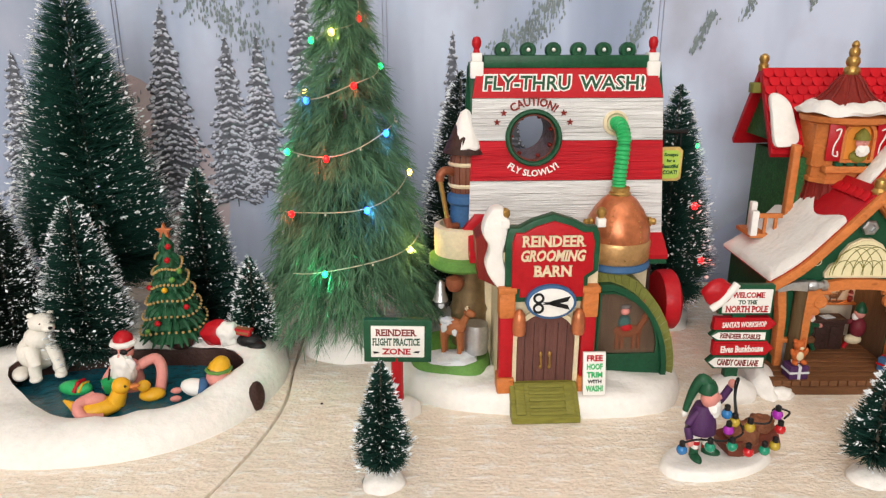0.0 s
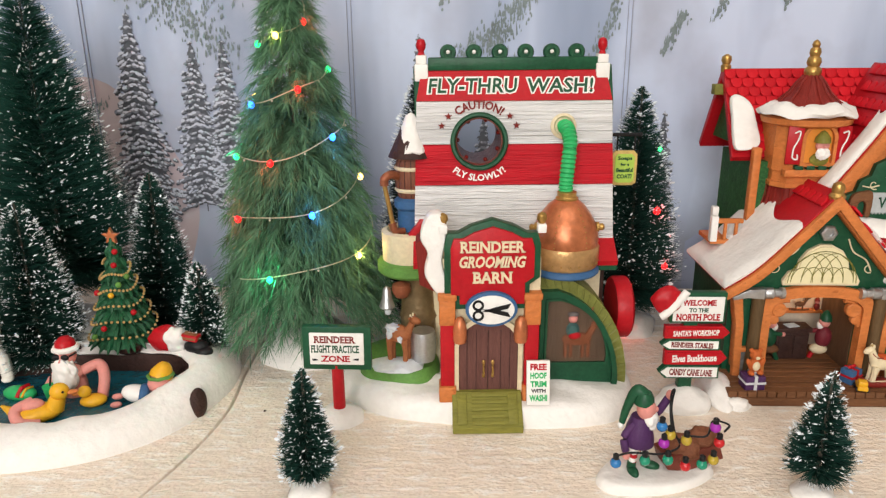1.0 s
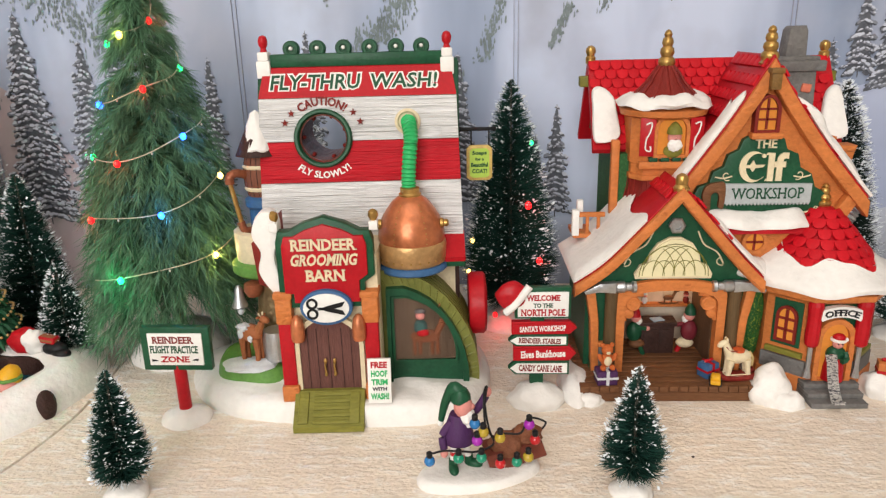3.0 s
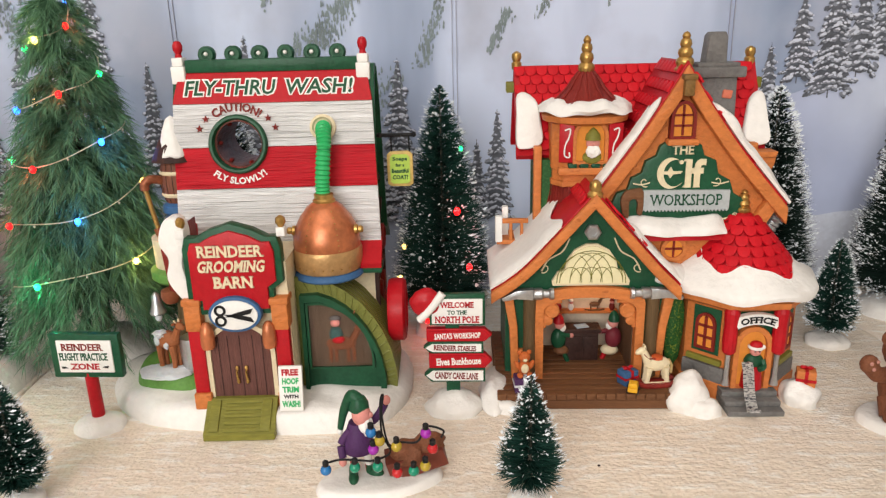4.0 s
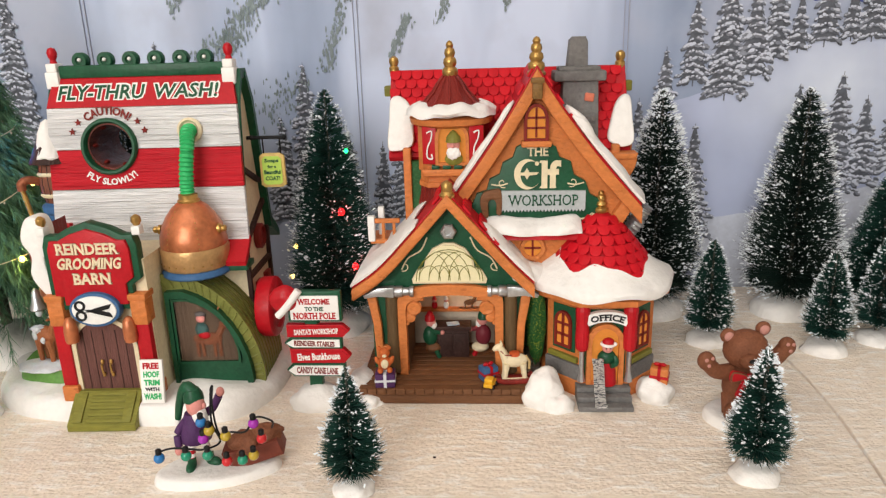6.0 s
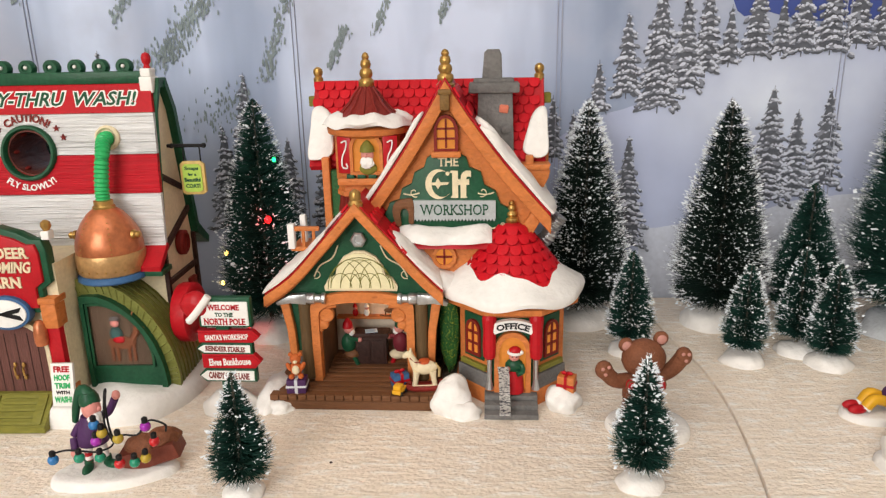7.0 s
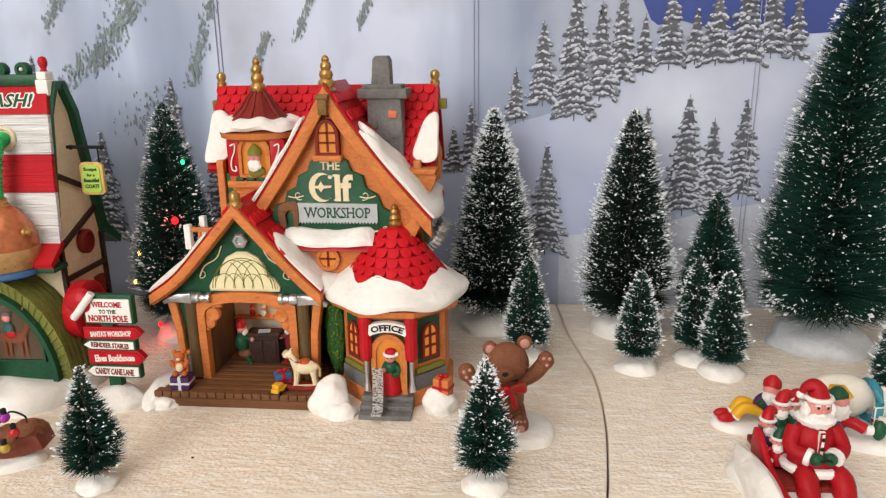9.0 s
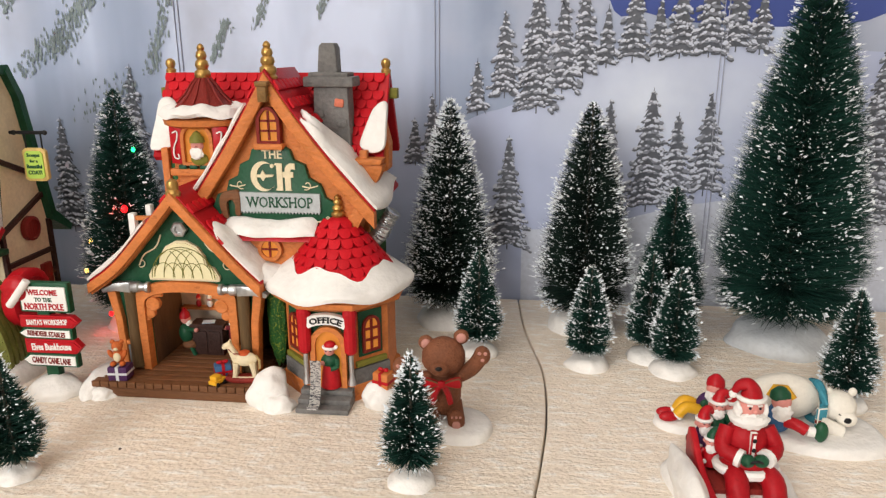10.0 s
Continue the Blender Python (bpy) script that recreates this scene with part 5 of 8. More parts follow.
arrow(45.5, 51.5, -14, 22, 1, RED, "SANTA'S WORKSHOP", WHITE, RED)
arrow(38, 43.4, -16, 17, -1, WHITE, "REINDEER STABLES", DKRED, DKGREEN)
arrow(28.6, 36, -13, 22, 1, RED, "Elves Bunkhouse", WHITE, RED)
arrow(19.6, 26.4, -16, 18, -1, WHITE, "CANDY CANE LANE", DKRED, DKGREEN)
bm = bmesh.new()
lump(bm, (-15, -1, 68.5), (9, 5, 8), 3, 0.15, idx=0)
tube(bm, curve_pts([(-18.5, -4, 59), (-14.5, -5, 63), (-9.5, -5, 69), (-5, -4, 75)], 4), 2.3, 10, idx=1)
part("cap", bm, [RED, SNOW], np_sign, "red cap with white fur rim")


# ---- elf workshop ----
elf = holder("elf_workshop", 295, 430, 0, 0, "red-roofed elf workshop model with snow, orange timber and green walls", "house")
P = elf


def L(pts):
    """Outline given in display millimetres, moved into the house's own frame."""
    return [(x - 295, z) for x, z in pts]


TILE = prism(bmesh.new(), [(-3.6, 0), (-3.6, -3.4), (-2.8, -5.6), (-1.2, -6.8), (1.2, -6.8), (2.8, -5.6), (3.6, -3.4), (3.6, 0)], -0.7, 0.7, bev=0.3)
TILE = mesh_from("tile", TILE)
TILE.materials.append(material("red_tile", (0.50, 0.006, 0.014), rough=0.55, vary=0.16, size=0.004, bump=0.25, coat=0.0, spread=0.10))


def tile(parent, m):
    ob = new("tile", TILE)
    ob.parent = parent
    ob.matrix_basis = Matrix.Translation(m.translation * MM) @ m.to_3x3().to_4x4()
    return ob


def bargeboard(name, line, w, y0, y1, mat, label, bev=0.6):
    """A board of width w that follows a line in the xz plane."""
    line = [Vector(p) for p in line]
    top, bot = [], []
    for i, p in enumerate(line):
        t = (line[min(i + 1, len(line) - 1)] - line[max(i - 1, 0)]).normalized()
        top.append(tuple(p))
        bot.append((p.x, p.y - w / abs(t.x)))
    return part(name, strip(bmesh.new(), top, bot, y0, y1, bev), mat, P, label)


def c2(pts, n=6):
    return [(p.x, p.y) for p in curve_pts([(a, b, 0) for a, b in pts], n)]


def flat_arch(x0, x1, z0, zs, zt, n=16):
    """Outline of an opening with a low, square-shouldered arch."""
    cx, r = (x0 + x1) / 2, (x1 - x0) / 2
    out = [(x0, z0)]
    for i in range(n + 1):
        c, s = math.cos(math.pi * i / n), math.sin(math.pi * i / n)
        out.append((cx - r * math.copysign(abs(c) ** 0.8, c), zs + (zt - zs) * max(s, 0.0) ** 0.9))
    return out + [(x1, z0)]


# plinth and porch
bm = bmesh.new()
box(bm, 204 - 295, 308 - 295, -40, 62, 0, 6, 0.8)
part("porch_base", bm, BROWN, P, "brown timber porch base")
for k in range(11):
    bm = box(bmesh.new(), 205 - 295, 307 - 295, -39.6 + k * 6.6, -33.6 + k * 6.6, 5.5, 10, 0.5)
    part("floor_plank", bm, BROWN, P)
bm = bmesh.new()
for k in range(18):
    x = -90 + k * 5.8
    box(bm, x, x + 5.3, -41, -38.5, 6.5, 10.4, 0.4)
part("porch_edge", bm, BROWN, P, "row of board ends along the porch")
bm = bmesh.new()
lump(bm, (-91, -20, 2), (10, 26, 10), 1, 0.25, flat=0)
lump(bm, (-84, -38, 1), (9, 8, 5), 2, 0.25, flat=0)
part("porch_snow", bm, SNOW, P, "snow heaped beside the porch")
bm = bmesh.new()
lump(bm, (22, -36, 4), (12.5, 12, 16), 3, 0.32, 1.3, flat=0)
lump(bm, (30, -44, 1), (10, 8, 8), 4, 0.2, flat=0)
part("step_snow", bm, SNOW, P, "snow heap by the steps")
part("step_snow", lump(bmesh.new(), (90, -31, 3), (11, 11, 11), 5, 0.32, 1.3, flat=0), SNOW, P, "snow heap by the steps")

# workshop wing: walls round an arched opening
WY = -16
op = L(flat_arch(233, 289, 10, 54.5, 63, 16))
bm = bmesh.new()
# the wall is built as pieces round the opening so that it is a real hole
prism(bm, [(-81, 10), (-79.5, 40), (-84, 69), (-62, 69), (-62, 10)], WY, WY + 6)
prism(bm, [(-6, 10), (-6, 69), (14, 69), (10, 40), (9, 10)], WY, WY + 6)
hd = op[1:-1]
prism(bm, [(-62, 69)] + hd + [(-6, 69)], WY, WY + 6)
prism(bm, [(-84, 69), (-34, 122), (14, 69)], WY, WY + 6)
part("wing_wall", bm, DKGREEN, P, "dark green gable wall", smooth=False)
bm = ring_prism(bmesh.new(), L(flat_arch(228.5, 293.5, 9, 59, 69.5, 16)), L(flat_arch(233.5, 288.5, 9.5, 54, 63, 16)), WY - 4, WY + 3)
part("arch_frame", bm, ORANGE, P, "orange carved arch frame", smooth=False)
for s in (-1, 1):
    bm = bmesh.new()
    cx = -34 + s * 22.5
    lathe(bm, [(4.6, -1.6), (4.6, 1.6), (3.8, 2.2), (2.0, 1.6), (0.01, 1.8)], (cx, WY - 1, 54), 14, m=Euler((radians(90), 0, 0)).to_matrix().to_4x4())
    lathe(bm, [(3.0, -1.4), (3.0, 1.4), (2.2, 1.9), (0.01, 1.6)], (cx + s * 2.2, WY - 1, 47.6), 12, m=Euler((radians(90), 0, 0)).to_matrix().to_4x4())
    tube(bm, curve_pts([(cx - s * 6, WY - 1, 60), (cx - s * 1, WY - 1, 59), (cx + s * 3.4, WY - 1, 53), (cx + s * 4.6, WY - 1, 43)], 5), 1.5, 8)
    part("arch_scroll", bm, ORANGE, P, "orange scroll in the arch corner")
# room inside
bm = bmesh.new()
box(bm, -69, -61.5, WY + 5, 31, 8, 72)
box(bm, -6.5, -1, WY + 5, 31, 8, 72)
box(bm, -69, 0, WY + 6, 31, 70, 73)
part("inner_wall", bm, material("inner_boards", (0.13, 0.07, 0.04), rough=0.7, vary=0.3, size=0.006, stretch=(1, 3, 0.4)), P, "dark boarded inside walls", smooth=False)
part("inner_wall", box(bmesh.new(), -66, -2, 28, 31, 8, 72), material("inner_plaster", (0.62, 0.52, 0.40), rough=0.7, vary=0.2, size=0.012), P, "pale plaster back wall", smooth=False)
bm = bmesh.new()
box(bm, -60, -8, 22, 28, 35.4, 37, 0.2)
part("shelf", bm, ORANGE, P, "wall shelf")
bm = bmesh.new()
box(bm, -46, -22, 4, 16, 29, 32, 0.5)
box(bm, -44.5, -23.5, 5, 15, 9, 29, 0.4)
box(bm, -43, -34.5, 4.2, 5.4, 12, 27, 0.3)
box(bm, -33, -25, 4.2, 5.4, 12, 27, 0.3)
part("workbench", bm, DARKB, P, "dark wooden workbench")
part("blueprint", box(bmesh.new(), -38, -30, 6, 12, 32.1, 32.5, rot=(0, 0, 15)), material("pale_blue_paper", (0.45, 0.6, 0.75)), P)


def helper_left(bm):
    ball(bm, (0, 0, 12), (5, 4, 7), 0)
    ball(bm, (2, 0, 4), (5.5, 4, 3.2), 1)
    tube(bm, [(0, -2, 16), (7, -2, 15)], 1.5, 7, 0)
    ball(bm, (8, -2, 15), 1.6, 2)
    ball(bm, (0.5, 0, 22), 3.4, 2)
    lathe(bm, [(3.6, 23), (3.2, 26), (1.4, 29), (0.01, 30)], (0, 0, 0), 12, 3)
    ball(bm, (2.6, -0.5, 19.6), (2.2, 2.2, 2.6), 4)
    tube(bm, [(3, -2, 4), (6, -2, -3)], 1.5, 7, 5)


figurine("elf_figurine", 246, 436, 13, 0, helper_left, [DKGREEN, BROWN, SKIN, RED, SNOW, DKGREEN], "seated painted elf in green at the workbench", size=1.0)
figurine("elf_figurine", 281, 436, 13, 180, helper_left, [material("maroon", (0.16, 0.02, 0.03)), CREAM, SKIN, DKGREEN, SNOW, RED], "seated painted elf in maroon at the workbench", size=1.05)
bm = bmesh.new()
tube(bm, [(-30, 23, 49), (-27, 23, 48.4), (-20, 23, 48.4), (-17, 23, 49)], 0.6, 6)
ball(bm, (-23.5, 23, 52.5), (3.6, 1.2, 1.8))
tube(bm, [(-21, 23, 53), (-19, 23, 57)], 1.0, 6)
ball(bm, (-18.2, 23, 57.4), (1.8, 0.9, 1.1))
for x in (-26, -21.5):
    tube(bm, [(x, 23, 52), (x, 23, 48.5)], 0.5, 5)
toy = part("toy_horse", bm, BROWN, None, "small brown rocking horse on the wall shelf")
toy.matrix_basis = pose(0.295, 0.430, -0.0108)
tagged(toy, category="toy")

# wing roof: barge boards, tiles, snow
lineL = c2([(-93, 69), (-76, 81), (-57, 101), (-34, 127)], 5)
lineR = c2([(-34, 127), (-12, 102), (4, 84), (17, 71)], 5)
for ln in (lineL, lineR):
    bargeboard("bargeboard", ln, 5.4, -27, -19, ORANGE, "orange carved bargeboard")
    bargeboard("bargeboard_trim", [(x, z - 5.0) for x, z in ln], 2.6, -24, -17, ORANGE, "lower orange moulding", bev=0.4)


def roof_sheet(line, th, y0, y1, mat, name, label):
    top = [(x, z + th) for x, z in line]
    return part(name, prism(bmesh.new(), line + top[::-1], y0, y1, bev=0.4), mat, P, label)


roof_sheet(lineL, 1.6, -24, 50, RED, "roof", "red roof slope")
roof_sheet(lineR, 1.6, -24, 50, RED, "roof", "red roof slope")


def slope_tiles(line, y0, y1, skip, flip):
    """Scalloped tiles on a slope that runs along y."""
    n = len(line)
    for i in range(1, n - 1, 2):
        (x0, z0), (x1, z1) = line[i - 1], line[i + 1]
        ang = math.degrees(math.atan2(z1 - z0, x1 - x0))
        for k in range(int((y1 - y0) / 7.4)):
            yy = y0 + k * 7.4 + (3.7 if i % 4 == 1 else 0)
            x, z = line[i]
            if skip(x, yy) or z > max(q[1] for q in line) - 7:
                continue
            if flip:
                m = Matrix.Translation((x - 1, yy, z + 2.2)) @ Euler((0, radians(-ang), 0)).to_matrix().to_4x4() @ Euler((radians(90), 0, radians(-90))).to_matrix().to_4x4()
            else:
                m = Matrix.Translation((x + 1, yy, z + 2.2)) @ Euler((0, radians(-ang), 0)).to_matrix().to_4x4() @ Euler((radians(90), 0, radians(90))).to_matrix().to_4x4()
            tile(P, m)


slope_tiles(lineL, -22, 40, lambda x, y: x < -50, True)
slope_tiles(lineR, -22, 40, lambda x, y: x > -4, False)


def snow_sheet(grid_fn, nu, nv, th, seed, label, name="roof_snow", out=(0, -0.3, 1)):
    """A thick uneven snow layer over a patch given as a function of (u, v)."""
    bm = bmesh.new()
    low, top = [], []
    for j in range(nv + 1):
        a, b = [], []
        for i in range(nu + 1):
            p = Vector(grid_fn(i / nu, j / nv))
            rim = min(i, nu - i, j * 1.0, nv - j)
            k = th * min(1, 0.35 + 0.45 * rim) * (1 + 0.5 * noise.noise(p * 0.07 + Vector((seed, 0, 0))))
            a.append(bm.verts.new(p + Vector((0, 0, -0.6))))
            b.append(bm.verts.new(p + Vector(out) * k))
        low.append(a)
        top.append(b)
    fs = []
    for j in range(nv):
        for i in range(nu):
            fs.append(bm.faces.new((top[j][i], top[j][i + 1], top[j + 1][i + 1], top[j + 1][i])))
            fs.append(bm.faces.new((low[j][i], low[j + 1][i], low[j + 1][i + 1], low[j][i + 1])))
    for j in range(nv):
        fs.append(bm.faces.new((low[j][0], top[j][0], top[j + 1][0], low[j + 1][0])))
        fs.append(bm.faces.new((low[j][nu], low[j + 1][nu], top[j + 1][nu], top[j][nu])))
    for i in range(nu):
        fs.append(bm.faces.new((low[0][i], low[0][i + 1], top[0][i + 1], top[0][i])))
        fs.append(bm.faces.new((low[nv][i], top[nv][i], top[nv][i + 1], low[nv][i + 1])))
    bmesh.ops.recalc_face_normals(bm, faces=fs)
    bmesh.ops.smooth_vert(bm, verts=bm.verts, factor=0.4, use_axis_x=True, use_axis_y=True, use_axis_z=True)
    return part(name, bm, SNOW, P, label)


def on_line(line, u):
    f = u * (len(line) - 1)
    i = min(int(f), len(line) - 2)
    t = f - i
    return (line[i][0] + (line[i + 1][0] - line[i][0]) * t, line[i][1] + (line[i + 1][1] - line[i][1]) * t)


def left_snow(u, v):
    edge = 0.70 + 0.05 * math.sin(v * 9 + 1) + 0.12 * v
    x, z = on_line(lineL, u * edge)
    return (x - 1.0, -25.5 + v * 76, z + 1.5)


snow_sheet(left_snow, 14, 18, 3.4, 1, "thick white snow on the left roof slope")


def right_snow(u, v):
    lo = 0.42 - 0.12 * math.sin(v * 7)
    x, z = on_line(lineR, lo + u * (1 - lo))
    return (x, -25.5 + v * 46, z + 2.6)


snow_sheet(right_snow, 14, 14, 4.2, 2, "white snow in the roof valley")
bm = bmesh.new()
lathe(bm, [(4.2, 124), (4.6, 126), (3.2, 128), (3.6, 130.5), (3.0, 133), (1.0, 134.3), (0.01, 134.5)], (-34, -21, 0), 18)
part("gable_knob", bm, GOLD, P, "gold knob on the gable")
# fan window, hex nut, scrolls
fan = [(-55, 71.5), (-55.5, 74), (-52.5, 79), (-48.5, 80.5), (-47.5, 85.5), (-43.5, 91), (-37, 94.3), (-31, 94.3), (-24.5, 91), (-20.5, 85.5), (-19.5, 80.5), (-15.5, 79), (-12.5, 74), (-13, 71.5)]
part("fan_frame", prism(bmesh.new(), grow(fan, 1.4), WY - 2.2, WY + 1), CREAM, P, "cream window frame", smooth=False)
part("fan_window", prism(bmesh.new(), fan, WY - 3.0, WY), material("cream_glass", (0.72, 0.66, 0.42), rough=0.3, vary=0.08, size=0.01, emit=((1.0, 0.8, 0.4), 0.04)), P, "cream leaded fan window", smooth=False)
for r in (20.3,):
    pts = [(-34 + r * math.cos(math.pi * k / 14), WY - 3.2, 72 + r * 0.98 * math.sin(math.pi * k / 14)) for k in range(15)]
    part("leading", tube(bmesh.new(), pts, 0.26, 5), OLIVE, P, "thin leading bar of the fan window")
for cx in (-46, -40, -34, -28, -22):
    for r in (6.5, 12.5):
        pts = []
        for k in range(17):
            x, z = cx + r * math.cos(math.pi * k / 16), 72.4 + r * 1.45 * math.sin(math.pi * k / 16)
            if math.hypot(x + 34, (z - 72) / 0.98) < 20.4:
                pts.append((x, WY - 3.2, z))
        part("leading", tube(bmesh.new(), pts, 0.22, 5), OLIVE, P, "thin leading bar of the fan window")
bm = bmesh.new()
lathe(bm, [(5.0, 0), (5.0, 2.6), (4.0, 3.4), (2.4, 3.4), (2.2, 2.0), (0.01, 2.0)], (-34, WY - 1, 103), 6, m=Euler((radians(90), 0, 0)).to_matrix().to_4x4())
part("hex_nut", bm, SILVER, P, "pale metal hex nut", smooth=False)


def scroll(x, z, s, y, size=1.0, flip=1, parent=None, mat=CREAM):
    pts = []
    for k in range(26):
        a = k / 25 * 4.6
        r = (0.8 + 0.75 * a) * size
        pts.append((x + s * r * math.cos(a + 0.6), y, z + flip * r * math.sin(a + 0.6)))
    return part("scroll", tube(bmesh.new(), pts, 0.42 * size, 5), mat, parent or P, "thin pale painted scroll")


for s in (-1, 1):
    pts = curve_pts([(-34 + s * 13, WY - 1, 99), (-34 + s * 17, WY - 1, 91), (-34 + s * 25, WY - 1, 86), (-34 + s * 29, WY - 1, 79)], 6)
    part("scroll", tube(bmesh.new(), pts, 0.5, 6), CREAM, P, "thin pale painted scroll")
    scroll(-34 + s * 27.5, 81.0, s, WY - 1, 0.8)
# hammers and side posts
for s, x in ((-1, -70), (1, 3)):
    bm = bmesh.new()
    tube(bm, [(x, WY - 3, 12), (x, WY - 3, 40), (x, WY - 3, 64)], 4, 12, radii=[4.2, 3.6, 3.9])
    ham = part("hammer", bm, material("hammer_handle", (0.12, 0.075, 0.035), rough=0.5, vary=0.3, size=0.004, stretch=(3, 1, 0.3)), P, "hammer-shaped column with a brown handle")
    bm = bmesh.new()
    d = -s
    lathe(bm, [(3.0, 0), (3.6, 1), (3.6, 5), (2.6, 6), (2.6, 9), (3.6, 10), (3.4, 12)], (x + 2 * d, WY - 4.5, 66), 14, m=Euler((0, radians(90 * d), 0)).to_matrix().to_4x4())
    prism(bm, [(x + 2 * d, 62.6), (x + 2 * d, 69.4), (x - 8 * d, 68.6), (x - 17 * d, 64), (x - 16 * d, 62), (x - 8 * d, 63.4)], WY - 7, WY - 2, bev=0.5)
    part("hammer_head", bm, SILVER, ham, "pale metal hammer head")
for pts in ([(-86, 66), (-82, 44), (-80.5, 10), (-76, 10), (-77, 44), (-80, 66)], [(16, 66), (12, 44), (10, 10), (5.5, 10), (7, 44), (10, 66)]):
    part("corner_post", prism(bmesh.new(), pts, WY - 4, WY + 4, bev=0.8), ORANGE, P, "curved orange corner post")
for x0, x1 in ((-78, -62.5), (-5.5, 8)):
    part("stone_block", box(bmesh.new(), x0, x1, WY - 2.6, WY + 4, 9, 26, 1.2), GREY, P, "grey stone plinth")
    part("stone_sill", box(bmesh.new(), x0 - 0.6, x1 + 0.6, WY - 3.4, WY + 4, 26, 29, 0.8), ORANGE, P, "orange sill on the stone plinth")
bm = bmesh.new()
box(bm, -84, -74, WY + 6, 58, 8, 70)
part("side_wall", bm, DKGREEN, P, smooth=False)

# ---- main block behind ----
bm = bmesh.new()
box(bm, -61, 72, 30, 92, 6, 137)
prism(bm, [(40, 145), (70, 190), (100, 145)], -68, 76, "yz")
part("main_wall", bm, MOSS, P, "mottled green main walls", smooth=False)
for x in (-62, 71):
    part("corner_post", box(bmesh.new(), x - 2.5, x + 2.5, 27, 33, 60, 146, 0.8), ORANGE, P, "orange corner post")
part("back_roof", prism(bmesh.new(), [(36, 139), (68, 193), (72, 193), (104, 139), (101, 136), (70, 187), (39, 136)], -75, 82, "yz", bev=0.6), RED, P, "red back roof", smooth=False)
# tiles of the back roof
th = math.degrees(math.atan2(54, 32))
for r in range(9):
    z = 192.5 - r * 5.6
    y = 68 - (192.5 - z) * (32 / 54) - 1.4
    for k in range(21):
        x = -71.5 + k * 7.35 + (3.6 if r % 2 else 0)
        if x > 79:
            continue
        tile(P, Matrix.Translation((x, y, z)) @ Euler((radians(-(90 - th) - 4), 0, 0)).to_matrix().to_4x4())
part("ridge_beam", box(bmesh.new(), -80, 87, 66, 74, 176, 183, 0.8), OLIVE, P, "brown ridge beam ends")
for x in (-73, 79):
    bm = bmesh.new()
    lathe(bm, [(3.2, 191), (3.4, 195), (2.4, 196), (3.4, 198.5), (3.0, 201), (1.2, 202.4), (0.01, 202.6)], (x, 70, 0), 16)
    part("ridge_knob", bm, GOLD, P, "gold ridge knob")
for pts in ([(-75, 146), (-74.6, 163), (-74, 175), (-68, 177), (-61, 171), (-59, 160), (-58, 149), (-62, 145), (-70, 143.5)], [(67, 149), (69.5, 159), (73.5, 170), (79, 175), (83, 173), (83.6, 160), (83.4, 147), (77, 143.5), (71, 145)]):
    bm = bmesh.new()
    sm = smooth2(pts, 5)
    prism(bm, sm, -3.0, 3.0, bev=2.0)
    for v in bm.verts:
        z = v.co.z
        v.co.y += 66 - (192.5 - z) * (32 / 54) - 3.0
    part("roof_snow", bm, SNOW, P, "hanging patch of white snow")
part("side_timber", prism(bmesh.new(), [(77, 128), (84, 131), (84.5, 148), (80, 166)], 44, 60, bev=0.8), ORANGE, P, smooth=False)
part("bracket", prism(bmesh.new(), [(66, 132), (70, 126), (80, 126), (83, 132), (84, 137), (64, 138)], 24, 36, bev=0.8), ORANGE, P, "orange bracket")
part("bracket", prism(bmesh.new(), [(66, 137.5), (83, 137.5), (84, 141), (65, 141)], 22, 36, bev=0.6), ORANGE, P, "orange bracket")

# chimney
bm = bmesh.new()
prism(bm, [(36, 120), (38, 186), (60, 186), (62, 120)], 36, 52, bev=1.0)
ch = part("chimney", bm, GREY, P, "grey plastered chimney")
bm = bmesh.new()
box(bm, 32, 64.5, 33, 55, 185, 191.5, 1.2)
box(bm, 35, 61, 35, 53, 191, 194, 1.0)
part("chimney_cap", bm, GREY, ch, "grey chimney cap")
part("flue", prism(bmesh.new(), [(40.5, 193), (42, 210), (44, 212), (51.5, 212), (53, 209), (53.5, 193)], 38, 50, bev=0.8), GREY, ch, "grey square flue")
brick_mat = material("salmon_brick", (0.62, 0.18, 0.11), rough=0.6, vary=0.2, size=0.003, bump=0.5)
for x, z in ((54.5, 175), (57, 146), (45, 150), (56, 134)):
    part("brick", box(bmesh.new(), x - 3, x + 3, 34.6, 37, z - 2.6, z + 2.6, 0.9, rot=(0, 8, 0)), brick_mat, ch, "salmon bare brick")
for x, z in ((41, 168), (56, 162), (42, 138)):
    part("stone", box(bmesh.new(), x - 3.4, x + 3.4, 34.8, 37, z - 2.6, z + 2.6, 1.0, rot=(0, -10, 0)), GREY, ch)

# main gable with the sign
GY = 6
gl = c2([(-32, 117), (-10, 148), (6, 173), (19, 195)], 5)
gr = c2([(19, 195), (34, 172), (56, 143), (83, 112)], 5)
part("gable_wall", prism(bmesh.new(), [(-30, 100), (-29, 116), (19, 190), (75, 114), (70, 96)], GY, GY + 28), ORANGE, P, "orange gable wall", smooth=False)
bargeboard("bargeboard", gl, 7.0, GY - 8, GY, ORANGE, "orange carved bargeboard", 0.9)
bargeboard("bargeboard", gr, 7.0, GY - 8, GY, ORANGE, "orange carved bargeboard", 0.9)
part("gable_bracket", prism(bmesh.new(), [(70, 98), (78, 112), (73, 118), (64, 104)], GY - 6, GY, bev=0.5), ORANGE, P)
roof_sheet(gl, 2.0, GY - 6, 60, RED, "roof", "red gable roof slope")
roof_sheet(gr, 2.0, GY - 6, 60, RED, "roof", "red gable roof slope")
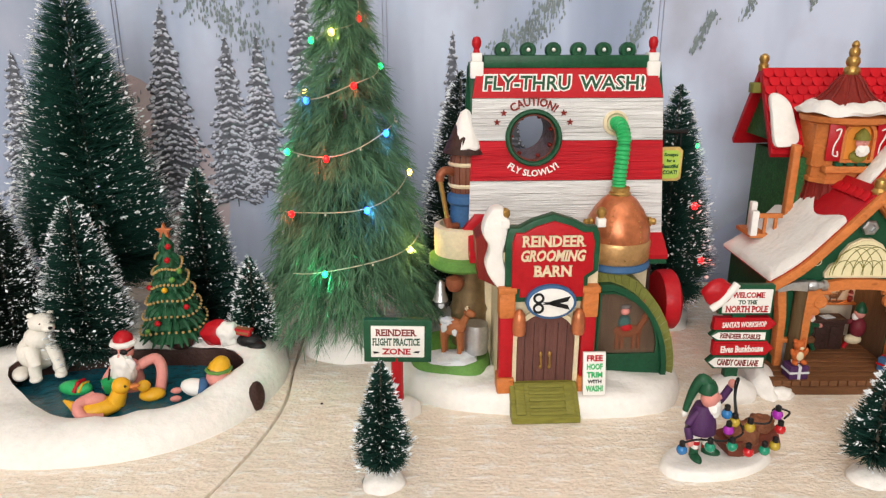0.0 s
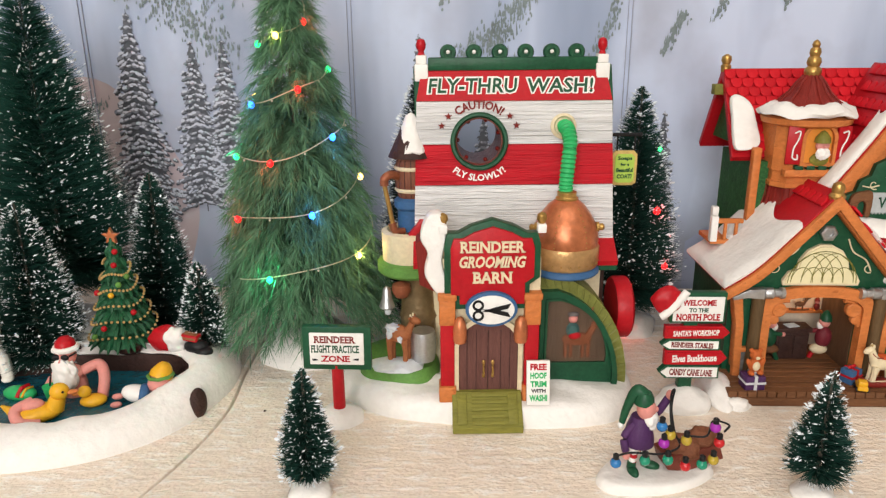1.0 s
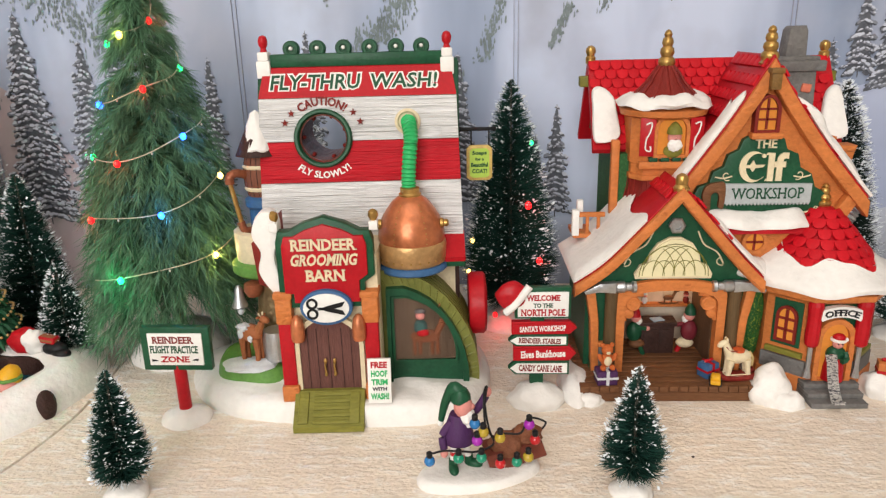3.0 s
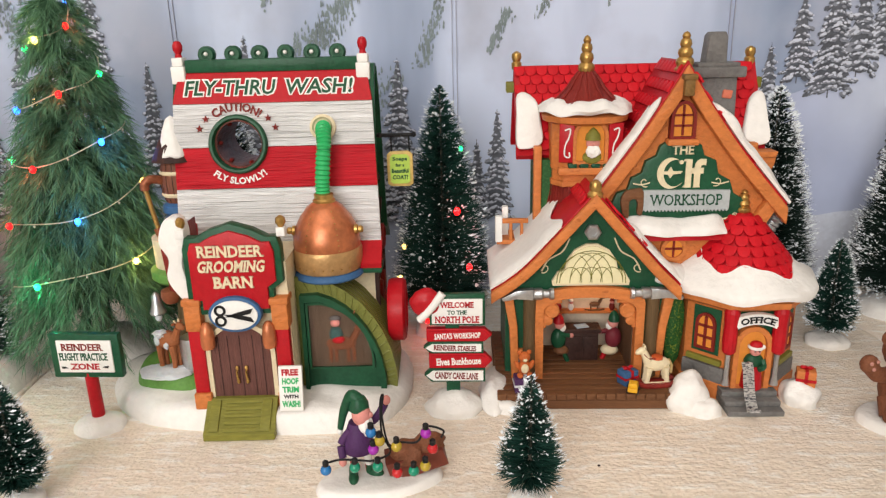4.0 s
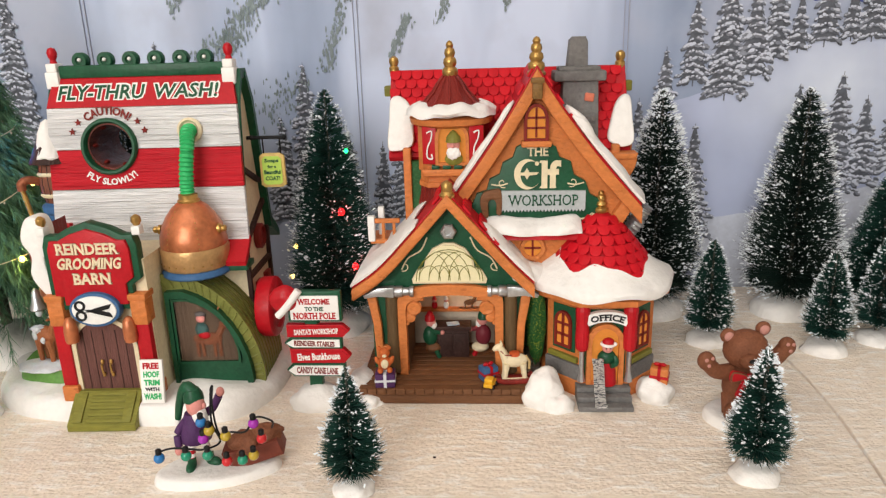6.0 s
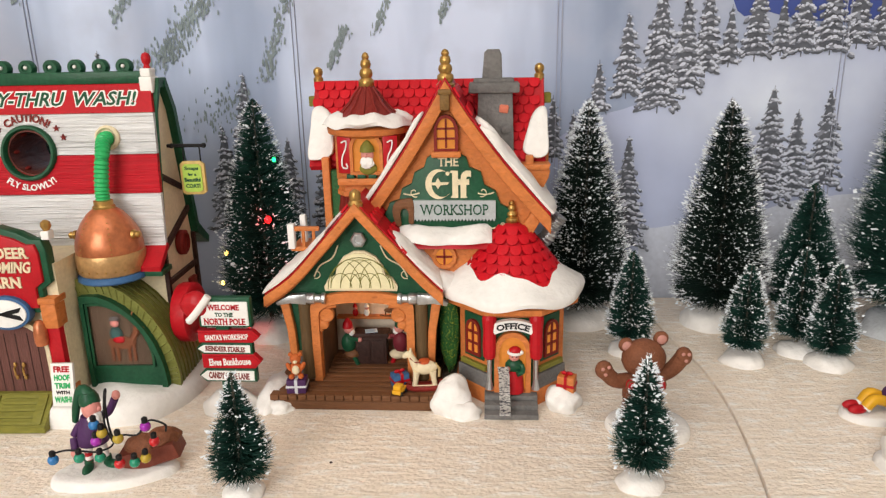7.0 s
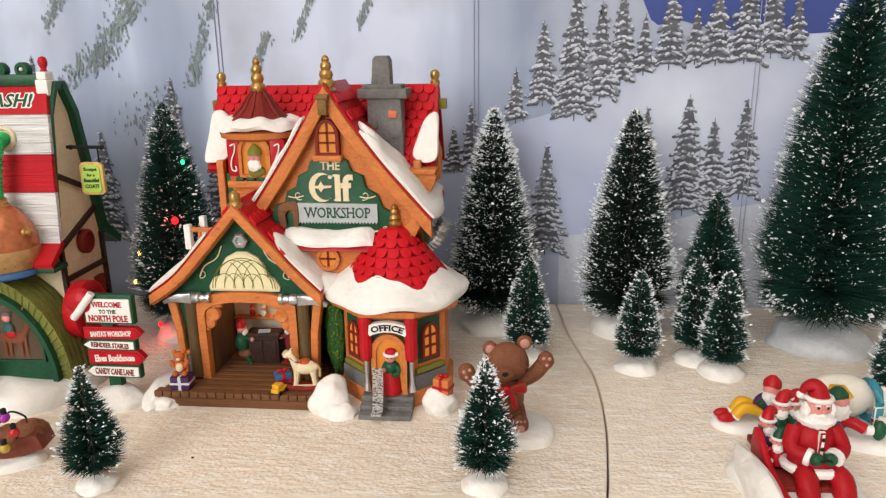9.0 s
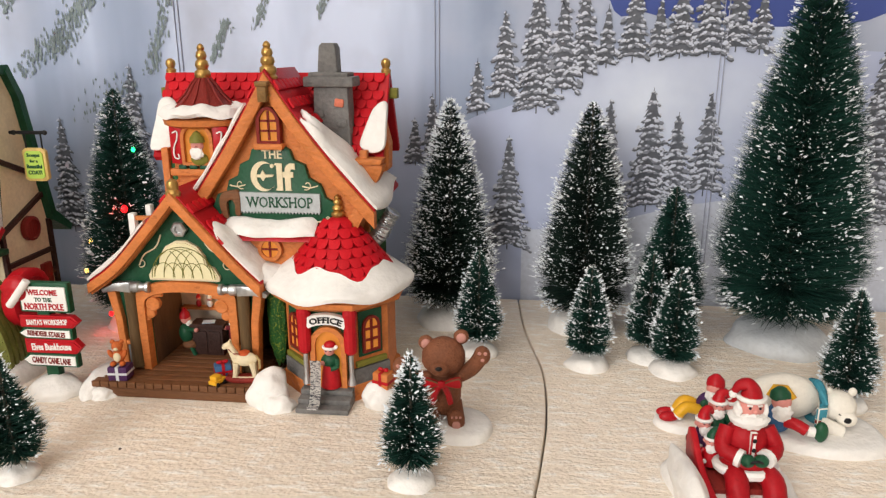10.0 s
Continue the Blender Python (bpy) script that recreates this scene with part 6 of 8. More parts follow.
roof_sheet(gr[9:], 2.0, 59, 88, RED, "roof", "red eave behind the gable")
slope_tiles(gl, GY - 3, 56, lambda x, y: False, True)
slope_tiles(gr, GY - 3, 56, lambda x, y: False, False)


def gsnow_l(u, v):
    x, z = on_line(gl, 0.02 + u * (0.62 + 0.06 * math.sin(v * 6)))
    return (x - 1.2, GY - 7 + v * 16, z + 1.8)


def gsnow_r(u, v):
    x, z = on_line(gr, 0.40 + 0.05 * math.sin(v * 5) + u * 0.60)
    return (x + 1.0, GY - 7 + v * (14 + 86 * max(0.0, u - 0.1)), z + 1.8)


snow_sheet(gsnow_l, 14, 8, 3.4, 4, "white snow along the gable edge", out=(-0.5, -0.5, 0.7))
snow_sheet(gsnow_r, 18, 10, 5.0, 5, "white snow along the gable edge", out=(0.75, -0.5, 0.7))


def finial(x, y, z0, z1, r, name="finial"):
    h = z1 - z0
    prof = [(r, 0), (r * 1.05, 0.06), (r * 0.78, 0.12), (r * 0.95, 0.2), (r * 0.9, 0.3), (r * 0.62, 0.36), (r * 0.8, 0.45), (r * 0.72, 0.55), (r * 0.5, 0.6), (r * 0.64, 0.68), (r * 0.55, 0.78), (r * 0.36, 0.82), (r * 0.46, 0.88), (r * 0.3, 0.96), (0.01, 1.0)]
    return part(name, lathe(bmesh.new(), [(a, z0 + b * h) for a, b in prof], (x, y, 0), 20), GOLD, P, "ringed gold finial")


finial(19, GY + 2, 191, 213, 5.4)
beam = part("beam_end", box(bmesh.new(), 16.2, 21.8, GY - 12.5, GY - 7, 178, 188, 0.7), OLIVEB, P, "carved brown beam end under the gable point")
part("beam_cap", box(bmesh.new(), 15.2, 22.8, GY - 13.2, GY - 6.6, 187, 190, 0.6), OLIVEB, beam)
win = L(arch(308.6, 319.4, 154.5, 165, 173, 10))
part("gable_window_frame", ring_prism(bmesh.new(), grow(win, 1.9), win, GY - 5.6, GY), DKRED, P, "dark red arched window frame", smooth=False)
wn_ = part("gable_window", prism(bmesh.new(), win, GY - 3.4, GY - 1), LITPANE, P, "amber lit arched window", smooth=False)
bm = bmesh.new()
box(bm, 18.4, 19.6, GY - 4.6, GY - 3, 155, 172.5)
box(bm, 13.6, 24.4, GY - 4.6, GY - 3, 160, 161.2)
box(bm, 13.6, 24.4, GY - 4.6, GY - 3, 166, 167.2)
part("glazing_bar", bm, DKRED, wn_, smooth=False)
part("window_sill", box(bmesh.new(), 10, 28, GY - 8, GY, 149.5, 153, 0.8), ORANGE, P, "orange sill")
sgn = [(-26, 104), (-25, 112), (-20, 114), (-17, 121), (-11, 123), (-9, 130), (-3, 133), (-1, 140), (5, 143), (7, 149), (12, 152), (26, 152), (31, 149), (33, 143), (40, 140), (42, 132), (49, 128), (52, 120), (59, 116), (62, 108), (60, 102), (-24, 102)]
part("sign_board", prism(bmesh.new(), sgn, GY - 4, GY + 1, bev=0.8), DKGREEN, P, "scalloped dark green sign board")
lettering("THE", 12.5, 5.4, CREAM, P, at(20, GY - 4, 146.5), depth=0.7, bold=0.02, serif=0.05, label="cream raised lettering")
arc_o = [(13.8 + 8.0 * math.cos(radians(a)), 132.8 + 9.3 * math.sin(radians(a))) for a in range(48, 313, 12)]
arc_i = [(16.2 + 6.6 * math.cos(radians(a)), 132.8 + 8.0 * math.sin(radians(a))) for a in range(48, 313, 12)]
part("lettering", strip(bmesh.new(), arc_o, arc_i, GY - 4.8, GY - 3.9), CREAM, P, "round cream capital of the lettering", smooth=False)
part("lettering", prism(bmesh.new(), [(7, 132.3), (12, 132.2), (13.6, 129.8), (15.2, 132.2), (19.6, 132.6), (20.6, 134), (15.2, 134), (13.6, 136.8), (12, 134), (7, 133.8)], GY - 5.0, GY - 4), CREAM, P, "cream cross-bar of the capital", smooth=False)
part("lettering", lathe(bmesh.new(), [(1.3, 0), (1.2, 1.0), (0.01, 1.1)], (19.6, GY - 4, 139.3), 12, m=at(0, 0, 0, 90)), CREAM, P, "cream curl of the capital")
lettering("lf", 11.6, 17.0, CREAM, P, at(28.2, GY - 4, 132.6), depth=0.8, bold=0.035, label="large cream raised lettering")
for x, z in ((23.4, 124.9), (29.4, 124.9), (23.0, 140.4)):
    part("serif", prism(bmesh.new(), [(x - 2.2, z - 0.7), (x + 2.2, z - 0.7), (x + 1.4, z + 0.7), (x - 1.4, z + 0.7)], GY - 4.5, GY - 4), CREAM, P, smooth=False)
part("saw_blade", prism(bmesh.new(), [(-2, 123)] + [(49, 122.5), (49, 111.5)] + [q for k in range(24) for q in ((48 - k * 2.08, 109.6), (47 - k * 2.08, 111.2))] + [(-2, 109.6)], GY - 6, GY - 4, bev=0), SAW, P, "pale grey saw blade", smooth=False)
lettering("WORKSHOP", 42, 6.8, DKGREEN, P, at(23.5, GY - 6, 117), depth=0.5, serif=0.05, bold=0.0, label="dark green raised lettering")
hnd = smooth2([(-2, 109), (-2, 123), (-7, 124), (-13, 122), (-15, 116), (-13, 108), (-10, 107), (-10, 116), (-7, 118), (-5, 115), (-5, 109)], 4)
part("saw_handle", prism(bmesh.new(), hnd, GY - 7, GY - 4, bev=0.4), BROWN, P, "brown saw handle")
for s, x in ((-1, -3), (1, 43)):
    scroll(x - s * 2, 130 - 2.0, -s, GY - 4.6, 0.8)
    part("scroll", tube(bmesh.new(), curve_pts([(x - 5, GY - 4.6, 127), (x, GY - 4.6, 126.2), (x + 5, GY - 4.6, 127.4)], 5), 0.45, 5), CREAM, P)
part("scroll", tube(bmesh.new(), curve_pts([(26, GY - 4.6, 105), (36, GY - 4.6, 106.6), (46, GY - 4.6, 104.6), (54, GY - 4.6, 107)], 6), 0.5, 5), CREAM, P, "long thin painted scroll")
scroll(54, 107, 1, GY - 4.6, 0.7)

# turret bay
TX, TY = -33, 32
bm = bmesh.new()
bay = [(-21, 14), (-21, -8), (-15, -17), (15, -17), (21, -8), (21, 14)]
prism(bm, [(TX + x, TY + y) for x, y in bay], 133, 166, "xy")
prism(bm, [(TX + x * 0.95, TY + y * 0.95) for x, y in bay], 125, 133, "xy", bev=0.8)
prism(bm, [(TX + x * 1.0, TY + y * 1.0) for x, y in bay], 122.5, 126, "xy", bev=0.6)
part("turret", bm, ORANGE, P, "orange panelled turret bay", smooth=False)
part("turret_foot", lathe(bmesh.new(), [(31, 84), (26, 94), (22.5, 106), (20.5, 116), (20, 123)], (TX, TY + 1, 0), 24), DKRED, P, "dark red flared foot")
for k in range(14):
    a = radians(180 + 180 * (k + 0.5) / 14)
    part("foot_rib", tube(bmesh.new(), [(TX + r * math.cos(a), TY + 1 + r * math.sin(a), z) for r, z in ((31, 84), (26.2, 94), (22.8, 106), (20.8, 116), (20.2, 122.6))], 0.9, 5), DKRED, P)
wo = L(arch(254.5, 271.5, 139, 154, 162, 10))
part("turret_frame", ring_prism(bmesh.new(), grow(wo, 2.0), wo, TY - 20.5, TY - 16), ORANGE, P, "orange window frame", smooth=False)
part("turret_pane", prism(bmesh.new(), wo, TY - 17.6, TY - 16.4), LITPANE, P, "amber lit window", smooth=False)
for s in (-1, 1):
    x = TX + 1.5 + s * 14.5
    sh = part("shutter", box(bmesh.new(), x - 4.6, x + 4.6, TY - 19, TY - 17, 138, 161.5, 0.5, rot=(0, 0, s * 14)), RED, P, "red shutter with a white scroll")
    pts = curve_pts([(x - 1.6, TY - 20, 157.5), (x + 1.6, TY - 20, 158.5), (x + 1, TY - 20, 153.5), (x - 1.2, TY - 20, 148.5), (x - 1.4, TY - 20, 142.5), (x + 1.6, TY - 20, 141.5), (x + 1.2, TY - 20, 144.5)], 4)
    part("scroll", tube(bmesh.new(), pts, 0.5, 5), WHITE, sh)
part("turret_sill", box(bmesh.new(), TX - 18, TX + 21, TY - 21, TY - 15, 130.5, 135, 0.8), ORANGE, P, "orange sill with green blocks")
bm = bmesh.new()
for x in (-12, -5, 2, 9):
    box(bm, TX + x, TX + x + 5, TY - 21, TY - 16, 135, 137.4, 0.3)
part("green_block", bm, DKGREEN, P, "little green blocks under the window")


def window_elf(bm):
    ball(bm, (0, 0.6, -0.6), (4.6, 2, 3.4), 0)
    ball(bm, (0, -1, 6.5), (3.3, 2.4, 3.4), 1)
    lump(bm, (0, -2.4, 2.8), (3.4, 1.6, 3.2), 6, 0.2, 2.4, 2)
    ball(bm, (0, -3.6, 6.4), 0.8, 1, u=8, v=6)
    lathe(bm, [(3.8, 8), (3.4, 10.5), (1.5, 13), (0.01, 14)], (0, -0.6, 0), 12, 0)


figurine("elf_figurine", 264.0, 430 + TY - 20.5, 142.0, 0, window_elf, [OLIVE, SKIN, SNOW], "painted elf with a white beard at the turret window", size=1.25)
part("turret_roof", lathe(bmesh.new(), [(24, 171), (17, 175), (11.5, 180.5), (8, 186), (4.5, 190.5), (3.5, 192)], (TX, TY, 0), 24), DKRED, P, "dark red flared turret roof")
for k in range(12):
    a = radians(360 * k / 12)
    bm = tube(bmesh.new(), [(TX + r * math.cos(a), TY + r * math.sin(a), z) for r, z in ((22, 172.3), (17.2, 175.2), (11.8, 180.7), (8.3, 186.2), (4.6, 190.6))], 0.8, 5)
    part("roof_rib", bm, DKRED, P)
bm = bmesh.new()
lathe(bm, [(25.5, 167.0), (28.4, 167.2), (28.6, 169.4), (25.0, 172.6), (20.0, 174.6), (17, 174)], (TX, TY, 0), 56, wob=0.03)
for v in bm.verts:
    a = math.atan2(v.co.y - TY, v.co.x - TX)
    v.co.z += (0.8 * math.sin(4 * a + 0.7) + 0.7 * math.sin(9 * a))
part("turret_snow", bm, SNOW, P, "white snow collar")
part("turret_cornice", lathe(bmesh.new(), [(21, 160), (26, 162), (26.8, 165.5), (20, 167)], (TX, TY, 0), 24), ORANGE, P, "orange cornice")
finial(TX, TY, 187, 212, 5.4)

# middle lean-to with the round window
part("middle_wall", box(bmesh.new(), -14, 62, -2, 30, 60, 97), ORANGE, P, "orange middle wall", smooth=False)
bm = bmesh.new()
rw = [(17 + 5.4 * math.cos(2 * math.pi * k / 24), 88 + 5.4 * math.sin(2 * math.pi * k / 24)) for k in range(24)]
part("round_window_frame", ring_prism(bmesh.new(), grow(rw, 2.2), rw, -5.5, -1.5), ORANGE, P, "orange round window frame")
rp = part("round_window", prism(bmesh.new(), rw, -4, -1.8), LITPANE, P, "amber lit round window", smooth=False)
box(bm, 16.4, 17.6, -5, -3.6, 83, 93)
box(bm, 12, 22, -5, -3.6, 87.4, 88.6)
part("glazing_bar", bm, DKRED, rp, smooth=False)
part("middle_roof", prism(bmesh.new(), [(-8, 94), (-7, 97), (12, 108), (14, 105)], -20, 62, "yz", bev=0.5), RED, P, "red lean-to roof")


def mid_snow(u, v):
    return (-13 + u * 60, -9.5 + v * 13 + 2.0 * math.sin(u * 14), 97.5 + v * 8 + 0.8 * math.sin(u * 9))


snow_sheet(mid_snow, 24, 8, 3.0, 7, "white snow on the lean-to")

# office turret
OX, OY = 59, 4
bm = bmesh.new()
lathe(bm, [(38, 0), (38, 10), (35.5, 12), (35, 24), (35, 60), (40, 64), (40, 66)], (OX, OY, 0), 8, a0=22.5)
part("office_wall", bm, ORANGE, P, "orange eight-sided office wall", smooth=False)


def office_face(deg):
    """Frame of one office wall face: x along the face, y outwards to the viewer."""
    a = radians(deg)
    r = 35 * math.cos(radians(22.5))
    return Matrix.Translation((OX + r * math.cos(a), OY + r * math.sin(a), 0)) @ Euler((0, 0, a + math.pi / 2)).to_matrix().to_4x4()


def face_part(name, bm, mat, m, label=""):
    return part(name, bm, mat, P, label, smooth=False, m=Matrix.Translation(m.translation * MM) @ m.to_3x3().to_4x4())


for deg in (225, 315):
    m = office_face(deg)
    face_part("office_panel", box(bmesh.new(), -8.4, 8.4, -0.8, 0.6, 27, 56), DKGREEN, m, "dark green wall panel")
    w = arch(-4.6, 4.6, 31, 45, 51, 10)
    face_part("office_window_frame", ring_prism(bmesh.new(), grow(w, 1.7), w, -2.4, 0.4), DKRED, m, "dark red arched frame")
    face_part("office_window", prism(bmesh.new(), w, -1.6, -0.9), LITPANE, m, "amber lit office window")
    bm = bmesh.new()
    box(bm, -0.9, 0.9, -2.2, -1.4, 31, 50.5)
    box(bm, -4.6, 4.6, -2.2, -1.4, 36.6, 38.2)
    box(bm, -4.6, 4.6, -2.2, -1.4, 43.6, 45.2)
    face_part("glazing_bar", bm, DKRED, m)
    face_part("stone_base", box(bmesh.new(), -13.4, 13.4, -2.4, 1, 4, 20, 0.8), GREY, m, "grey stone base")
    face_part("office_sill", box(bmesh.new(), -11, 11, -2.6, 1, 21, 24.5, 0.6), OLIVE, m)
m = office_face(270)
face_part("office_panel", box(bmesh.new(), -12.5, 12.5, -0.8, 0.6, 10, 60), DKGREEN, m, "dark green wall panel")
d = arch(-8, 8, 10, 36, 46, 12)
face_part("office_door_frame", ring_prism(bmesh.new(), grow(d, 3.0), d, -4.5, 0.4), ORANGE, m, "orange arched door frame")
face_part("office_doorway", prism(bmesh.new(), d, -1.6, -0.9), LITPANE, m, "amber lit doorway")
zc = 54.4 - 26
plate = [((26 + 3.4) * math.sin(radians(t)), zc + (26 + 3.4) * math.cos(radians(t))) for t in range(-28, 29, 7)] + [((26 - 3.0) * math.sin(radians(t)), zc + (26 - 3.0) * math.cos(radians(t))) for t in range(28, -29, -7)]
face_part("office_plate", prism(bmesh.new(), plate, -6.8, -3), WHITE, m, "white curved name plate")
ob = part("lettering", letters("OFFICE", 20, 4.0, 0.4, 0, 26.0, 0.03, 0.06), BLACK, P, "black curved lettering", smooth=False)
q = m @ Matrix.Translation((0, -6.8, 54.4))
ob.matrix_basis = Matrix.Translation(q.translation * MM) @ q.to_3x3().to_4x4()
for s in (-1, 1):
    bm = lathe(bmesh.new(), [(2.4, 32), (3.8, 33.5), (4.2, 40), (3.8, 50), (4.4, 58), (3.4, 62)], (s * 14.0, -4, 0), 12)
    scr = face_part("screwdriver", bm, RED, m, "red screwdriver-handle column")
    bm = tube(bmesh.new(), [(s * 14.0, -4, 33), (s * 14.0, -4, 18), (s * 14.0, -4, 12)], 1.6, 8, radii=[1.5, 1.5, 2.6])
    b2 = part("blade", bm, SILVER, scr, "metal screwdriver blade")
bm = bmesh.new()
for k in range(3):
    box(bm, OX - 17, OX + 15, -49 + k * 6, -28, k * 3.2, 3.2 + k * 3.2, 0.5)
part("steps", bm, GREY, P, "grey stone steps")
# office roof
bm = bmesh.new()
n_ = 72
rings = [[] for _ in range(7)]
for k in range(n_):
    a = 2 * math.pi * k / n_
    top = 28.6 + 3.0 * math.cos(a + 0.9) + 2.6 * math.sin(5 * a + 0.4) + 0.9 * math.sin(11 * a)
    rim = 1 + 0.02 * math.sin(4 * a) + 0.012 * math.sin(9 * a + 1)
    low = 1.3 * math.sin(5 * a + 2) + 0.9 * math.sin(8 * a)
    slope = lambda r: 86 - 1.1 * (r - 24)
    for ring, (r, z) in zip(rings, ((42 * rim, 66 + low), (45.6 * rim, 65.6 + low), (46.2 * rim, 68 + low), ((44.2 + top * 0.02) * rim, 71 + 0.5 * low), (top + 3.2, slope(top + 3.2) + 2.4), (top + 0.8, slope(top) + 1.9), (top - 0.8, slope(top) - 0.8))):
        ring.append(bm.verts.new(Vector((OX + r * math.cos(a), OY + r * math.sin(a), z))))
for lo, hi in zip(rings, rings[1:]):
    for k in range(n_):
        bm.faces.new((lo[k], lo[(k + 1) % n_], hi[(k + 1) % n_], hi[k]))
part("office_snow", bm, SNOW, P, "thick white snow skirt on the office roof")
bm = bmesh.new()
lump(bm, (13, -6, 73), (13, 14, 7), 21, 0.2, 1.4)
part("valley_snow", bm, SNOW, P, "snow drift joining the two roofs")
part("office_cornice", lathe(bmesh.new(), [(38, 58), (43.5, 61), (44, 64.5), (36, 66)], (OX, OY, 0), 8, a0=22.5), ORANGE, P, "orange cornice", smooth=False)
bm = bmesh.new()
lathe(bm, [(41, 67.5), (31, 78), (24, 86), (15, 97), (6, 107), (4, 108)], (OX, OY, 0), 28)
part("office_roof", bm, RED, P, "red cone roof")
for r, z, n in ((36.4, 73.2, 33), (32.6, 77.4, 30), (28.4, 82.0, 26), (24.6, 87, 23), (20.6, 92, 19), (16.4, 97.2, 15), (11.8, 102.5, 12), (7.6, 107.0, 8)):
    for k in range(n):
        a = 2 * math.pi * (k + (0.5 if n % 2 else 0)) / n
        if math.sin(a) > 0.5:
            continue
        drop = 0.5 + 0.5 * math.sin(a * 3 + 1.0)
        if r > 40 and drop < 0.45:
            continue
        m2 = Matrix.Translation((OX + r * math.cos(a), OY + r * math.sin(a), z)) @ Euler((0, 0, a + math.pi / 2)).to_matrix().to_4x4() @ Euler((radians(-42), 0, 0)).to_matrix().to_4x4()
        tile(P, m2)
finial(OX, OY, 106, 122, 4.6)
# flexible pipe at the side
pts = curve_pts([(71, 26, 80), (77, 24, 88), (83, 22, 94), (87, 22, 102), (91, 22, 108)], 12)
bm = tube(bmesh.new(), pts, 4, 14, radii=[4.9 + 0.6 * math.sin(i * 1.9) for i in range(len(pts))])
part("flue_pipe", bm, SILVER, P, "ribbed silver flue pipe")
# side balcony
bm = bmesh.new()
box(bm, -88, -66, 22, 46, 84, 87, 0.5)
for x in (-86, -79, -72):
    box(bm, x - 1, x + 1, 22, 24, 87, 99, 0.3)
box(bm, -88, -68, 21.5, 24.5, 98, 101, 0.5)
part("balcony", bm, ORANGE, P, "orange side balcony")
bm = bmesh.new()
box(bm, -89, -84.5, 20, 25, 86, 103, 0.6)
box(bm, -84, -80, 34, 39, 86, 106, 0.6)
part("balcony_post", bm, WHITE, P, "snowy white balcony posts")


# ---- toys on the porch ----
def toy_bear(bm):
    ball(bm, (0, 0, 6), (4, 3.4, 5), 0)
    ball(bm, (0, -0.4, 13), (3.7, 3.2, 3.5), 0)
    for s in (-1, 1):
        ball(bm, (s * 3, 0, 16), 1.5, 0)
        ball(bm, (s * 4.4, -1.2, 8), (1.6, 1.6, 3.2), 0, rot=(0, s * 25, 0))
        ball(bm, (s * 3, -2.6, 1.6), (1.9, 2.6, 1.7), 0)
    ball(bm, (0, -2.6, 6), (2.5, 1.4, 3.2), 1)
    ball(bm, (0, -3.0, 12), (1.5, 1.2, 1.2), 1)


def gift(name, x, y, z, sx, sz, mat, ribbon, yaw, label):
    g = holder(name, x, y, z, yaw, label, "gift")
    part("box", box(bmesh.new(), -sx, sx, -sx * 0.8, sx * 0.8, 0, sz, 0.6), mat, g)
    bm = bmesh.new()
    box(bm, -0.9, 0.9, -sx * 0.8 - 0.3, sx * 0.8 + 0.3, -0.0, sz + 0.3)
    box(bm, -sx - 0.3, sx + 0.3, -sx * 0.8 - 0.3, sx * 0.8 + 0.3, sz * 0.45, sz * 0.6)
    for s in (-1, 1):
        ball(bm, (s * 1.8, 0, sz + 1.2), (1.9, 1.0, 1.2), 0, u=8, v=6)
    part("ribbon", bm, ribbon, g, smooth=False)
    return g


gift("gift_box", 221, 396, 10, 6, 9, PURPLE, SNOWB, 4, "purple gift box with a pale ribbon on the porch")
figurine("toy_bear", 221, 396, 19.3, 8, toy_bear, [material("toy_orange", (0.50, 0.12, 0.03), rough=0.6, vary=0.2, size=0.003, bump=0.5), CREAM], "orange toy bear sitting on a gift box", "toy", 0.95)
gift("gift_box", 387, 399, 9, 5.2, 12, ORANGE, RED, -20, "orange gift box with a red ribbon in the snow")
gift("gift_box", 284, 404, 10, 5, 9, BLUE, RED, 30, "blue gift box with a red ribbon on the porch")


def horse(bm):
    ball(bm, (0, 0, 14.6), (8.2, 3.6, 4.8), 0)
    for x, y in ((-5, -1.8), (-5, 1.8), (5, -1.8), (5, 1.8)):
        tube(bm, [(x, y, 13), (x * 1.12, y, 8), (x * 1.25, y, 3.2)], 1.2, 8, 0, radii=[2.4, 1.7, 1.6])
    tube(bm, [(-5.5, 0, 16), (-8.8, 0, 23.5)], 2.2, 9, 0, radii=[3, 2.0])
    ball(bm, (-10.4, 0, 23.6), (3.8, 1.9, 2.0), 0, rot=(0, -30, 0))
    tube(bm, [(-6, 0, 19), (-8, 0, 24), (-8.6, 0, 27)], 1.0, 6, 3)
    for s in (-1, 1):
        ball(bm, (-8.4, s * 1.2, 26.2), (0.8, 0.6, 1.4), 0, u=8, v=6)
        tube(bm, curve_pts([(-12, s * 3, 3.2), (-7, s * 3, 1.2), (0, s * 3, 0.8), (7, s * 3, 1.2), (12, s * 3, 3.6)], 4), 1.7, 8, 1)
    box(bm, -8, 8, -3, 3, 2.0, 3.6, 0.5, idx=1)
    lathe(bm, [(3.5, 0), (3.4, 1.5), (1.5, 2.2)], (0, 0, 18), 12, 2)
    tube(bm, [(-9, -1.9, 22), (-6, -2.2, 19), (-2, -2.6, 19)], 0.4, 5, 1)
    tube(bm, [(7, 0, 17), (9.4, 0, 13), (9, 0, 8)], 0.9, 6, 3)


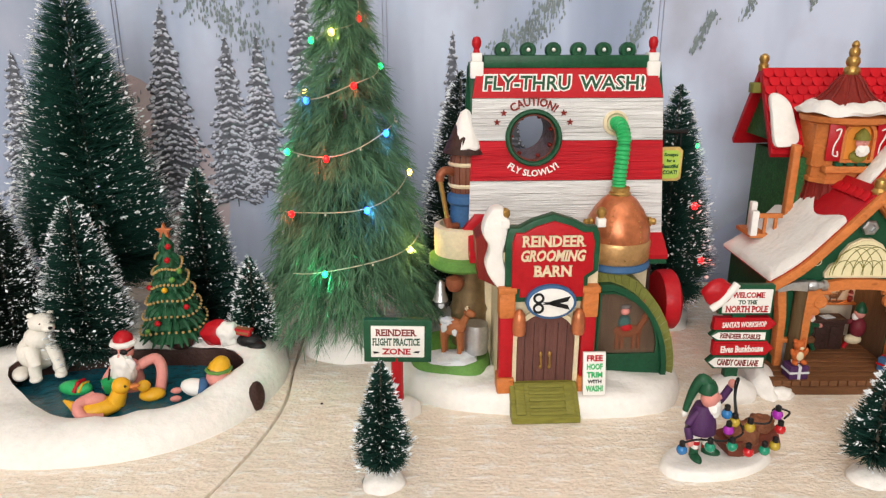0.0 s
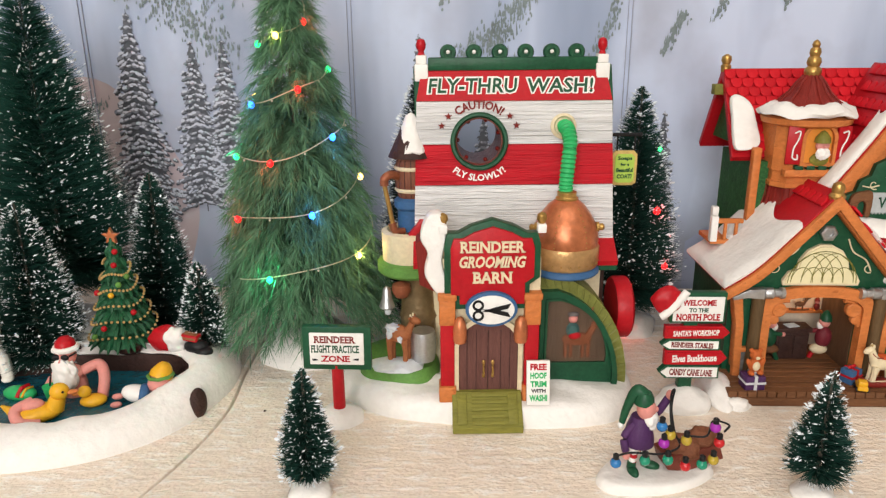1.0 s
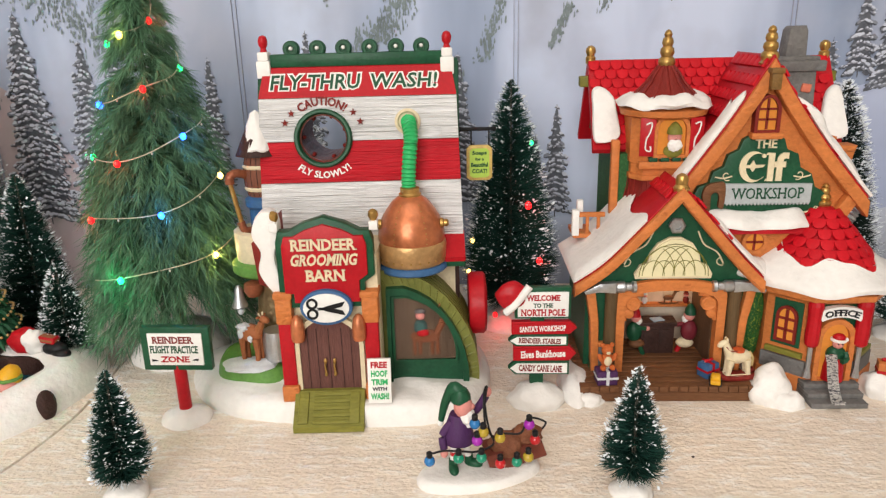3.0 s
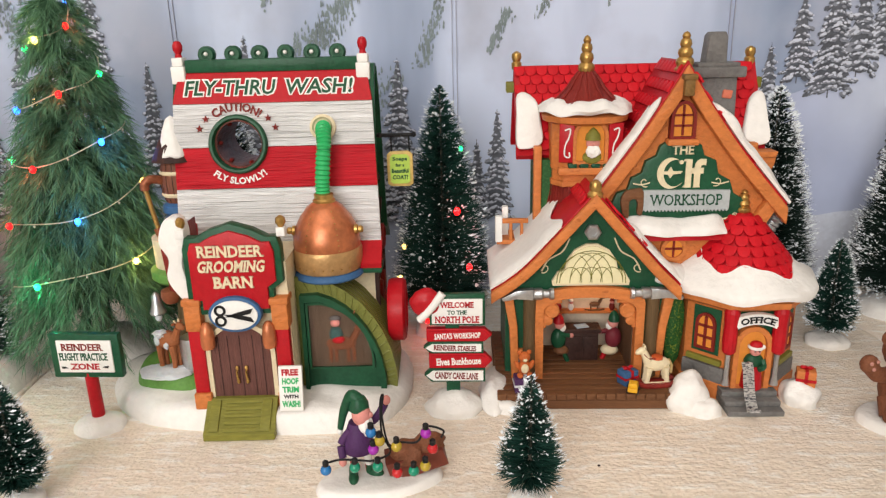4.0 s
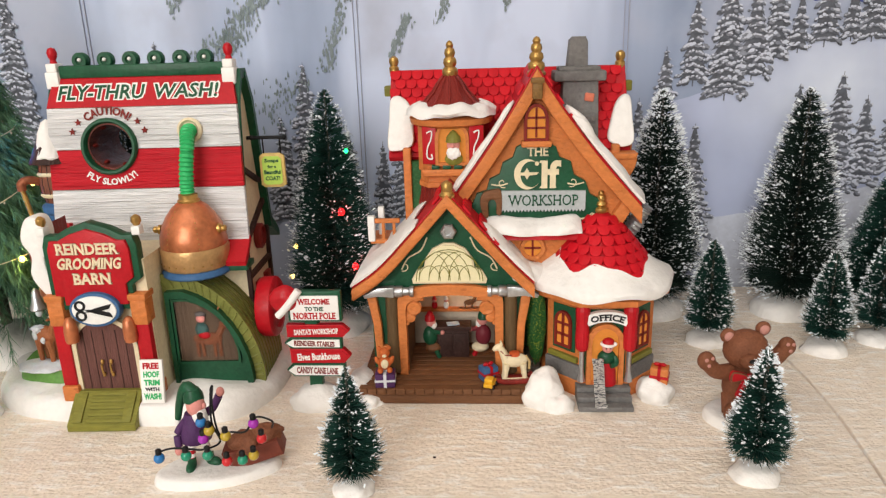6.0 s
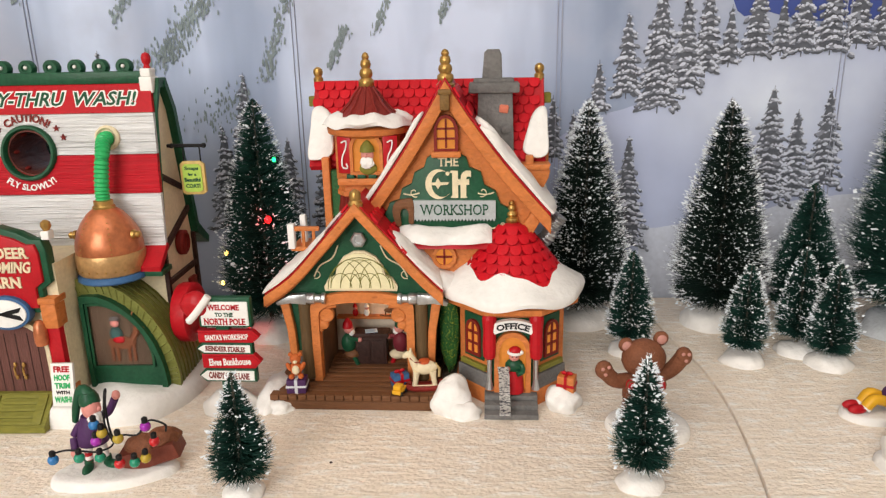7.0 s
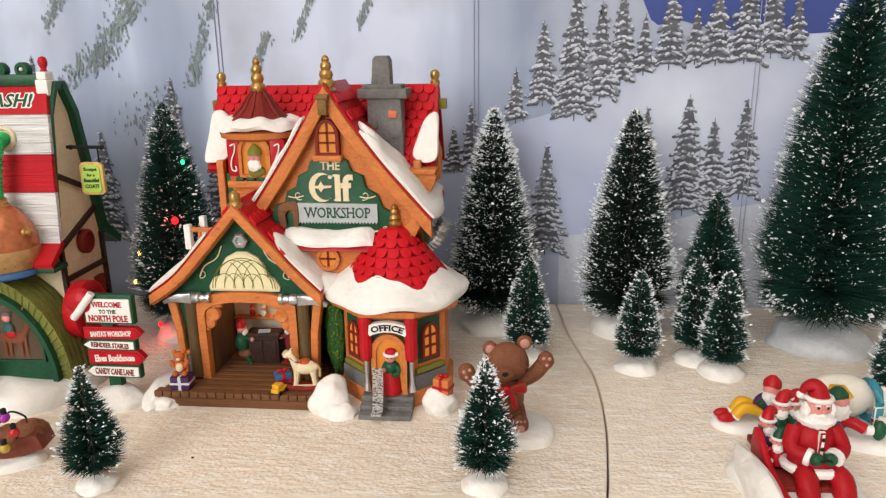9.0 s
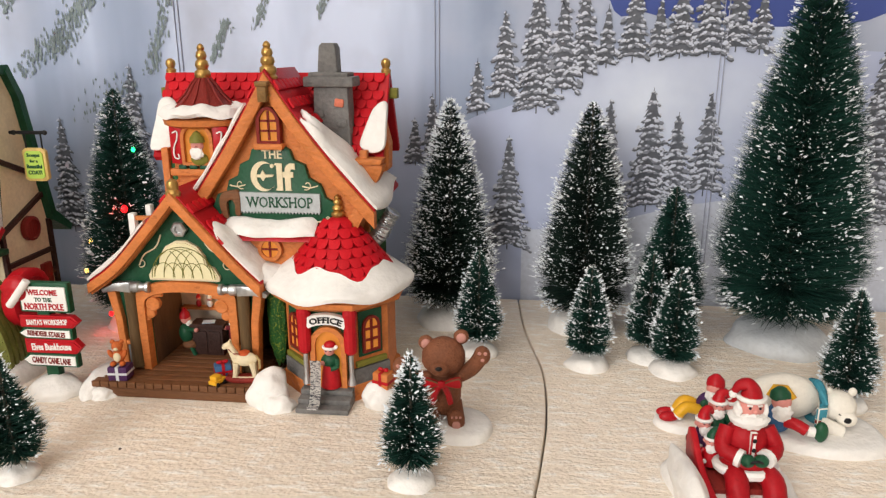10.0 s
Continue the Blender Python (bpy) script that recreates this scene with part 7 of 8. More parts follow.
figurine("rocking_horse", 300, 401, 10, 6, horse, [CREAM, DKRED, material("saddle_orange", (0.55, 0.1, 0.03)), material("straw", (0.5, 0.36, 0.16))], "cream toy rocking horse on red rockers", "toy", 0.98)
tr = holder("toy_truck", 285, 393, 10.2, 72, "small yellow toy truck on the porch", "toy")
bm = bmesh.new()
box(bm, -5, 5, -2.8, 2.8, 1.4, 4, 0.5)
box(bm, -4, 1.4, -2.5, 2.5, 3.8, 6.8, 0.6)
part("body", bm, YELLOW, tr)
for x in (-3, 3):
    for s in (-1, 1):
        part("wheel", lathe(bmesh.new(), [(1.4, -0.5), (1.5, 0), (1.4, 0.5)], (x, s * 3, 1.4), 10, m=Euler((radians(90), 0, 0)).to_matrix().to_4x4()), BLACK, tr)


def clerk(bm):
    lathe(bm, [(6.5, 0), (6, 8), (4.8, 15)], (0, 0, 0), 14, 0)
    ball(bm, (0, -0.6, 17.6), (6.0, 4.2, 5.2), 1)
    tube(bm, curve_pts([(4.6, -2, 19), (5.2, -4.4, 15.4), (1.6, -6.2, 14.4)], 4), 1.7, 8, 1)
    ball(bm, (0, -2, 25), (3.4, 3, 3.4), 2)
    ball(bm, (0.4, -1.4, 28.6), (3.9, 3.4, 2.8), 0)
    tube(bm, [(3.8 * math.cos(k / 10 * 2 * math.pi), -1.6 + 3.5 * math.sin(k / 10 * 2 * math.pi), 27.2 - 0.25 * math.cos(k / 10 * 2 * math.pi)) for k in range(11)], 1.0, 7, 3)
    ball(bm, (4.4, -2.4, 27.6), 1.4, 3, u=8, v=6)
    for s in (-1, 1):
        ball(bm, (s * 1.3, -4.8, 25.6), (0.5, 0.3, 0.5), 4, u=6, v=4)
    ball(bm, (0, -5.0, 24.8), 0.8, 2, u=8, v=6)
    ball(bm, (-4, -4, 17), 1.6, 2)


figurine("clerk_figurine", 355, 398.5, 10.5, 0, clerk, [RED, DKGREEN, SKIN, SNOW, BLACK], "painted elf clerk in red in the office doorway", size=0.95)
bm = bmesh.new()
pts = [(0, 0, 17), (0.4, -1.6, 12), (0.2, -3.5, 5), (0, -6, -1), (0, -9.5, -6), (-0.6, -13, -8), (0, -15, -7.2), (0, -14.4, -5.6)]
prev = None
for x, y, z in pts:
    row = [bm.verts.new((x - 3.2 - z * 0.06, y, z)), bm.verts.new((x + 3.2 - z * 0.06, y, z))]
    if prev:
        bm.faces.new((prev[0], prev[1], row[1], row[0]))
    prev = row
bmesh.ops.solidify(bm, geom=bm.faces, thickness=0.5)
scroll_mat = material("written_paper", (0.70, 0.69, 0.66), rough=0.6, vary=0.08, size=0.004, fleck=((0.10, 0.10, 0.12), 0.13, 0.0012), stretch=(0.5, 1, 1.6))
lst = part("paper_list", bm, scroll_mat, None, "long white paper list hanging over the steps")
lst.matrix_basis = pose(0.3490, 0.3895, 0.0135)
tagged(lst, category="paper")


# foliage in the corner between wing and office
part("foliage", lump(bmesh.new(), (19.5, -7, 42), (6, 3.4, 30), 5, 0.22, 3.2), IVY, P, "mossy green moulded ivy")


def shelf_toy(bm):
    ball(bm, (0, 0, 3), (2.2, 1.6, 3), 0)
    ball(bm, (0, 0, 7), 1.8, 1)
    lathe(bm, [(1.9, 7.6), (1.2, 9.6), (0.01, 10.6)], (0, 0, 0), 10, 0)


for x, mt in ((248, RED), (256, SNOW), (283, DKRED)):
    figurine("shelf_toy", x, 453.5, 37.1, 0, shelf_toy, [mt, SKIN], "tiny painted toy on the wall shelf", "toy", 0.9)


# ---- pool with bathers ----
def polar(pts, c, n=64):
    """Outline resampled by angle round c."""
    q = sorted((math.atan2(y - c[1], x - c[0]), math.hypot(x - c[0], y - c[1])) for x, y in smooth2(pts, 8))
    ang = [a for a, _ in q]
    rad = [r for _, r in q]
    ang = [ang[-1] - 2 * math.pi] + ang + [ang[0] + 2 * math.pi]
    rad = [rad[-1]] + rad + [rad[0]]
    out = []
    for k in range(n):
        a = -math.pi + 2 * math.pi * k / n
        r = float(np.interp(a, ang, rad))
        out.append((c[0] + r * math.cos(a), c[1] + r * math.sin(a)))
    return out


PC = (-195, 380)
outer = polar([(-300, 352), (-262, 322), (-216, 312), (-161, 322), (-125, 348), (-107, 385), (-103, 420), (-116, 450), (-170, 456), (-250, 450), (-302, 420)], PC)
inner = polar([(-266, 388), (-246, 364), (-208, 340), (-166, 346), (-138, 370), (-124, 396), (-148, 411), (-196, 412), (-240, 404)], PC)
pool = holder("snow_pool", -195, 380, 0, 0, "snow-banked resin pool with teal water and log sides", "pool")


def rim_h(y):
    t = min(1, max(0, (y - 345) / 60))
    return 15.5 + 8.5 * t * t * (3 - 2 * t)


def ring_pts(mix, hf, seed):
    out = []
    for (ox, oy), (ix, iy) in zip(outer, inner):
        x, y = ix + (ox - ix) * mix, iy + (oy - iy) * mix
        w = 1 + 0.16 * noise.noise(Vector((x * 0.06, y * 0.06, seed)))
        out.append((x + 195, y - 380, rim_h(y) * hf * w))
    return out


def loft(rings, mat, name, label, parent):
    bm = bmesh.new()
    vs = [[bm.verts.new(p) for p in r] for r in rings]
    fs = []
    n = len(rings[0])
    for a, b in zip(vs, vs[1:]):
        for i in range(n):
            fs.append(bm.faces.new((a[i], a[(i + 1) % n], b[(i + 1) % n], b[i])))
    bmesh.ops.recalc_face_normals(bm, faces=fs)
    return part(name, bm, mat, parent, label)


loft([ring_pts(1.0, 0.0, 1), ring_pts(0.98, 0.35, 1), ring_pts(0.86, 0.72, 2), ring_pts(0.62, 0.96, 3), ring_pts(0.35, 1.06, 4), ring_pts(0.12, 1.03, 4), ring_pts(0.0, 0.92, 4)], SNOW, "snow_bank", "thick white snow bank round the water", pool)
loft([ring_pts(0.015, 0.88, 4), ring_pts(-0.03, 0.7, 5), ring_pts(-0.02, 0.3, 6)], DARKB, "log_lining", "dark brown log lining", pool)
bm = bmesh.new()
pts = [(x + 195, y - 380) for x, y in inner]
rows_ = []
for s in (1.03, 0.8, 0.55, 0.3, 0.1):
    rows_.append([bm.verts.new((x * s, y * s, 9.5 + 0.5 * noise.noise(Vector((x * s * 0.1, y * s * 0.1, 3))))) for x, y in pts])
for a, b in zip(rows_, rows_[1:]):
    for i in range(len(pts)):
        bm.faces.new((a[i], a[(i + 1) % len(pts)], b[(i + 1) % len(pts)], b[i]))
bm.faces.new(rows_[-1])
bmesh.ops.recalc_face_normals(bm, faces=bm.faces)
part("water", bm, TEAL, pool, "rippled teal painted water")
for x, y, z, rx, rz, yaw in ((83, -6, 8, 6, 10, 62), (-72, -60, 5, 12, 6, -30), (25, 32, 26, 9, 5, 0), (-20, 34, 25, 14, 4, 0)):
    part("log", ball(bmesh.new(), (0, 0, 0), (rx, 4, rz)), DARKB, pool, "dark brown log end", m=Matrix.Translation((x * MM, y * MM, z * MM)) @ Euler((0, 0, radians(yaw))).to_matrix().to_4x4())


def bather(bm):
    ball(bm, (0, 0, 6), (8.5, 6, 11), 0)
    ball(bm, (0, -2, 15), (9, 5, 5), 0)
    tube(bm, curve_pts([(7, 0, 15), (15, 3, 18), (20, -1, 13), (19, -4, 2)], 5), 3, 10, 0, radii=None)
    tube(bm, curve_pts([(-7, -1, 14), (-10, -6, 8), (-6, -10, 7)], 5), 2.6, 10, 0)
    ball(bm, (0, -2, 25), (5.6, 5.2, 6), 0)
    lump(bm, (0.5, -6, 15), (7, 4, 10), 4, 0.25, 2.5, 1)
    tube(bm, [(-4, -6.5, 20.5), (0, -8, 21.5), (4, -6.5, 20.5)], 1.2, 7, 1)
    for s in (-1, 1):
        ball(bm, (s * 2.5, -6.6, 25.8), (2.3, 1.2, 1.7), 2, u=10, v=7)
        tube(bm, [(s * 4.6, -5.6, 26.2), (s * 5.6, -1, 26.4)], 0.5, 6, 2)
    ball(bm, (0, -7.6, 23.6), (1.3, 1.2, 1.2), 0, u=8, v=6)
    tube(bm, [(5.8 * math.cos(a / 8 * 2 * math.pi), -1 + 5.6 * math.sin(a / 8 * 2 * math.pi), 29.2) for a in range(9)], 1.7, 8, 1)
    lathe(bm, [(5.6, 29), (5, 33), (2.6, 35.4), (0.01, 36)], (0, -1, 0), 14, 3)
    lathe(bm, [(2.6, 0), (3.8, 7)], (-6, -11, 4), 12, 4)
    tube(bm, [(-6, -11, 10), (-3.6, -11.6, 18)], 0.5, 6, 2)
    ball(bm, (-8, -10, 7), 2.4, 0)


figurine("bather_figurine", -190, 381, 9.5, -4, bather, [SKIN, SNOW, BLACK, RED, GREENB], "bearded resin bather in a red cap holding a green cup", size=1.08)


def duck(bm):
    ball(bm, (0, 0, 4), (13, 8, 5), 0)
    tube(bm, [(9, 0, 5), (12, 0, 12)], 3.6, 10, 0, radii=[5, 4])
    ball(bm, (13, 0, 15), (5, 4.4, 4.8), 0)
    ball(bm, (19, -0.5, 14), (3.6, 2, 1.2), 1)
    tube(bm, [(-10, 0, 5), (-16, 0, 11)], 2, 8, 0, radii=[3.4, 0.6])
    tube(bm, curve_pts([(3, -7, 1), (-6, -8, 3), (-9, -3, 8), (-1, 2, 10)], 5), 3.0, 10, 2)
    ball(bm, (-2, 0, 9), (7, 4, 3.4), 2)
    ball(bm, (15.5, -3.8, 16), 0.7, 3, u=6, v=4)


figurine("duck_float", -196, 352, 9.5, 18, duck, [YELLOW, ORANGE, SKIN, BLACK], "yellow duck swim ring with a bather's arm over it", "toy", 1.04)


def duckling(bm):
    ball(bm, (0, 0, 3), (8, 5.5, 4), 0)
    ball(bm, (-4, -1, 10), (4, 3.6, 3.8), 0)
    ball(bm, (-8.6, -1.6, 9), (2.8, 1.6, 1.0), 1)


figurine("rubber_duck", -172, 369, 9.5, 15, duckling, [YELLOW, ORANGE], "small yellow rubber duck on the water", "toy", 0.95)


def parcel(bm):
    ball(bm, (0, 0, 3), (12, 6.5, 5), 0)
    tube(bm, [(3, -6.5, 3), (4, -2, 8), (4, 4, 7)], 1.5, 8, 1)
    tube(bm, [(6, -6, 3), (7, -2, 7.4), (7, 4, 6)], 0.8, 8, 2)


figurine("green_float", -222, 378, 9.0, -8, parcel, [GREENB, RED, YELLOW], "green float with red and yellow bands on the water", "float", 0.9)


def swimmer(bm):
    ball(bm, (-4, 0, 5), (9, 6, 5), 0, rot=(0, 20, 0))
    ball(bm, (-1, 0, 4.5), (4, 6.6, 6), 1, rot=(0, 20, 0))
    ball(bm, (8, 1, 10), (6.5, 6, 6), 2)
    lathe(bm, [(6.6, 0), (6.4, 3), (4, 7), (2.4, 8.5), (0.01, 9)], (9, 2, 13), 14, 3, m=Euler((radians(-18), radians(22), 0)).to_matrix().to_4x4())
    tube(bm, [(6.8 * math.cos(k / 8 * 2 * math.pi) + 9, 6.4 * math.sin(k / 8 * 2 * math.pi) + 1.6, 14.5) for k in range(9)], 1.1, 7, 4)
    tube(bm, curve_pts([(8, -5, 8), (3, -8, 5), (-2, -8, 3)], 4), 2.0, 9, 2)
    for s in (-1, 1):
        ball(bm, (-15, s * 3 - 2, 3 + s), (3.2, 1.8, 1.8), 2)


figurine("swimmer_figurine", -143, 374, 9.5, 14, swimmer, [WHITE, BLUE, SKIN, YELLOW, LIME], "resin swimmer in a yellow cap floating on his back", size=1.04)


def cub(bm):
    ball(bm, (0, 4, 13), (10, 9.5, 13), 0)
    ball(bm, (2, -2, 26), (7.5, 7, 8), 0)
    ball(bm, (4, -4, 37), (6.4, 6.4, 6), 0)
    ball(bm, (6.5, -9.5, 35.2), (3.2, 3.8, 2.8), 0)
    ball(bm, (7.4, -12.8, 36), 1.1, 1, u=8, v=6)
    for s in (-1, 1):
        ball(bm, (4 + s * 4.4, -2.4, 42), (1.8, 1.2, 2.0), 0)
        tube(bm, [(2 + s * 4.6, -4, 22), (3 + s * 5.4, -9, 10), (3 + s * 5.6, -10, 1)], 3, 9, 0, radii=[3.8, 3, 2.8])
        ball(bm, (3 + s * 5.6, -12, 1.8), (3, 4, 2), 0)
        ball(bm, (5.6 + s * 2.4, -9.6, 38.6), 0.6, 1, u=6, v=4)
        ball(bm, (s * 9, -4, 3.4), (4, 8, 3.6), 0)


figurine("polar_bear", -252, 396, 13.5, 38, cub, [material("ivory_white", (0.80, 0.77, 0.70), rough=0.55, vary=0.08, size=0.004, bump=0.4), BLACK], "seated ivory polar bear on the pool's snow bank", "polar bear").matrix_basis = pose(-0.252, 0.396, 0.0135, 0, 0, 30) @ Matrix.Diagonal((1.22, 1.15, 0.92, 1))

# moulded Christmas tree on the bank
xt = holder("christmas_tree", -176, 424, 22, 0, "moulded green Christmas tree with gold garland and star", "tree")
part("pot", lathe(bmesh.new(), [(8, 0), (9, 3), (8, 7)], (0, 0, 0), 16), DARKB, xt, "dark brown trunk base")
bm = bmesh.new()
g_ = random.Random(4)
for ti in range(8):
    z = 5 + ti * 8.2
    r = 21.5 * (1 - ti / 8.6)
    lathe(bm, [(r * 0.55, z), (r * 0.92, z + 1.0), (r * 0.6, z + 7), (r * 0.30, z + 13)], (0, 0, 0), 18, wob=0.06)
    n = max(6, int(r * 1.05))
    for k in range(n):
        a = 2 * math.pi * (k + 0.5 * (ti % 2)) / n + g_.uniform(-0.1, 0.1)
        tube(bm, [(r * 0.5 * math.cos(a), r * 0.5 * math.sin(a), z + 6), (r * 0.86 * math.cos(a), r * 0.86 * math.sin(a), z + 3.2), (r * 1.06 * math.cos(a), r * 1.06 * math.sin(a), z - 1.2)], 2, 6, radii=[1.4, 1.9, 0.4])
part("crown", bm, PINEG, xt, "tiers of moulded green boughs")
bm = bmesh.new()
for k in range(170):
    t = k / 169
    a = t * 2 * math.pi * 5.2 + 2.2
    z = 9 + t * 50
    r = 22 * (1 - (z - 5) / 72) + 1.8
    ball(bm, (r * math.cos(a), r * math.sin(a), z + 1.6 * math.sin(a * 3)), 0.95, u=6, v=4)
tagged(part("garland", bm, material("bead_gold", (0.72, 0.48, 0.20), rough=0.3, metal=0.5, vary=0.3, size=0.002, bump=0), xt, "string of small gold beads"), kind="stuff")
for a, z, mt in ((-70, 58, RED), (-100, 20, RED), (-40, 28, RED), (-62, 46, LIME), (-120, 14, LIME), (-85, 40, YELLOW), (-30, 50, LIME), (-140, 40, RED), (-55, 66, RED)):
    r = 22 * (1 - (z - 5) / 72) + 1.8
    part("bauble", ball(bmesh.new(), (r * math.cos(radians(a)), r * math.sin(radians(a)), z), 1.9, u=10, v=7), mt, xt, "small round bauble")
pts = []
for k in range(10):
    rr = 5.6 if k % 2 == 0 else 2.5
    pts.append((rr * math.sin(k * math.pi / 5), 75 + rr * math.cos(k * math.pi / 5)))
part("star", prism(bmesh.new(), pts, -1.4, 1.4, bev=0.3), COPPER, xt, "copper star", smooth=False)


def clothes(bm):
    lump(bm, (-9, 0, 8), (10, 7, 8), 3, 0.2, 1.5, 0)
    lump(bm, (-1, -2, 8.5), (7, 6, 8), 5, 0.25, 2, 1)
    box(bm, 3, 14, -5, 2, 9, 13, 1.2, idx=2, rot=(0, 8, 0))
    ball(bm, (12, -2, 5), (8, 4.6, 4.6), 3)
    ball(bm, (17, -4, 3), (6, 4, 3), 3)


figurine("discarded_coat", -137, 415, 22, -6, clothes, [RED, SNOW, TAN, BLACK], "heap of red and white clothes with black boots on the bank", "clothes", 1.06)

# ---- elf pulling a sled of coloured bulbs ----
def low_foot(name, x, y, outline, h, label, seed):
    bm = bmesh.new()
    snow_bank(bm, outline, h, seed)
    ob = part(name, bm, SNOW, None, label)
    ob.matrix_basis = pose(x * MM, y * MM, 0)
    return tagged(ob, category="snow base")


low_foot("snow_drift", 144, 317, [(-31, -2), (-26, -13), (-8, -15), (12, -10), (29, 2), (28, 13), (8, 17), (-18, 12)], 5.0, "low white snow foot under the elf and sled", 12)


def lights_elf(bm):
    for x, y, yaw in ((-4, -3, -80), (6, 2, -20)):
        tube(bm, [(x, y, 2), (x * 0.6, y * 0.6, 18)], 2.2, 9, 0, radii=[2.2, 2.8])
        for z in (4.5, 9):
            tube(bm, [(x * (1 - z * 0.025), y, z), (x * (1 - z * 0.025), y, z + 2)], 2.5, 9, 1)
        a = radians(yaw)
        ball(bm, (x + 3 * math.cos(a), y + 3 * math.sin(a), 2.0), (6.2, 3.2, 2.6), 2, rot=(0, 0, yaw))
        tube(bm, [(x, y, 2), (x * 0.95, y, 6.5)], 2.9, 9, 2)
    lathe(bm, [(6, 15.5), (9.6, 16), (9.4, 20), (7.8, 26), (5.4, 31.5)], (0, 0, 0), 16, 3)
    tube(bm, curve_pts([(3, 2, 29), (11, 3, 32), (17, 3, 40)], 5), 2.4, 9, 3)
    ball(bm, (18, 3, 42), 2.6, 4)
    tube(bm, curve_pts([(-4, -3, 28), (-10, -4, 21), (-9, -7, 14)], 5), 2.4, 9, 3)
    ball(bm, (-9, -8, 12.6), 2.5, 4)
    ball(bm, (3, -1.5, 36), (6, 5.6, 6), 4)
    ball(bm, (8.6, -2.4, 36.4), 1.6, 4)
    lump(bm, (5.5, -3.4, 30.5), (5, 3.6, 5.4), 6, 0.25, 2.5, 0)
    lathe(bm, [(6.4, 38.6), (6, 42), (4, 45)], (1.6, 0, 0), 14, 2)
    tube(bm, curve_pts([(2, 0, 42), (-3, 1, 45), (-8, 1, 37), (-11, 1, 27)], 6), 3, 10, 2, radii=[4.4 - 0.14 * i for i in range(19)])
    ball(bm, (-11.4, 1, 25.6), 2.0, 0)


figurine("elf_figurine", 134, 316, 4.0, 0, lights_elf, [SNOW, RED, DKGREEN, PURPLE, SKIN], "painted elf in purple coat and green cap holding a light string").matrix_basis = pose(0.134, 0.319, 0.004, 0, 0, 0) @ Matrix.Diagonal((0.80, 0.80, 0.98, 1))


def sled_load(bm):
    prism(bm, [(-14, 2), (-16, 9), (14, 15), (17, 6), (-4, 0)], -8, 8, idx=0, bev=0.8)
    lump(bm, (-3, -1, 11), (10, 8, 7), 2, 0.3, 1.8, 1)
    lump(bm, (8, 0, 15), (8, 7, 6), 4, 0.3, 1.8, 1)


figurine("toy_sled", 161, 325, 4.0, 10, sled_load, [material("rust_red", (0.16, 0.04, 0.025)), BEARB], "rust-red toy sled with a brown sack", "sled", 0.95)
bulb_m = {n: material("bulb_" + n, c, rough=0.15, vary=0.05, size=0.004, bump=0, coat=0.6) for n, c in dict(blue=(0.02, 0.16, 0.42), green=(0.01, 0.24, 0.14), red=(0.5, 0.015, 0.02), yellow=(0.42, 0.30, 0.03), purple=(0.32, 0.02, 0.36)).items()}
string = holder("bulb_string", 144, 316, 4, 0, "black string of large coloured bulbs held by the elf", "light string")
cord = curve_pts([(-24, -10, 16), (-17, -10, 18), (-8, -9, 17), (-1, -9, 17), (7, -8, 21), (3, -6, 30), (2.5, -2, 44), (4, -2, 48), (3, -3, 38), (6, -6, 24), (12, -6, 25), (20, -7, 26), (24, -2, 31), (32, -2, 29), (31, 0, 24)], 6)
part("cord", tube(bmesh.new(), cord, 0.55, 6), BLACK, string, "black cord")
for x, y, z, c in ((-24, -11, 13, "blue"), (-10, -11, 14.5, "green"), (1, -11, 15, "green"), (2, -8, 27, "yellow"), (-2, -7, 31, "blue"), (10, -8, 24, "yellow"), (24, -6, 30, "purple"), (10, -10, 11, "red"), (18, -10, 12, "green"), (23.5, -9, 14, "yellow"), (-1, -9, 23, "purple"), (27, -5, 21, "red")):
    b_ = part("bulb", ball(bmesh.new(), (x, y, z), 2.7, u=14, v=10), bulb_m[c], string, c + " glossy bulb")
    part("cap", lathe(bmesh.new(), [(1.5, 0), (1.5, 2.4), (0.8, 3)], (x, y, z + 2.2), 10), BLACK, b_)

# ---- waving bear ----
low_foot("snow_drift", 429, 374, [(-22, 4), (-16, -12), (4, -19), (20, -15), (25, 2), (14, 16), (-10, 16)], 5.5, "low white snow foot under the bear", 14)


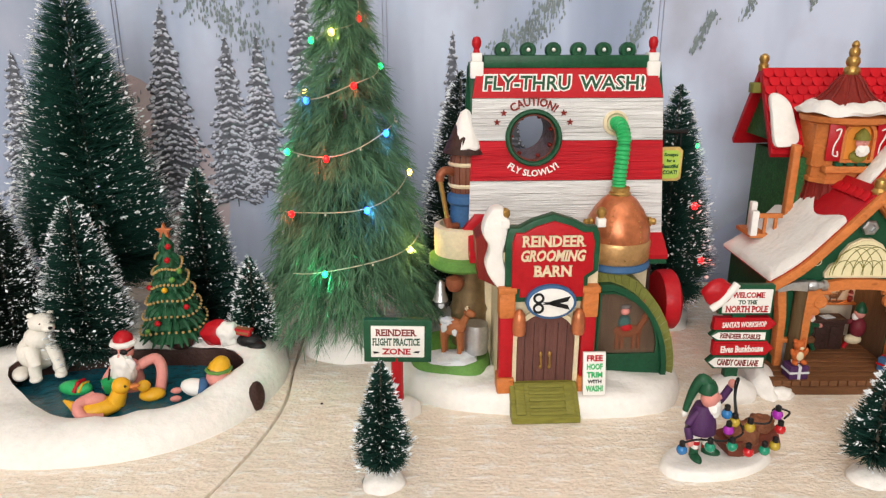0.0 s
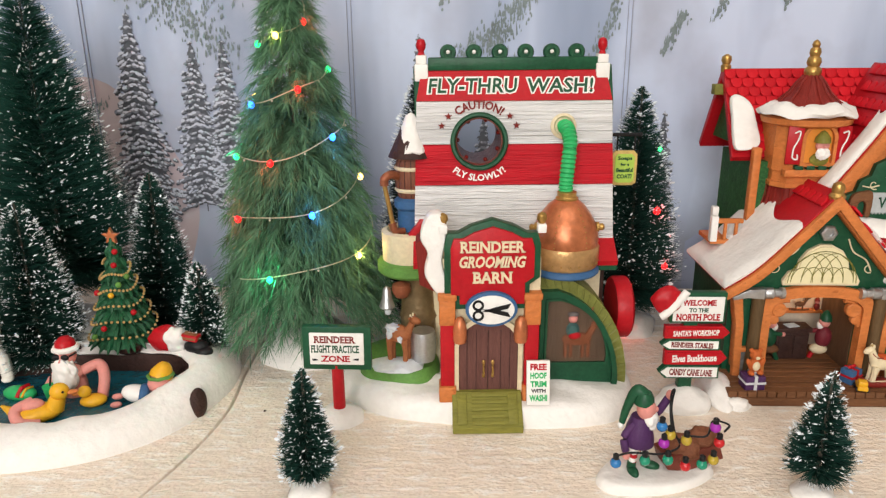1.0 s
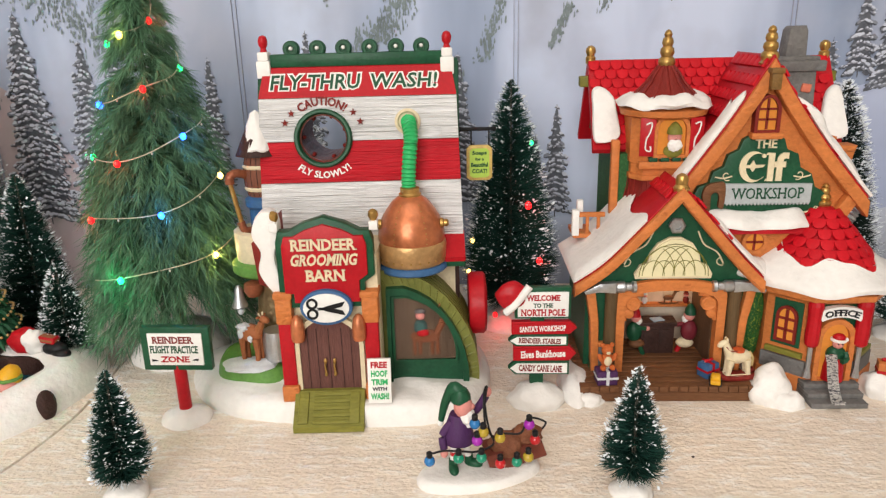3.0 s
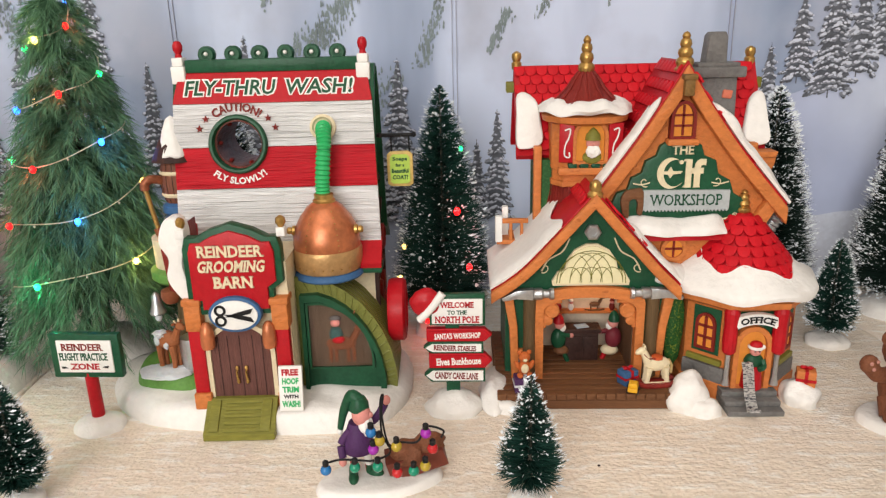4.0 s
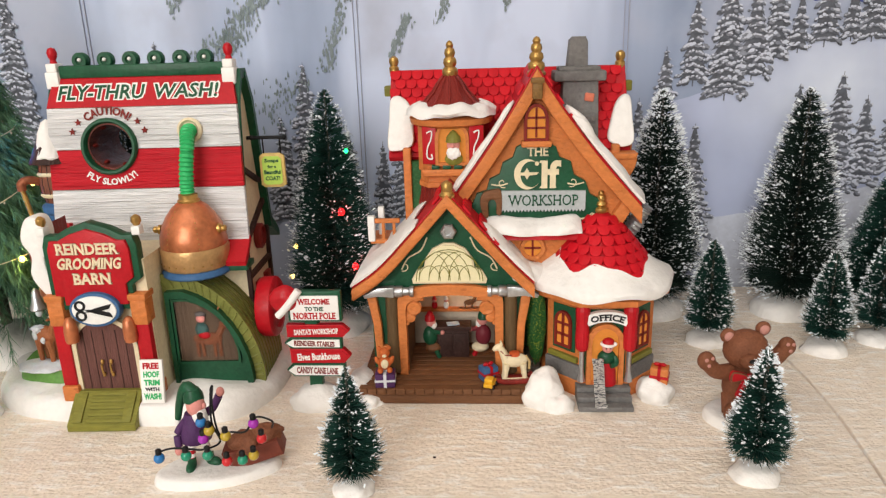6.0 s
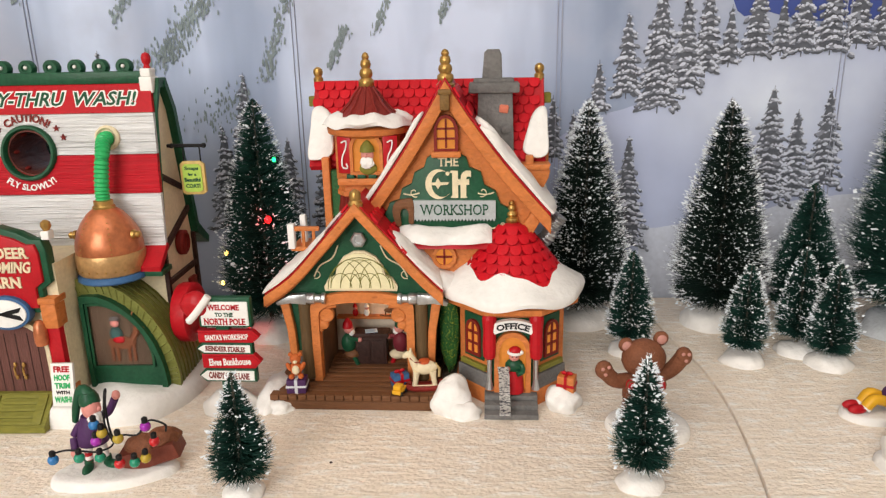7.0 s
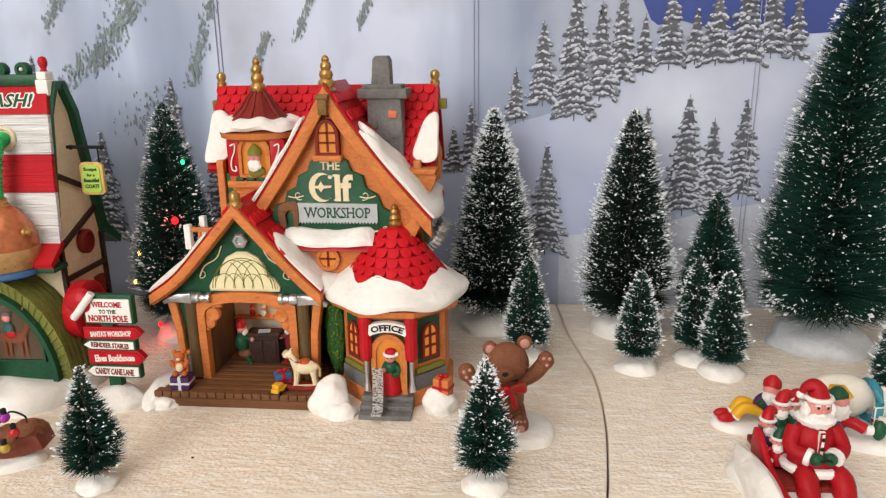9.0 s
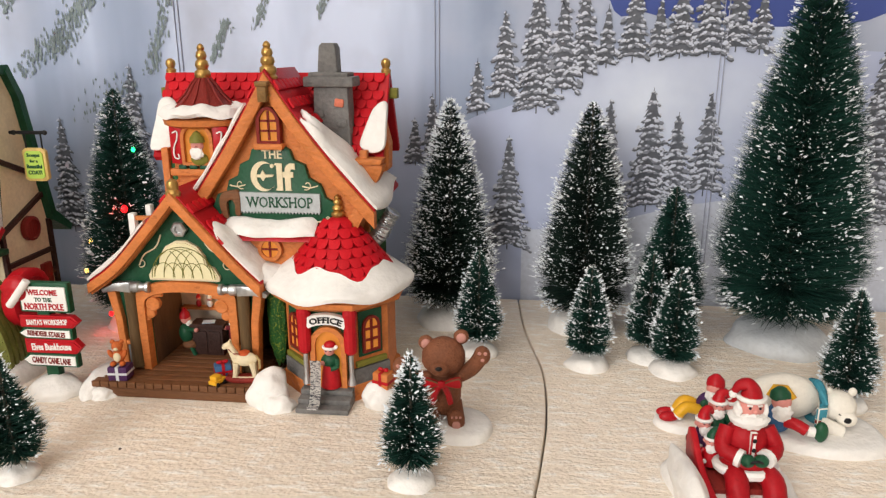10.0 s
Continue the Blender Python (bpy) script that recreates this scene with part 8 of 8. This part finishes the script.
def big_bear(bm):
    ball(bm, (0, 0, 18), (9.5, 8.5, 14), 0)
    ball(bm, (0, -2, 38), (11.5, 10, 10.5), 0)
    ball(bm, (-2, -11, 35.5), (5, 4.4, 4), 0)
    ball(bm, (-2.4, -15, 37), (1.8, 1, 1.2), 2, u=8, v=6)
    for s, z in ((-1, 45), (1, 48)):
        ball(bm, (s * 9, 0, z), (4, 2.4, 4), 0)
        ball(bm, (s * 9, -1.8, z), (2.6, 1.2, 2.6), 3)
    tube(bm, curve_pts([(-7, -2, 26), (-15, -4, 27), (-21, -5, 33)], 5), 4, 10, 0)
    ball(bm, (-21.5, -5.4, 34), (4.6, 4, 5), 0)
    tube(bm, curve_pts([(7, -2, 27), (14, -4, 32), (19, -5, 39)], 5), 4, 10, 0)
    ball(bm, (19.5, -5.4, 40), (4.4, 4, 5), 0)
    for x, y, z in ((-23, -9.2, 36), (-20, -9.4, 37), (-21.6, -9.4, 33), (18, -9, 42.6), (21, -9, 42.4), (19.6, -9.2, 39)):
        ball(bm, (x, y, z), (1, 0.6, 1), 3, u=8, v=6)
    for s in (-1, 1):
        tube(bm, [(s * 5, 0, 12), (s * 6.5, -6, 4)], 4.6, 10, 0)
        ball(bm, (s * 6.5, -8, 5), (4.6, 4, 6), 0)
        ball(bm, (s * 6.5, -11.6, 4), (2.2, 0.8, 2.4), 3)
        for k in (-2, 0, 2):
            ball(bm, (s * 6.5 + k, -11.4, 8.2), (0.8, 0.5, 0.8), 3, u=6, v=4)
        prism(bm, smooth2([(-1, 27), (-1 + s * 9, 30.5), (-1 + s * 9.5, 24.5)], 4), -12.5, -9.5, idx=1, bev=0.8)
        tube(bm, [(-1 + s, -11, 27), (-1 + s * 3.4, -10.6, 21), (-1 + s * 4.6, -9.6, 15.5)], 1.6, 7, 1)
    ball(bm, (-1, -11.6, 27), (2.4, 1.8, 2.2), 1)


figurine("teddy_bear", 426, 376, 3.0, 6, big_bear, [BEARB, RED, BLACK, material("pad_pink", (0.5, 0.24, 0.2))], "brown waving bear figurine with a red neck bow", "teddy bear", 1.08)

# ---- sleeping polar bear, helpers and sleigh rider ----
low_foot("snow_drift", 626, 388, [(-36, 6), (-24, -14), (6, -26), (36, -20), (42, 6), (24, 26), (-14, 26)], 5.0, "broad white snow foot under the sleeping bear", 16)


def sleeper(bm):
    ball(bm, (-10, 6, 14), (22, 13, 14), 0)
    ball(bm, (18, -2, 12), (11, 9.5, 9.5), 0)
    ball(bm, (20, -10, 8), (6, 5, 4.6), 0)
    ball(bm, (18.6, -14.4, 9), (2.2, 1.4, 1.7), 1, u=8, v=6)
    for s in (-1, 1):
        ball(bm, (20 + s * 7, 0, 20), (2.6, 1.8, 2.8), 0)
    tube(bm, [(4, -12, 6), (16, -16, 3)], 4, 10, 0, radii=[5, 3.4])
    tube(bm, [(6.5 + 1 * math.cos(k / 10 * 2 * math.pi), 2 + 11.4 * math.sin(k / 10 * 2 * math.pi), 13 + 11.4 * math.cos(k / 10 * 2 * math.pi)) for k in range(11)], 2.4, 8, 2)
    box(bm, 1.5, 7.5, -13.5, -11, 2, 16, 0.6, idx=2, rot=(0, 0, 10))
    box(bm, 1.4, 7.6, -13.8, -11, 6, 9, 0.4, idx=3, rot=(0, 0, 10))
    tube(bm, [(15, -10.6, 11.4), (16.2, -11.6, 10.6), (17.4, -12, 11.2)], 0.35, 5, 1)


figurine("sleeping_polar_bear", 628, 394, 4.0, 4, sleeper, [material("warm_white", (0.80, 0.76, 0.68), rough=0.5, vary=0.08, size=0.005, bump=0.3), BLACK, material("scarf_teal", (0.05, 0.25, 0.33)), DKRED], "ivory polar bear asleep wearing a teal and red scarf", "polar bear", 0.95)


def sitter(bm):
    ball(bm, (0, 0, 9), (7.5, 6.5, 9), 0)
    tube(bm, curve_pts([(3, -4, 9), (8, -7, 9), (13, -9, 7)], 5), 3.4, 10, 1)
    tube(bm, [(13, -9, 7), (17, -9, 6.6)], 3.0, 10, 4)
    ball(bm, (20.5, -9, 7), (3.8, 3, 6.2), 5)
    ball(bm, (0, -2, 20), (5.4, 5, 5.4), 2)
    lump(bm, (0.6, -5, 14.5), (5.4, 3, 5.6), 5, 0.25, 2.4, 4)
    lathe(bm, [(5.8, 21.5), (5.4, 25), (2.6, 28), (0.01, 29)], (-0.5, -0.5, 0), 14, 5)
    tube(bm, [(-5, 3, 20), (-2, 5, 25), (3, 5, 25), (7, 2, 20)], 2.6, 8, 3)


figurine("elf_figurine", 610, 381, 4.5, -6, sitter, [BLUE, RED, SKIN, YELLOW, SNOW, DKGREEN], "painted elf in blue leaning on the sleeping bear", size=0.95)


def lounger(bm):
    ball(bm, (6, 0, 9), (7, 6, 8), 0, rot=(0, 25, 0))
    tube(bm, curve_pts([(2, -3, 6), (-8, -4, 9), (-13, -4, 4)], 5), 3.4, 10, 1)
    tube(bm, curve_pts([(2, 3, 6), (-7, 3, 10), (-12, 2, 4)], 5), 3.4, 10, 1)
    for y in (-4, 2):
        ball(bm, (-18, y, 3), (6, 3, 3), 2)
        tube(bm, [(-13.6, y, 3), (-12.4, y, 4.4)], 3.4, 8, 3)
    ball(bm, (9, -1, 20), (5, 4.8, 5), 4)
    lump(bm, (7, -3, 15), (4, 4, 5), 5, 0.2, 2.4, 3)
    lathe(bm, [(5.4, 21.5), (5, 25), (2.2, 28), (0.01, 29)], (9.6, 0, 0), 14, 2)
    ball(bm, (2, -5, 12), (2.6, 2, 2.4), 5)


figurine("elf_figurine", 570, 393, 4.0, 6, lounger, [PURPLE, YELLOW, RED, SNOW, SKIN, DKGREEN], "painted elf in purple and yellow lounging in the snow", size=0.95)
low_foot("snow_drift", 566, 393, [(-20, 0), (-12, -12), (8, -13), (20, -4), (18, 12), (-6, 14)], 4.0, "low white snow foot under a lounging elf", 18)

sl = holder("toy_sleigh", 574, 321, 0, 3, "red toy sleigh in a white snow bank", "sleigh")
bm = bmesh.new()
snow_bank(bm, [(-28, 30), (-30, -10), (-27, -60), (24, -60), (26, -10), (24, 26)], 6, 20)
part("snow_base", bm, SNOW, sl, "white snow under the sleigh")
bm = bmesh.new()
lump(bm, (-26, -6, 8), (6, 34, 11), 7, 0.2)
part("snow_bank", bm, SNOW, sl, "white snow heaped along the sleigh")
for s in (-1,):
    pts = smooth2([(-46, 5), (-48, 11), (-20, 11), (4, 14), (20, 24), (26, 23), (24, 7), (0, 4)], 4)
    part("side_panel", prism(bmesh.new(), pts, s * 18 - 1.5, s * 18 + 1.5, "yz", bev=0.5), RED, sl, "red curved sleigh side")
    part("runner", tube(bmesh.new(), curve_pts([(s * 17, 24, 4), (s * 17, -20, 3.4), (s * 17, -46, 5), (s * 17, -56, 13)], 5), 1.5, 8), DARKB, sl, "dark sleigh runner")
part("seat", box(bmesh.new(), -16, 16, -4, 22, 5, 9, 1.0), DKRED, sl, "dark red seat")


def driver(bm):
    for s in (-1, 1):
        tube(bm, curve_pts([(s * 7, -4, 3), (s * 10, -19, 4), (s * 10, -25, -9)], 5), 6.4, 12, 0)
        tube(bm, curve_pts([(s * 11, 0, 28), (s * 15, -6, 18), (s * 7, -13, 15)], 5), 4.6, 12, 0)
        tube(bm, [(s * 8.6, -11.6, 15.4), (s * 6.4, -13.6, 15)], 5.4, 12, 1)
        ball(bm, (s * 3.8, -15, 15), (4.2, 3.6, 3.8), 2)
    ball(bm, (0, 0, 19), (13, 10.5, 15), 0)
    ball(bm, (0, -4, 9), (15, 12, 9), 0)
    tube(bm, [(16 * math.cos(k / 18 * 2 * math.pi), -4.5 + 13 * math.sin(k / 18 * 2 * math.pi), 5.5 - 1.2 * math.sin(k / 18 * 2 * math.pi)) for k in range(19)], 3.0, 8, 1)
    prism(bm, [(-1.7, 8), (1.7, 8), (1.6, 30), (-1.6, 30)], -12, -8, idx=1, bev=0.8)
    for z in (12, 20, 26):
        ball(bm, (0, -12.4, z), (1.3, 0.8, 1.3), 4, u=8, v=6)
    lump(bm, (0, -1, 34), (11.5, 9.5, 4.4), 5, 0.15, 2, 1)
    ball(bm, (0, -1, 42), (7.6, 7.2, 8), 3)
    lump(bm, (0, -5.2, 35), (7.6, 4.4, 5.8), 8, 0.25, 2.4, 1)
    for s in (-1, 1):
        tube(bm, [(0, -9, 40), (s * 4.4, -8, 38.8)], 1.4, 8, 1, radii=[1.5, 0.5])
    ball(bm, (0, -8.4, 42), 1.5, 3)
    for s in (-1, 1):
        ball(bm, (s * 2.7, -7.4, 43.6), (0.9, 0.6, 0.8), 4, u=8, v=6)
        tube(bm, [(s * 1.6, -7.6, 45.2), (s * 4.2, -6.4, 45)], 0.6, 6, 1)
        lump(bm, (s * 7.4, -1.6, 40), (2.2, 4, 5), 3 + s, 0.2, 2.4, 1)
    tube(bm, [(7.2 * math.cos(k / 12 * 2 * math.pi), -1 + 6.6 * math.sin(k / 12 * 2 * math.pi), 47.6) for k in range(13)], 1.5, 8, 1)
    tube(bm, curve_pts([(0, -0.6, 47), (-0.6, -0.4, 51.5), (-3, 0.4, 54.6), (-7, 1, 53.4), (-9.4, 1, 49.6)], 4), 3, 12, 0, radii=[6.6 - 0.31 * k for k in range(17)])
    lump(bm, (-9.8, 1, 48.4), (2.2, 2.2, 2.2), 3, 0.25, 2.4, 1)
    tube(bm, curve_pts([(-4, -17.6, 15), (0, -19, 17), (4, -17.6, 15)], 4), 0.8, 6, 4)


figurine("sleigh_driver", 577, 333, 9.5, 4, driver, [material("suit_red", (0.36, 0.006, 0.012), rough=0.5, vary=0.2, size=0.005, bump=0.25), SNOW, DKGREEN, SKIN, BLACK], "white-bearded sleigh driver figure in a red suit, green mittens", size=0.83)


def small_elf(bm):
    lathe(bm, [(6.2, 0), (6.4, 4), (5.2, 12), (3.2, 17)], (0, 0, 0), 14, 0)
    for s in (-1, 1):
        tube(bm, curve_pts([(s * 4.2, -0.6, 14.5), (s * 7.4, -3, 10), (s * 4.6, -6.4, 8)], 4), 1.8, 8, 0)
        ball(bm, (s * 4.0, -6.8, 8), (1.9, 1.7, 1.8), 4, u=8, v=6)
        ball(bm, (s * 1.5, -4.4, 21.6), (0.5, 0.4, 0.5), 5, u=6, v=4)
        ball(bm, (s * 4.4, -0.6, 20.4), (1.2, 0.8, 1.9), 2, rot=(0, s * 30, 0), u=8, v=6)
    ball(bm, (0, -1, 20.4), (4.3, 4, 4.5), 2)
    ball(bm, (0, -5.0, 20.2), (0.9, 0.9, 0.9), 2, u=8, v=6)
    lump(bm, (0, -3.6, 16.4), (3.6, 2.4, 3.6), 4, 0.25, 2.4, 3)
    tube(bm, [(4.4 * math.cos(k / 10 * 2 * math.pi), -0.9 + 4.2 * math.sin(k / 10 * 2 * math.pi), 23.4) for k in range(11)], 1.1, 7, 3)
    tube(bm, curve_pts([(0, -0.6, 23), (0.6, 0, 27), (3.4, 0.8, 29), (6.0, 1, 26)], 4), 3, 10, 1, radii=[4.2 - 0.24 * k for k in range(13)])
    ball(bm, (6.2, 1, 25.4), 1.4, 3, u=8, v=6)


for x, y, z, yaw, sz, coat, hat in ((562, 352, 6.5, 12, 0.84, PURPLE, RED), (570, 357, 13.5, -6, 0.86, DKGREEN, RED), (577, 361, 12, 4, 0.86, BLUE, RED), (563, 338, 6.5, -14, 0.72, RED, DKGREEN)):
    figurine("elf_figurine", x, y, z, yaw, small_elf, [coat, hat, SKIN, SNOW, SNOW, BLACK], "small painted elf riding behind the sleigh driver", size=sz)
part("load", box(bmesh.new(), -14, 10, 10, 46, 5, 9, 1.2), DKRED, sl, "dark red rear sleigh deck")
part("load", box(bmesh.new(), -8, 10, 26, 48, 8, 15.5, 1.5), BLUE, sl, "blue bundle on the sleigh")

# ---- fairy lights ----
LED = {n: material("led_" + n, c, rough=0.3, vary=0.0, size=0.002, bump=0, emit=(c, s)) for n, c, s in (("warm", (1.0, 0.62, 0.14), 7), ("red", (1.0, 0.012, 0.015), 2.2), ("green", (0.02, 1.0, 0.25), 3.5), ("blue", (0.02, 0.14, 1.0), 7), ("pink", (1.0, 0.08, 0.3), 4))}
fl = holder("fairy_lights", -64, 462, 0, 0, "thin pale wire of small coloured fairy lights wound round the tree", "light string")


def green_r(z):
    t = min(1, max(0, (z - 40) / 218))
    return 62 * (1 - t) ** 0.72 * 0.93 + 2.5


wire = []
for k in range(260):
    t = k / 259
    a = -2.2 + t * 2 * math.pi * 4.7
    z = 78 + t * 168 + 7 * math.sin(a + 0.2) + 1.5 * math.sin(a * 3.3)
    r = green_r(z + 8)
    wire.append((r * math.cos(a), r * math.sin(a), z))
part("wire", tube(bmesh.new(), wire, 0.38, 5), WIRE, fl, "thin pale wire")
cyc = ("green", "warm", "red", "blue", "warm", "green", "red", "blue", "warm", "blue", "red", "green")
BULB_OFF = material("led_unlit", (0.55, 0.52, 0.42), rough=0.2, vary=0.1, size=0.002, bump=0)


def glow(name, x, y, z, rgb, watts):
    """The light that one glowing fairy light throws on what is round it."""
    lamp = bpy.data.lights.new(name, "POINT")
    lamp.energy, lamp.color, lamp.shadow_soft_size = watts, rgb, 0.0018
    new(name, lamp).location = (x * MM, y * MM, z * MM)


lit = 0
for i, k in enumerate(range(4, 256, 5)):
    x, y, z = wire[k]
    front = y < 12
    on = front and i % 2 == 0
    c = cyc[lit % 12] if on else ""
    part("led", ball(bmesh.new(), (x * 1.03, y * 1.03, z - 1), (1.9, 1.9, 2.3) if on else (0.7, 0.7, 0.9), u=10, v=7), LED[c] if on else BULB_OFF, fl, "tiny glowing coloured light" if on else "tiny unlit light")
    if on:
        lit += 1
        if y < -8:
            glow("fairy_glow", x * 1.09 - 64, y * 1.09 + 462, z, {"warm": (1, 0.7, 0.2), "red": (1, 0.06, 0.03), "green": (0.04, 1, 0.45), "blue": (0.05, 0.3, 1), "pink": (1, 0.1, 0.4)}[c], 0.02)
tl = holder("tree_lights", 170, 511, 0, 0, "small coloured lights pushed among the bristles", "light string")
for x, y, z, c, r in ((181, 489, 97, "red", 2.4), (189, 487, 57, "red", 2.2), (142, 503, 68, "warm", 1.6), (184, 505, 138, "green", 1.5), (139, 498, 46, "warm", 1.5), (158, 492, 14, "red", 1.8)):
    part("led", ball(bmesh.new(), (x - 170, y - 511, z), (r, r, r * 1.2), u=10, v=7), LED[c], tl, "small glowing light")
    if c == "red":
        glow("tree_glow", x, y - 5, z, (1, 0.04, 0.03), 0.005)
# bulb that lights the workshop from inside
pl_ = bpy.data.lights.new("workshop_bulb", "POINT")
pl_.energy, pl_.color, pl_.shadow_soft_size = 0.022, (1.0, 0.62, 0.3), 0.004
new("workshop_bulb", pl_).location = (0.279, 0.450, 0.062)

# loose bits
cable = part("cable", tube(bmesh.new(), curve_pts([(-262, 408, 24), (-236, 412, 27.5), (-214, 416, 27), (-192, 417, 26), (-168, 415, 27), (-150, 416, 27)], 6), 0.6, 6), WHITE, None, "thin white cable lying along the pool bank")
tagged(cable, category="cable")
for x, y in ((255, 333), (-74, 379)):
    tagged(part("crumb", lump(bmesh.new(), (x, y, 0.4), (0.9, 0.7, 0.5), x, 0.4, sub=2), DARKB, None, "tiny dark crumb lying on the snow board"), category="crumb")
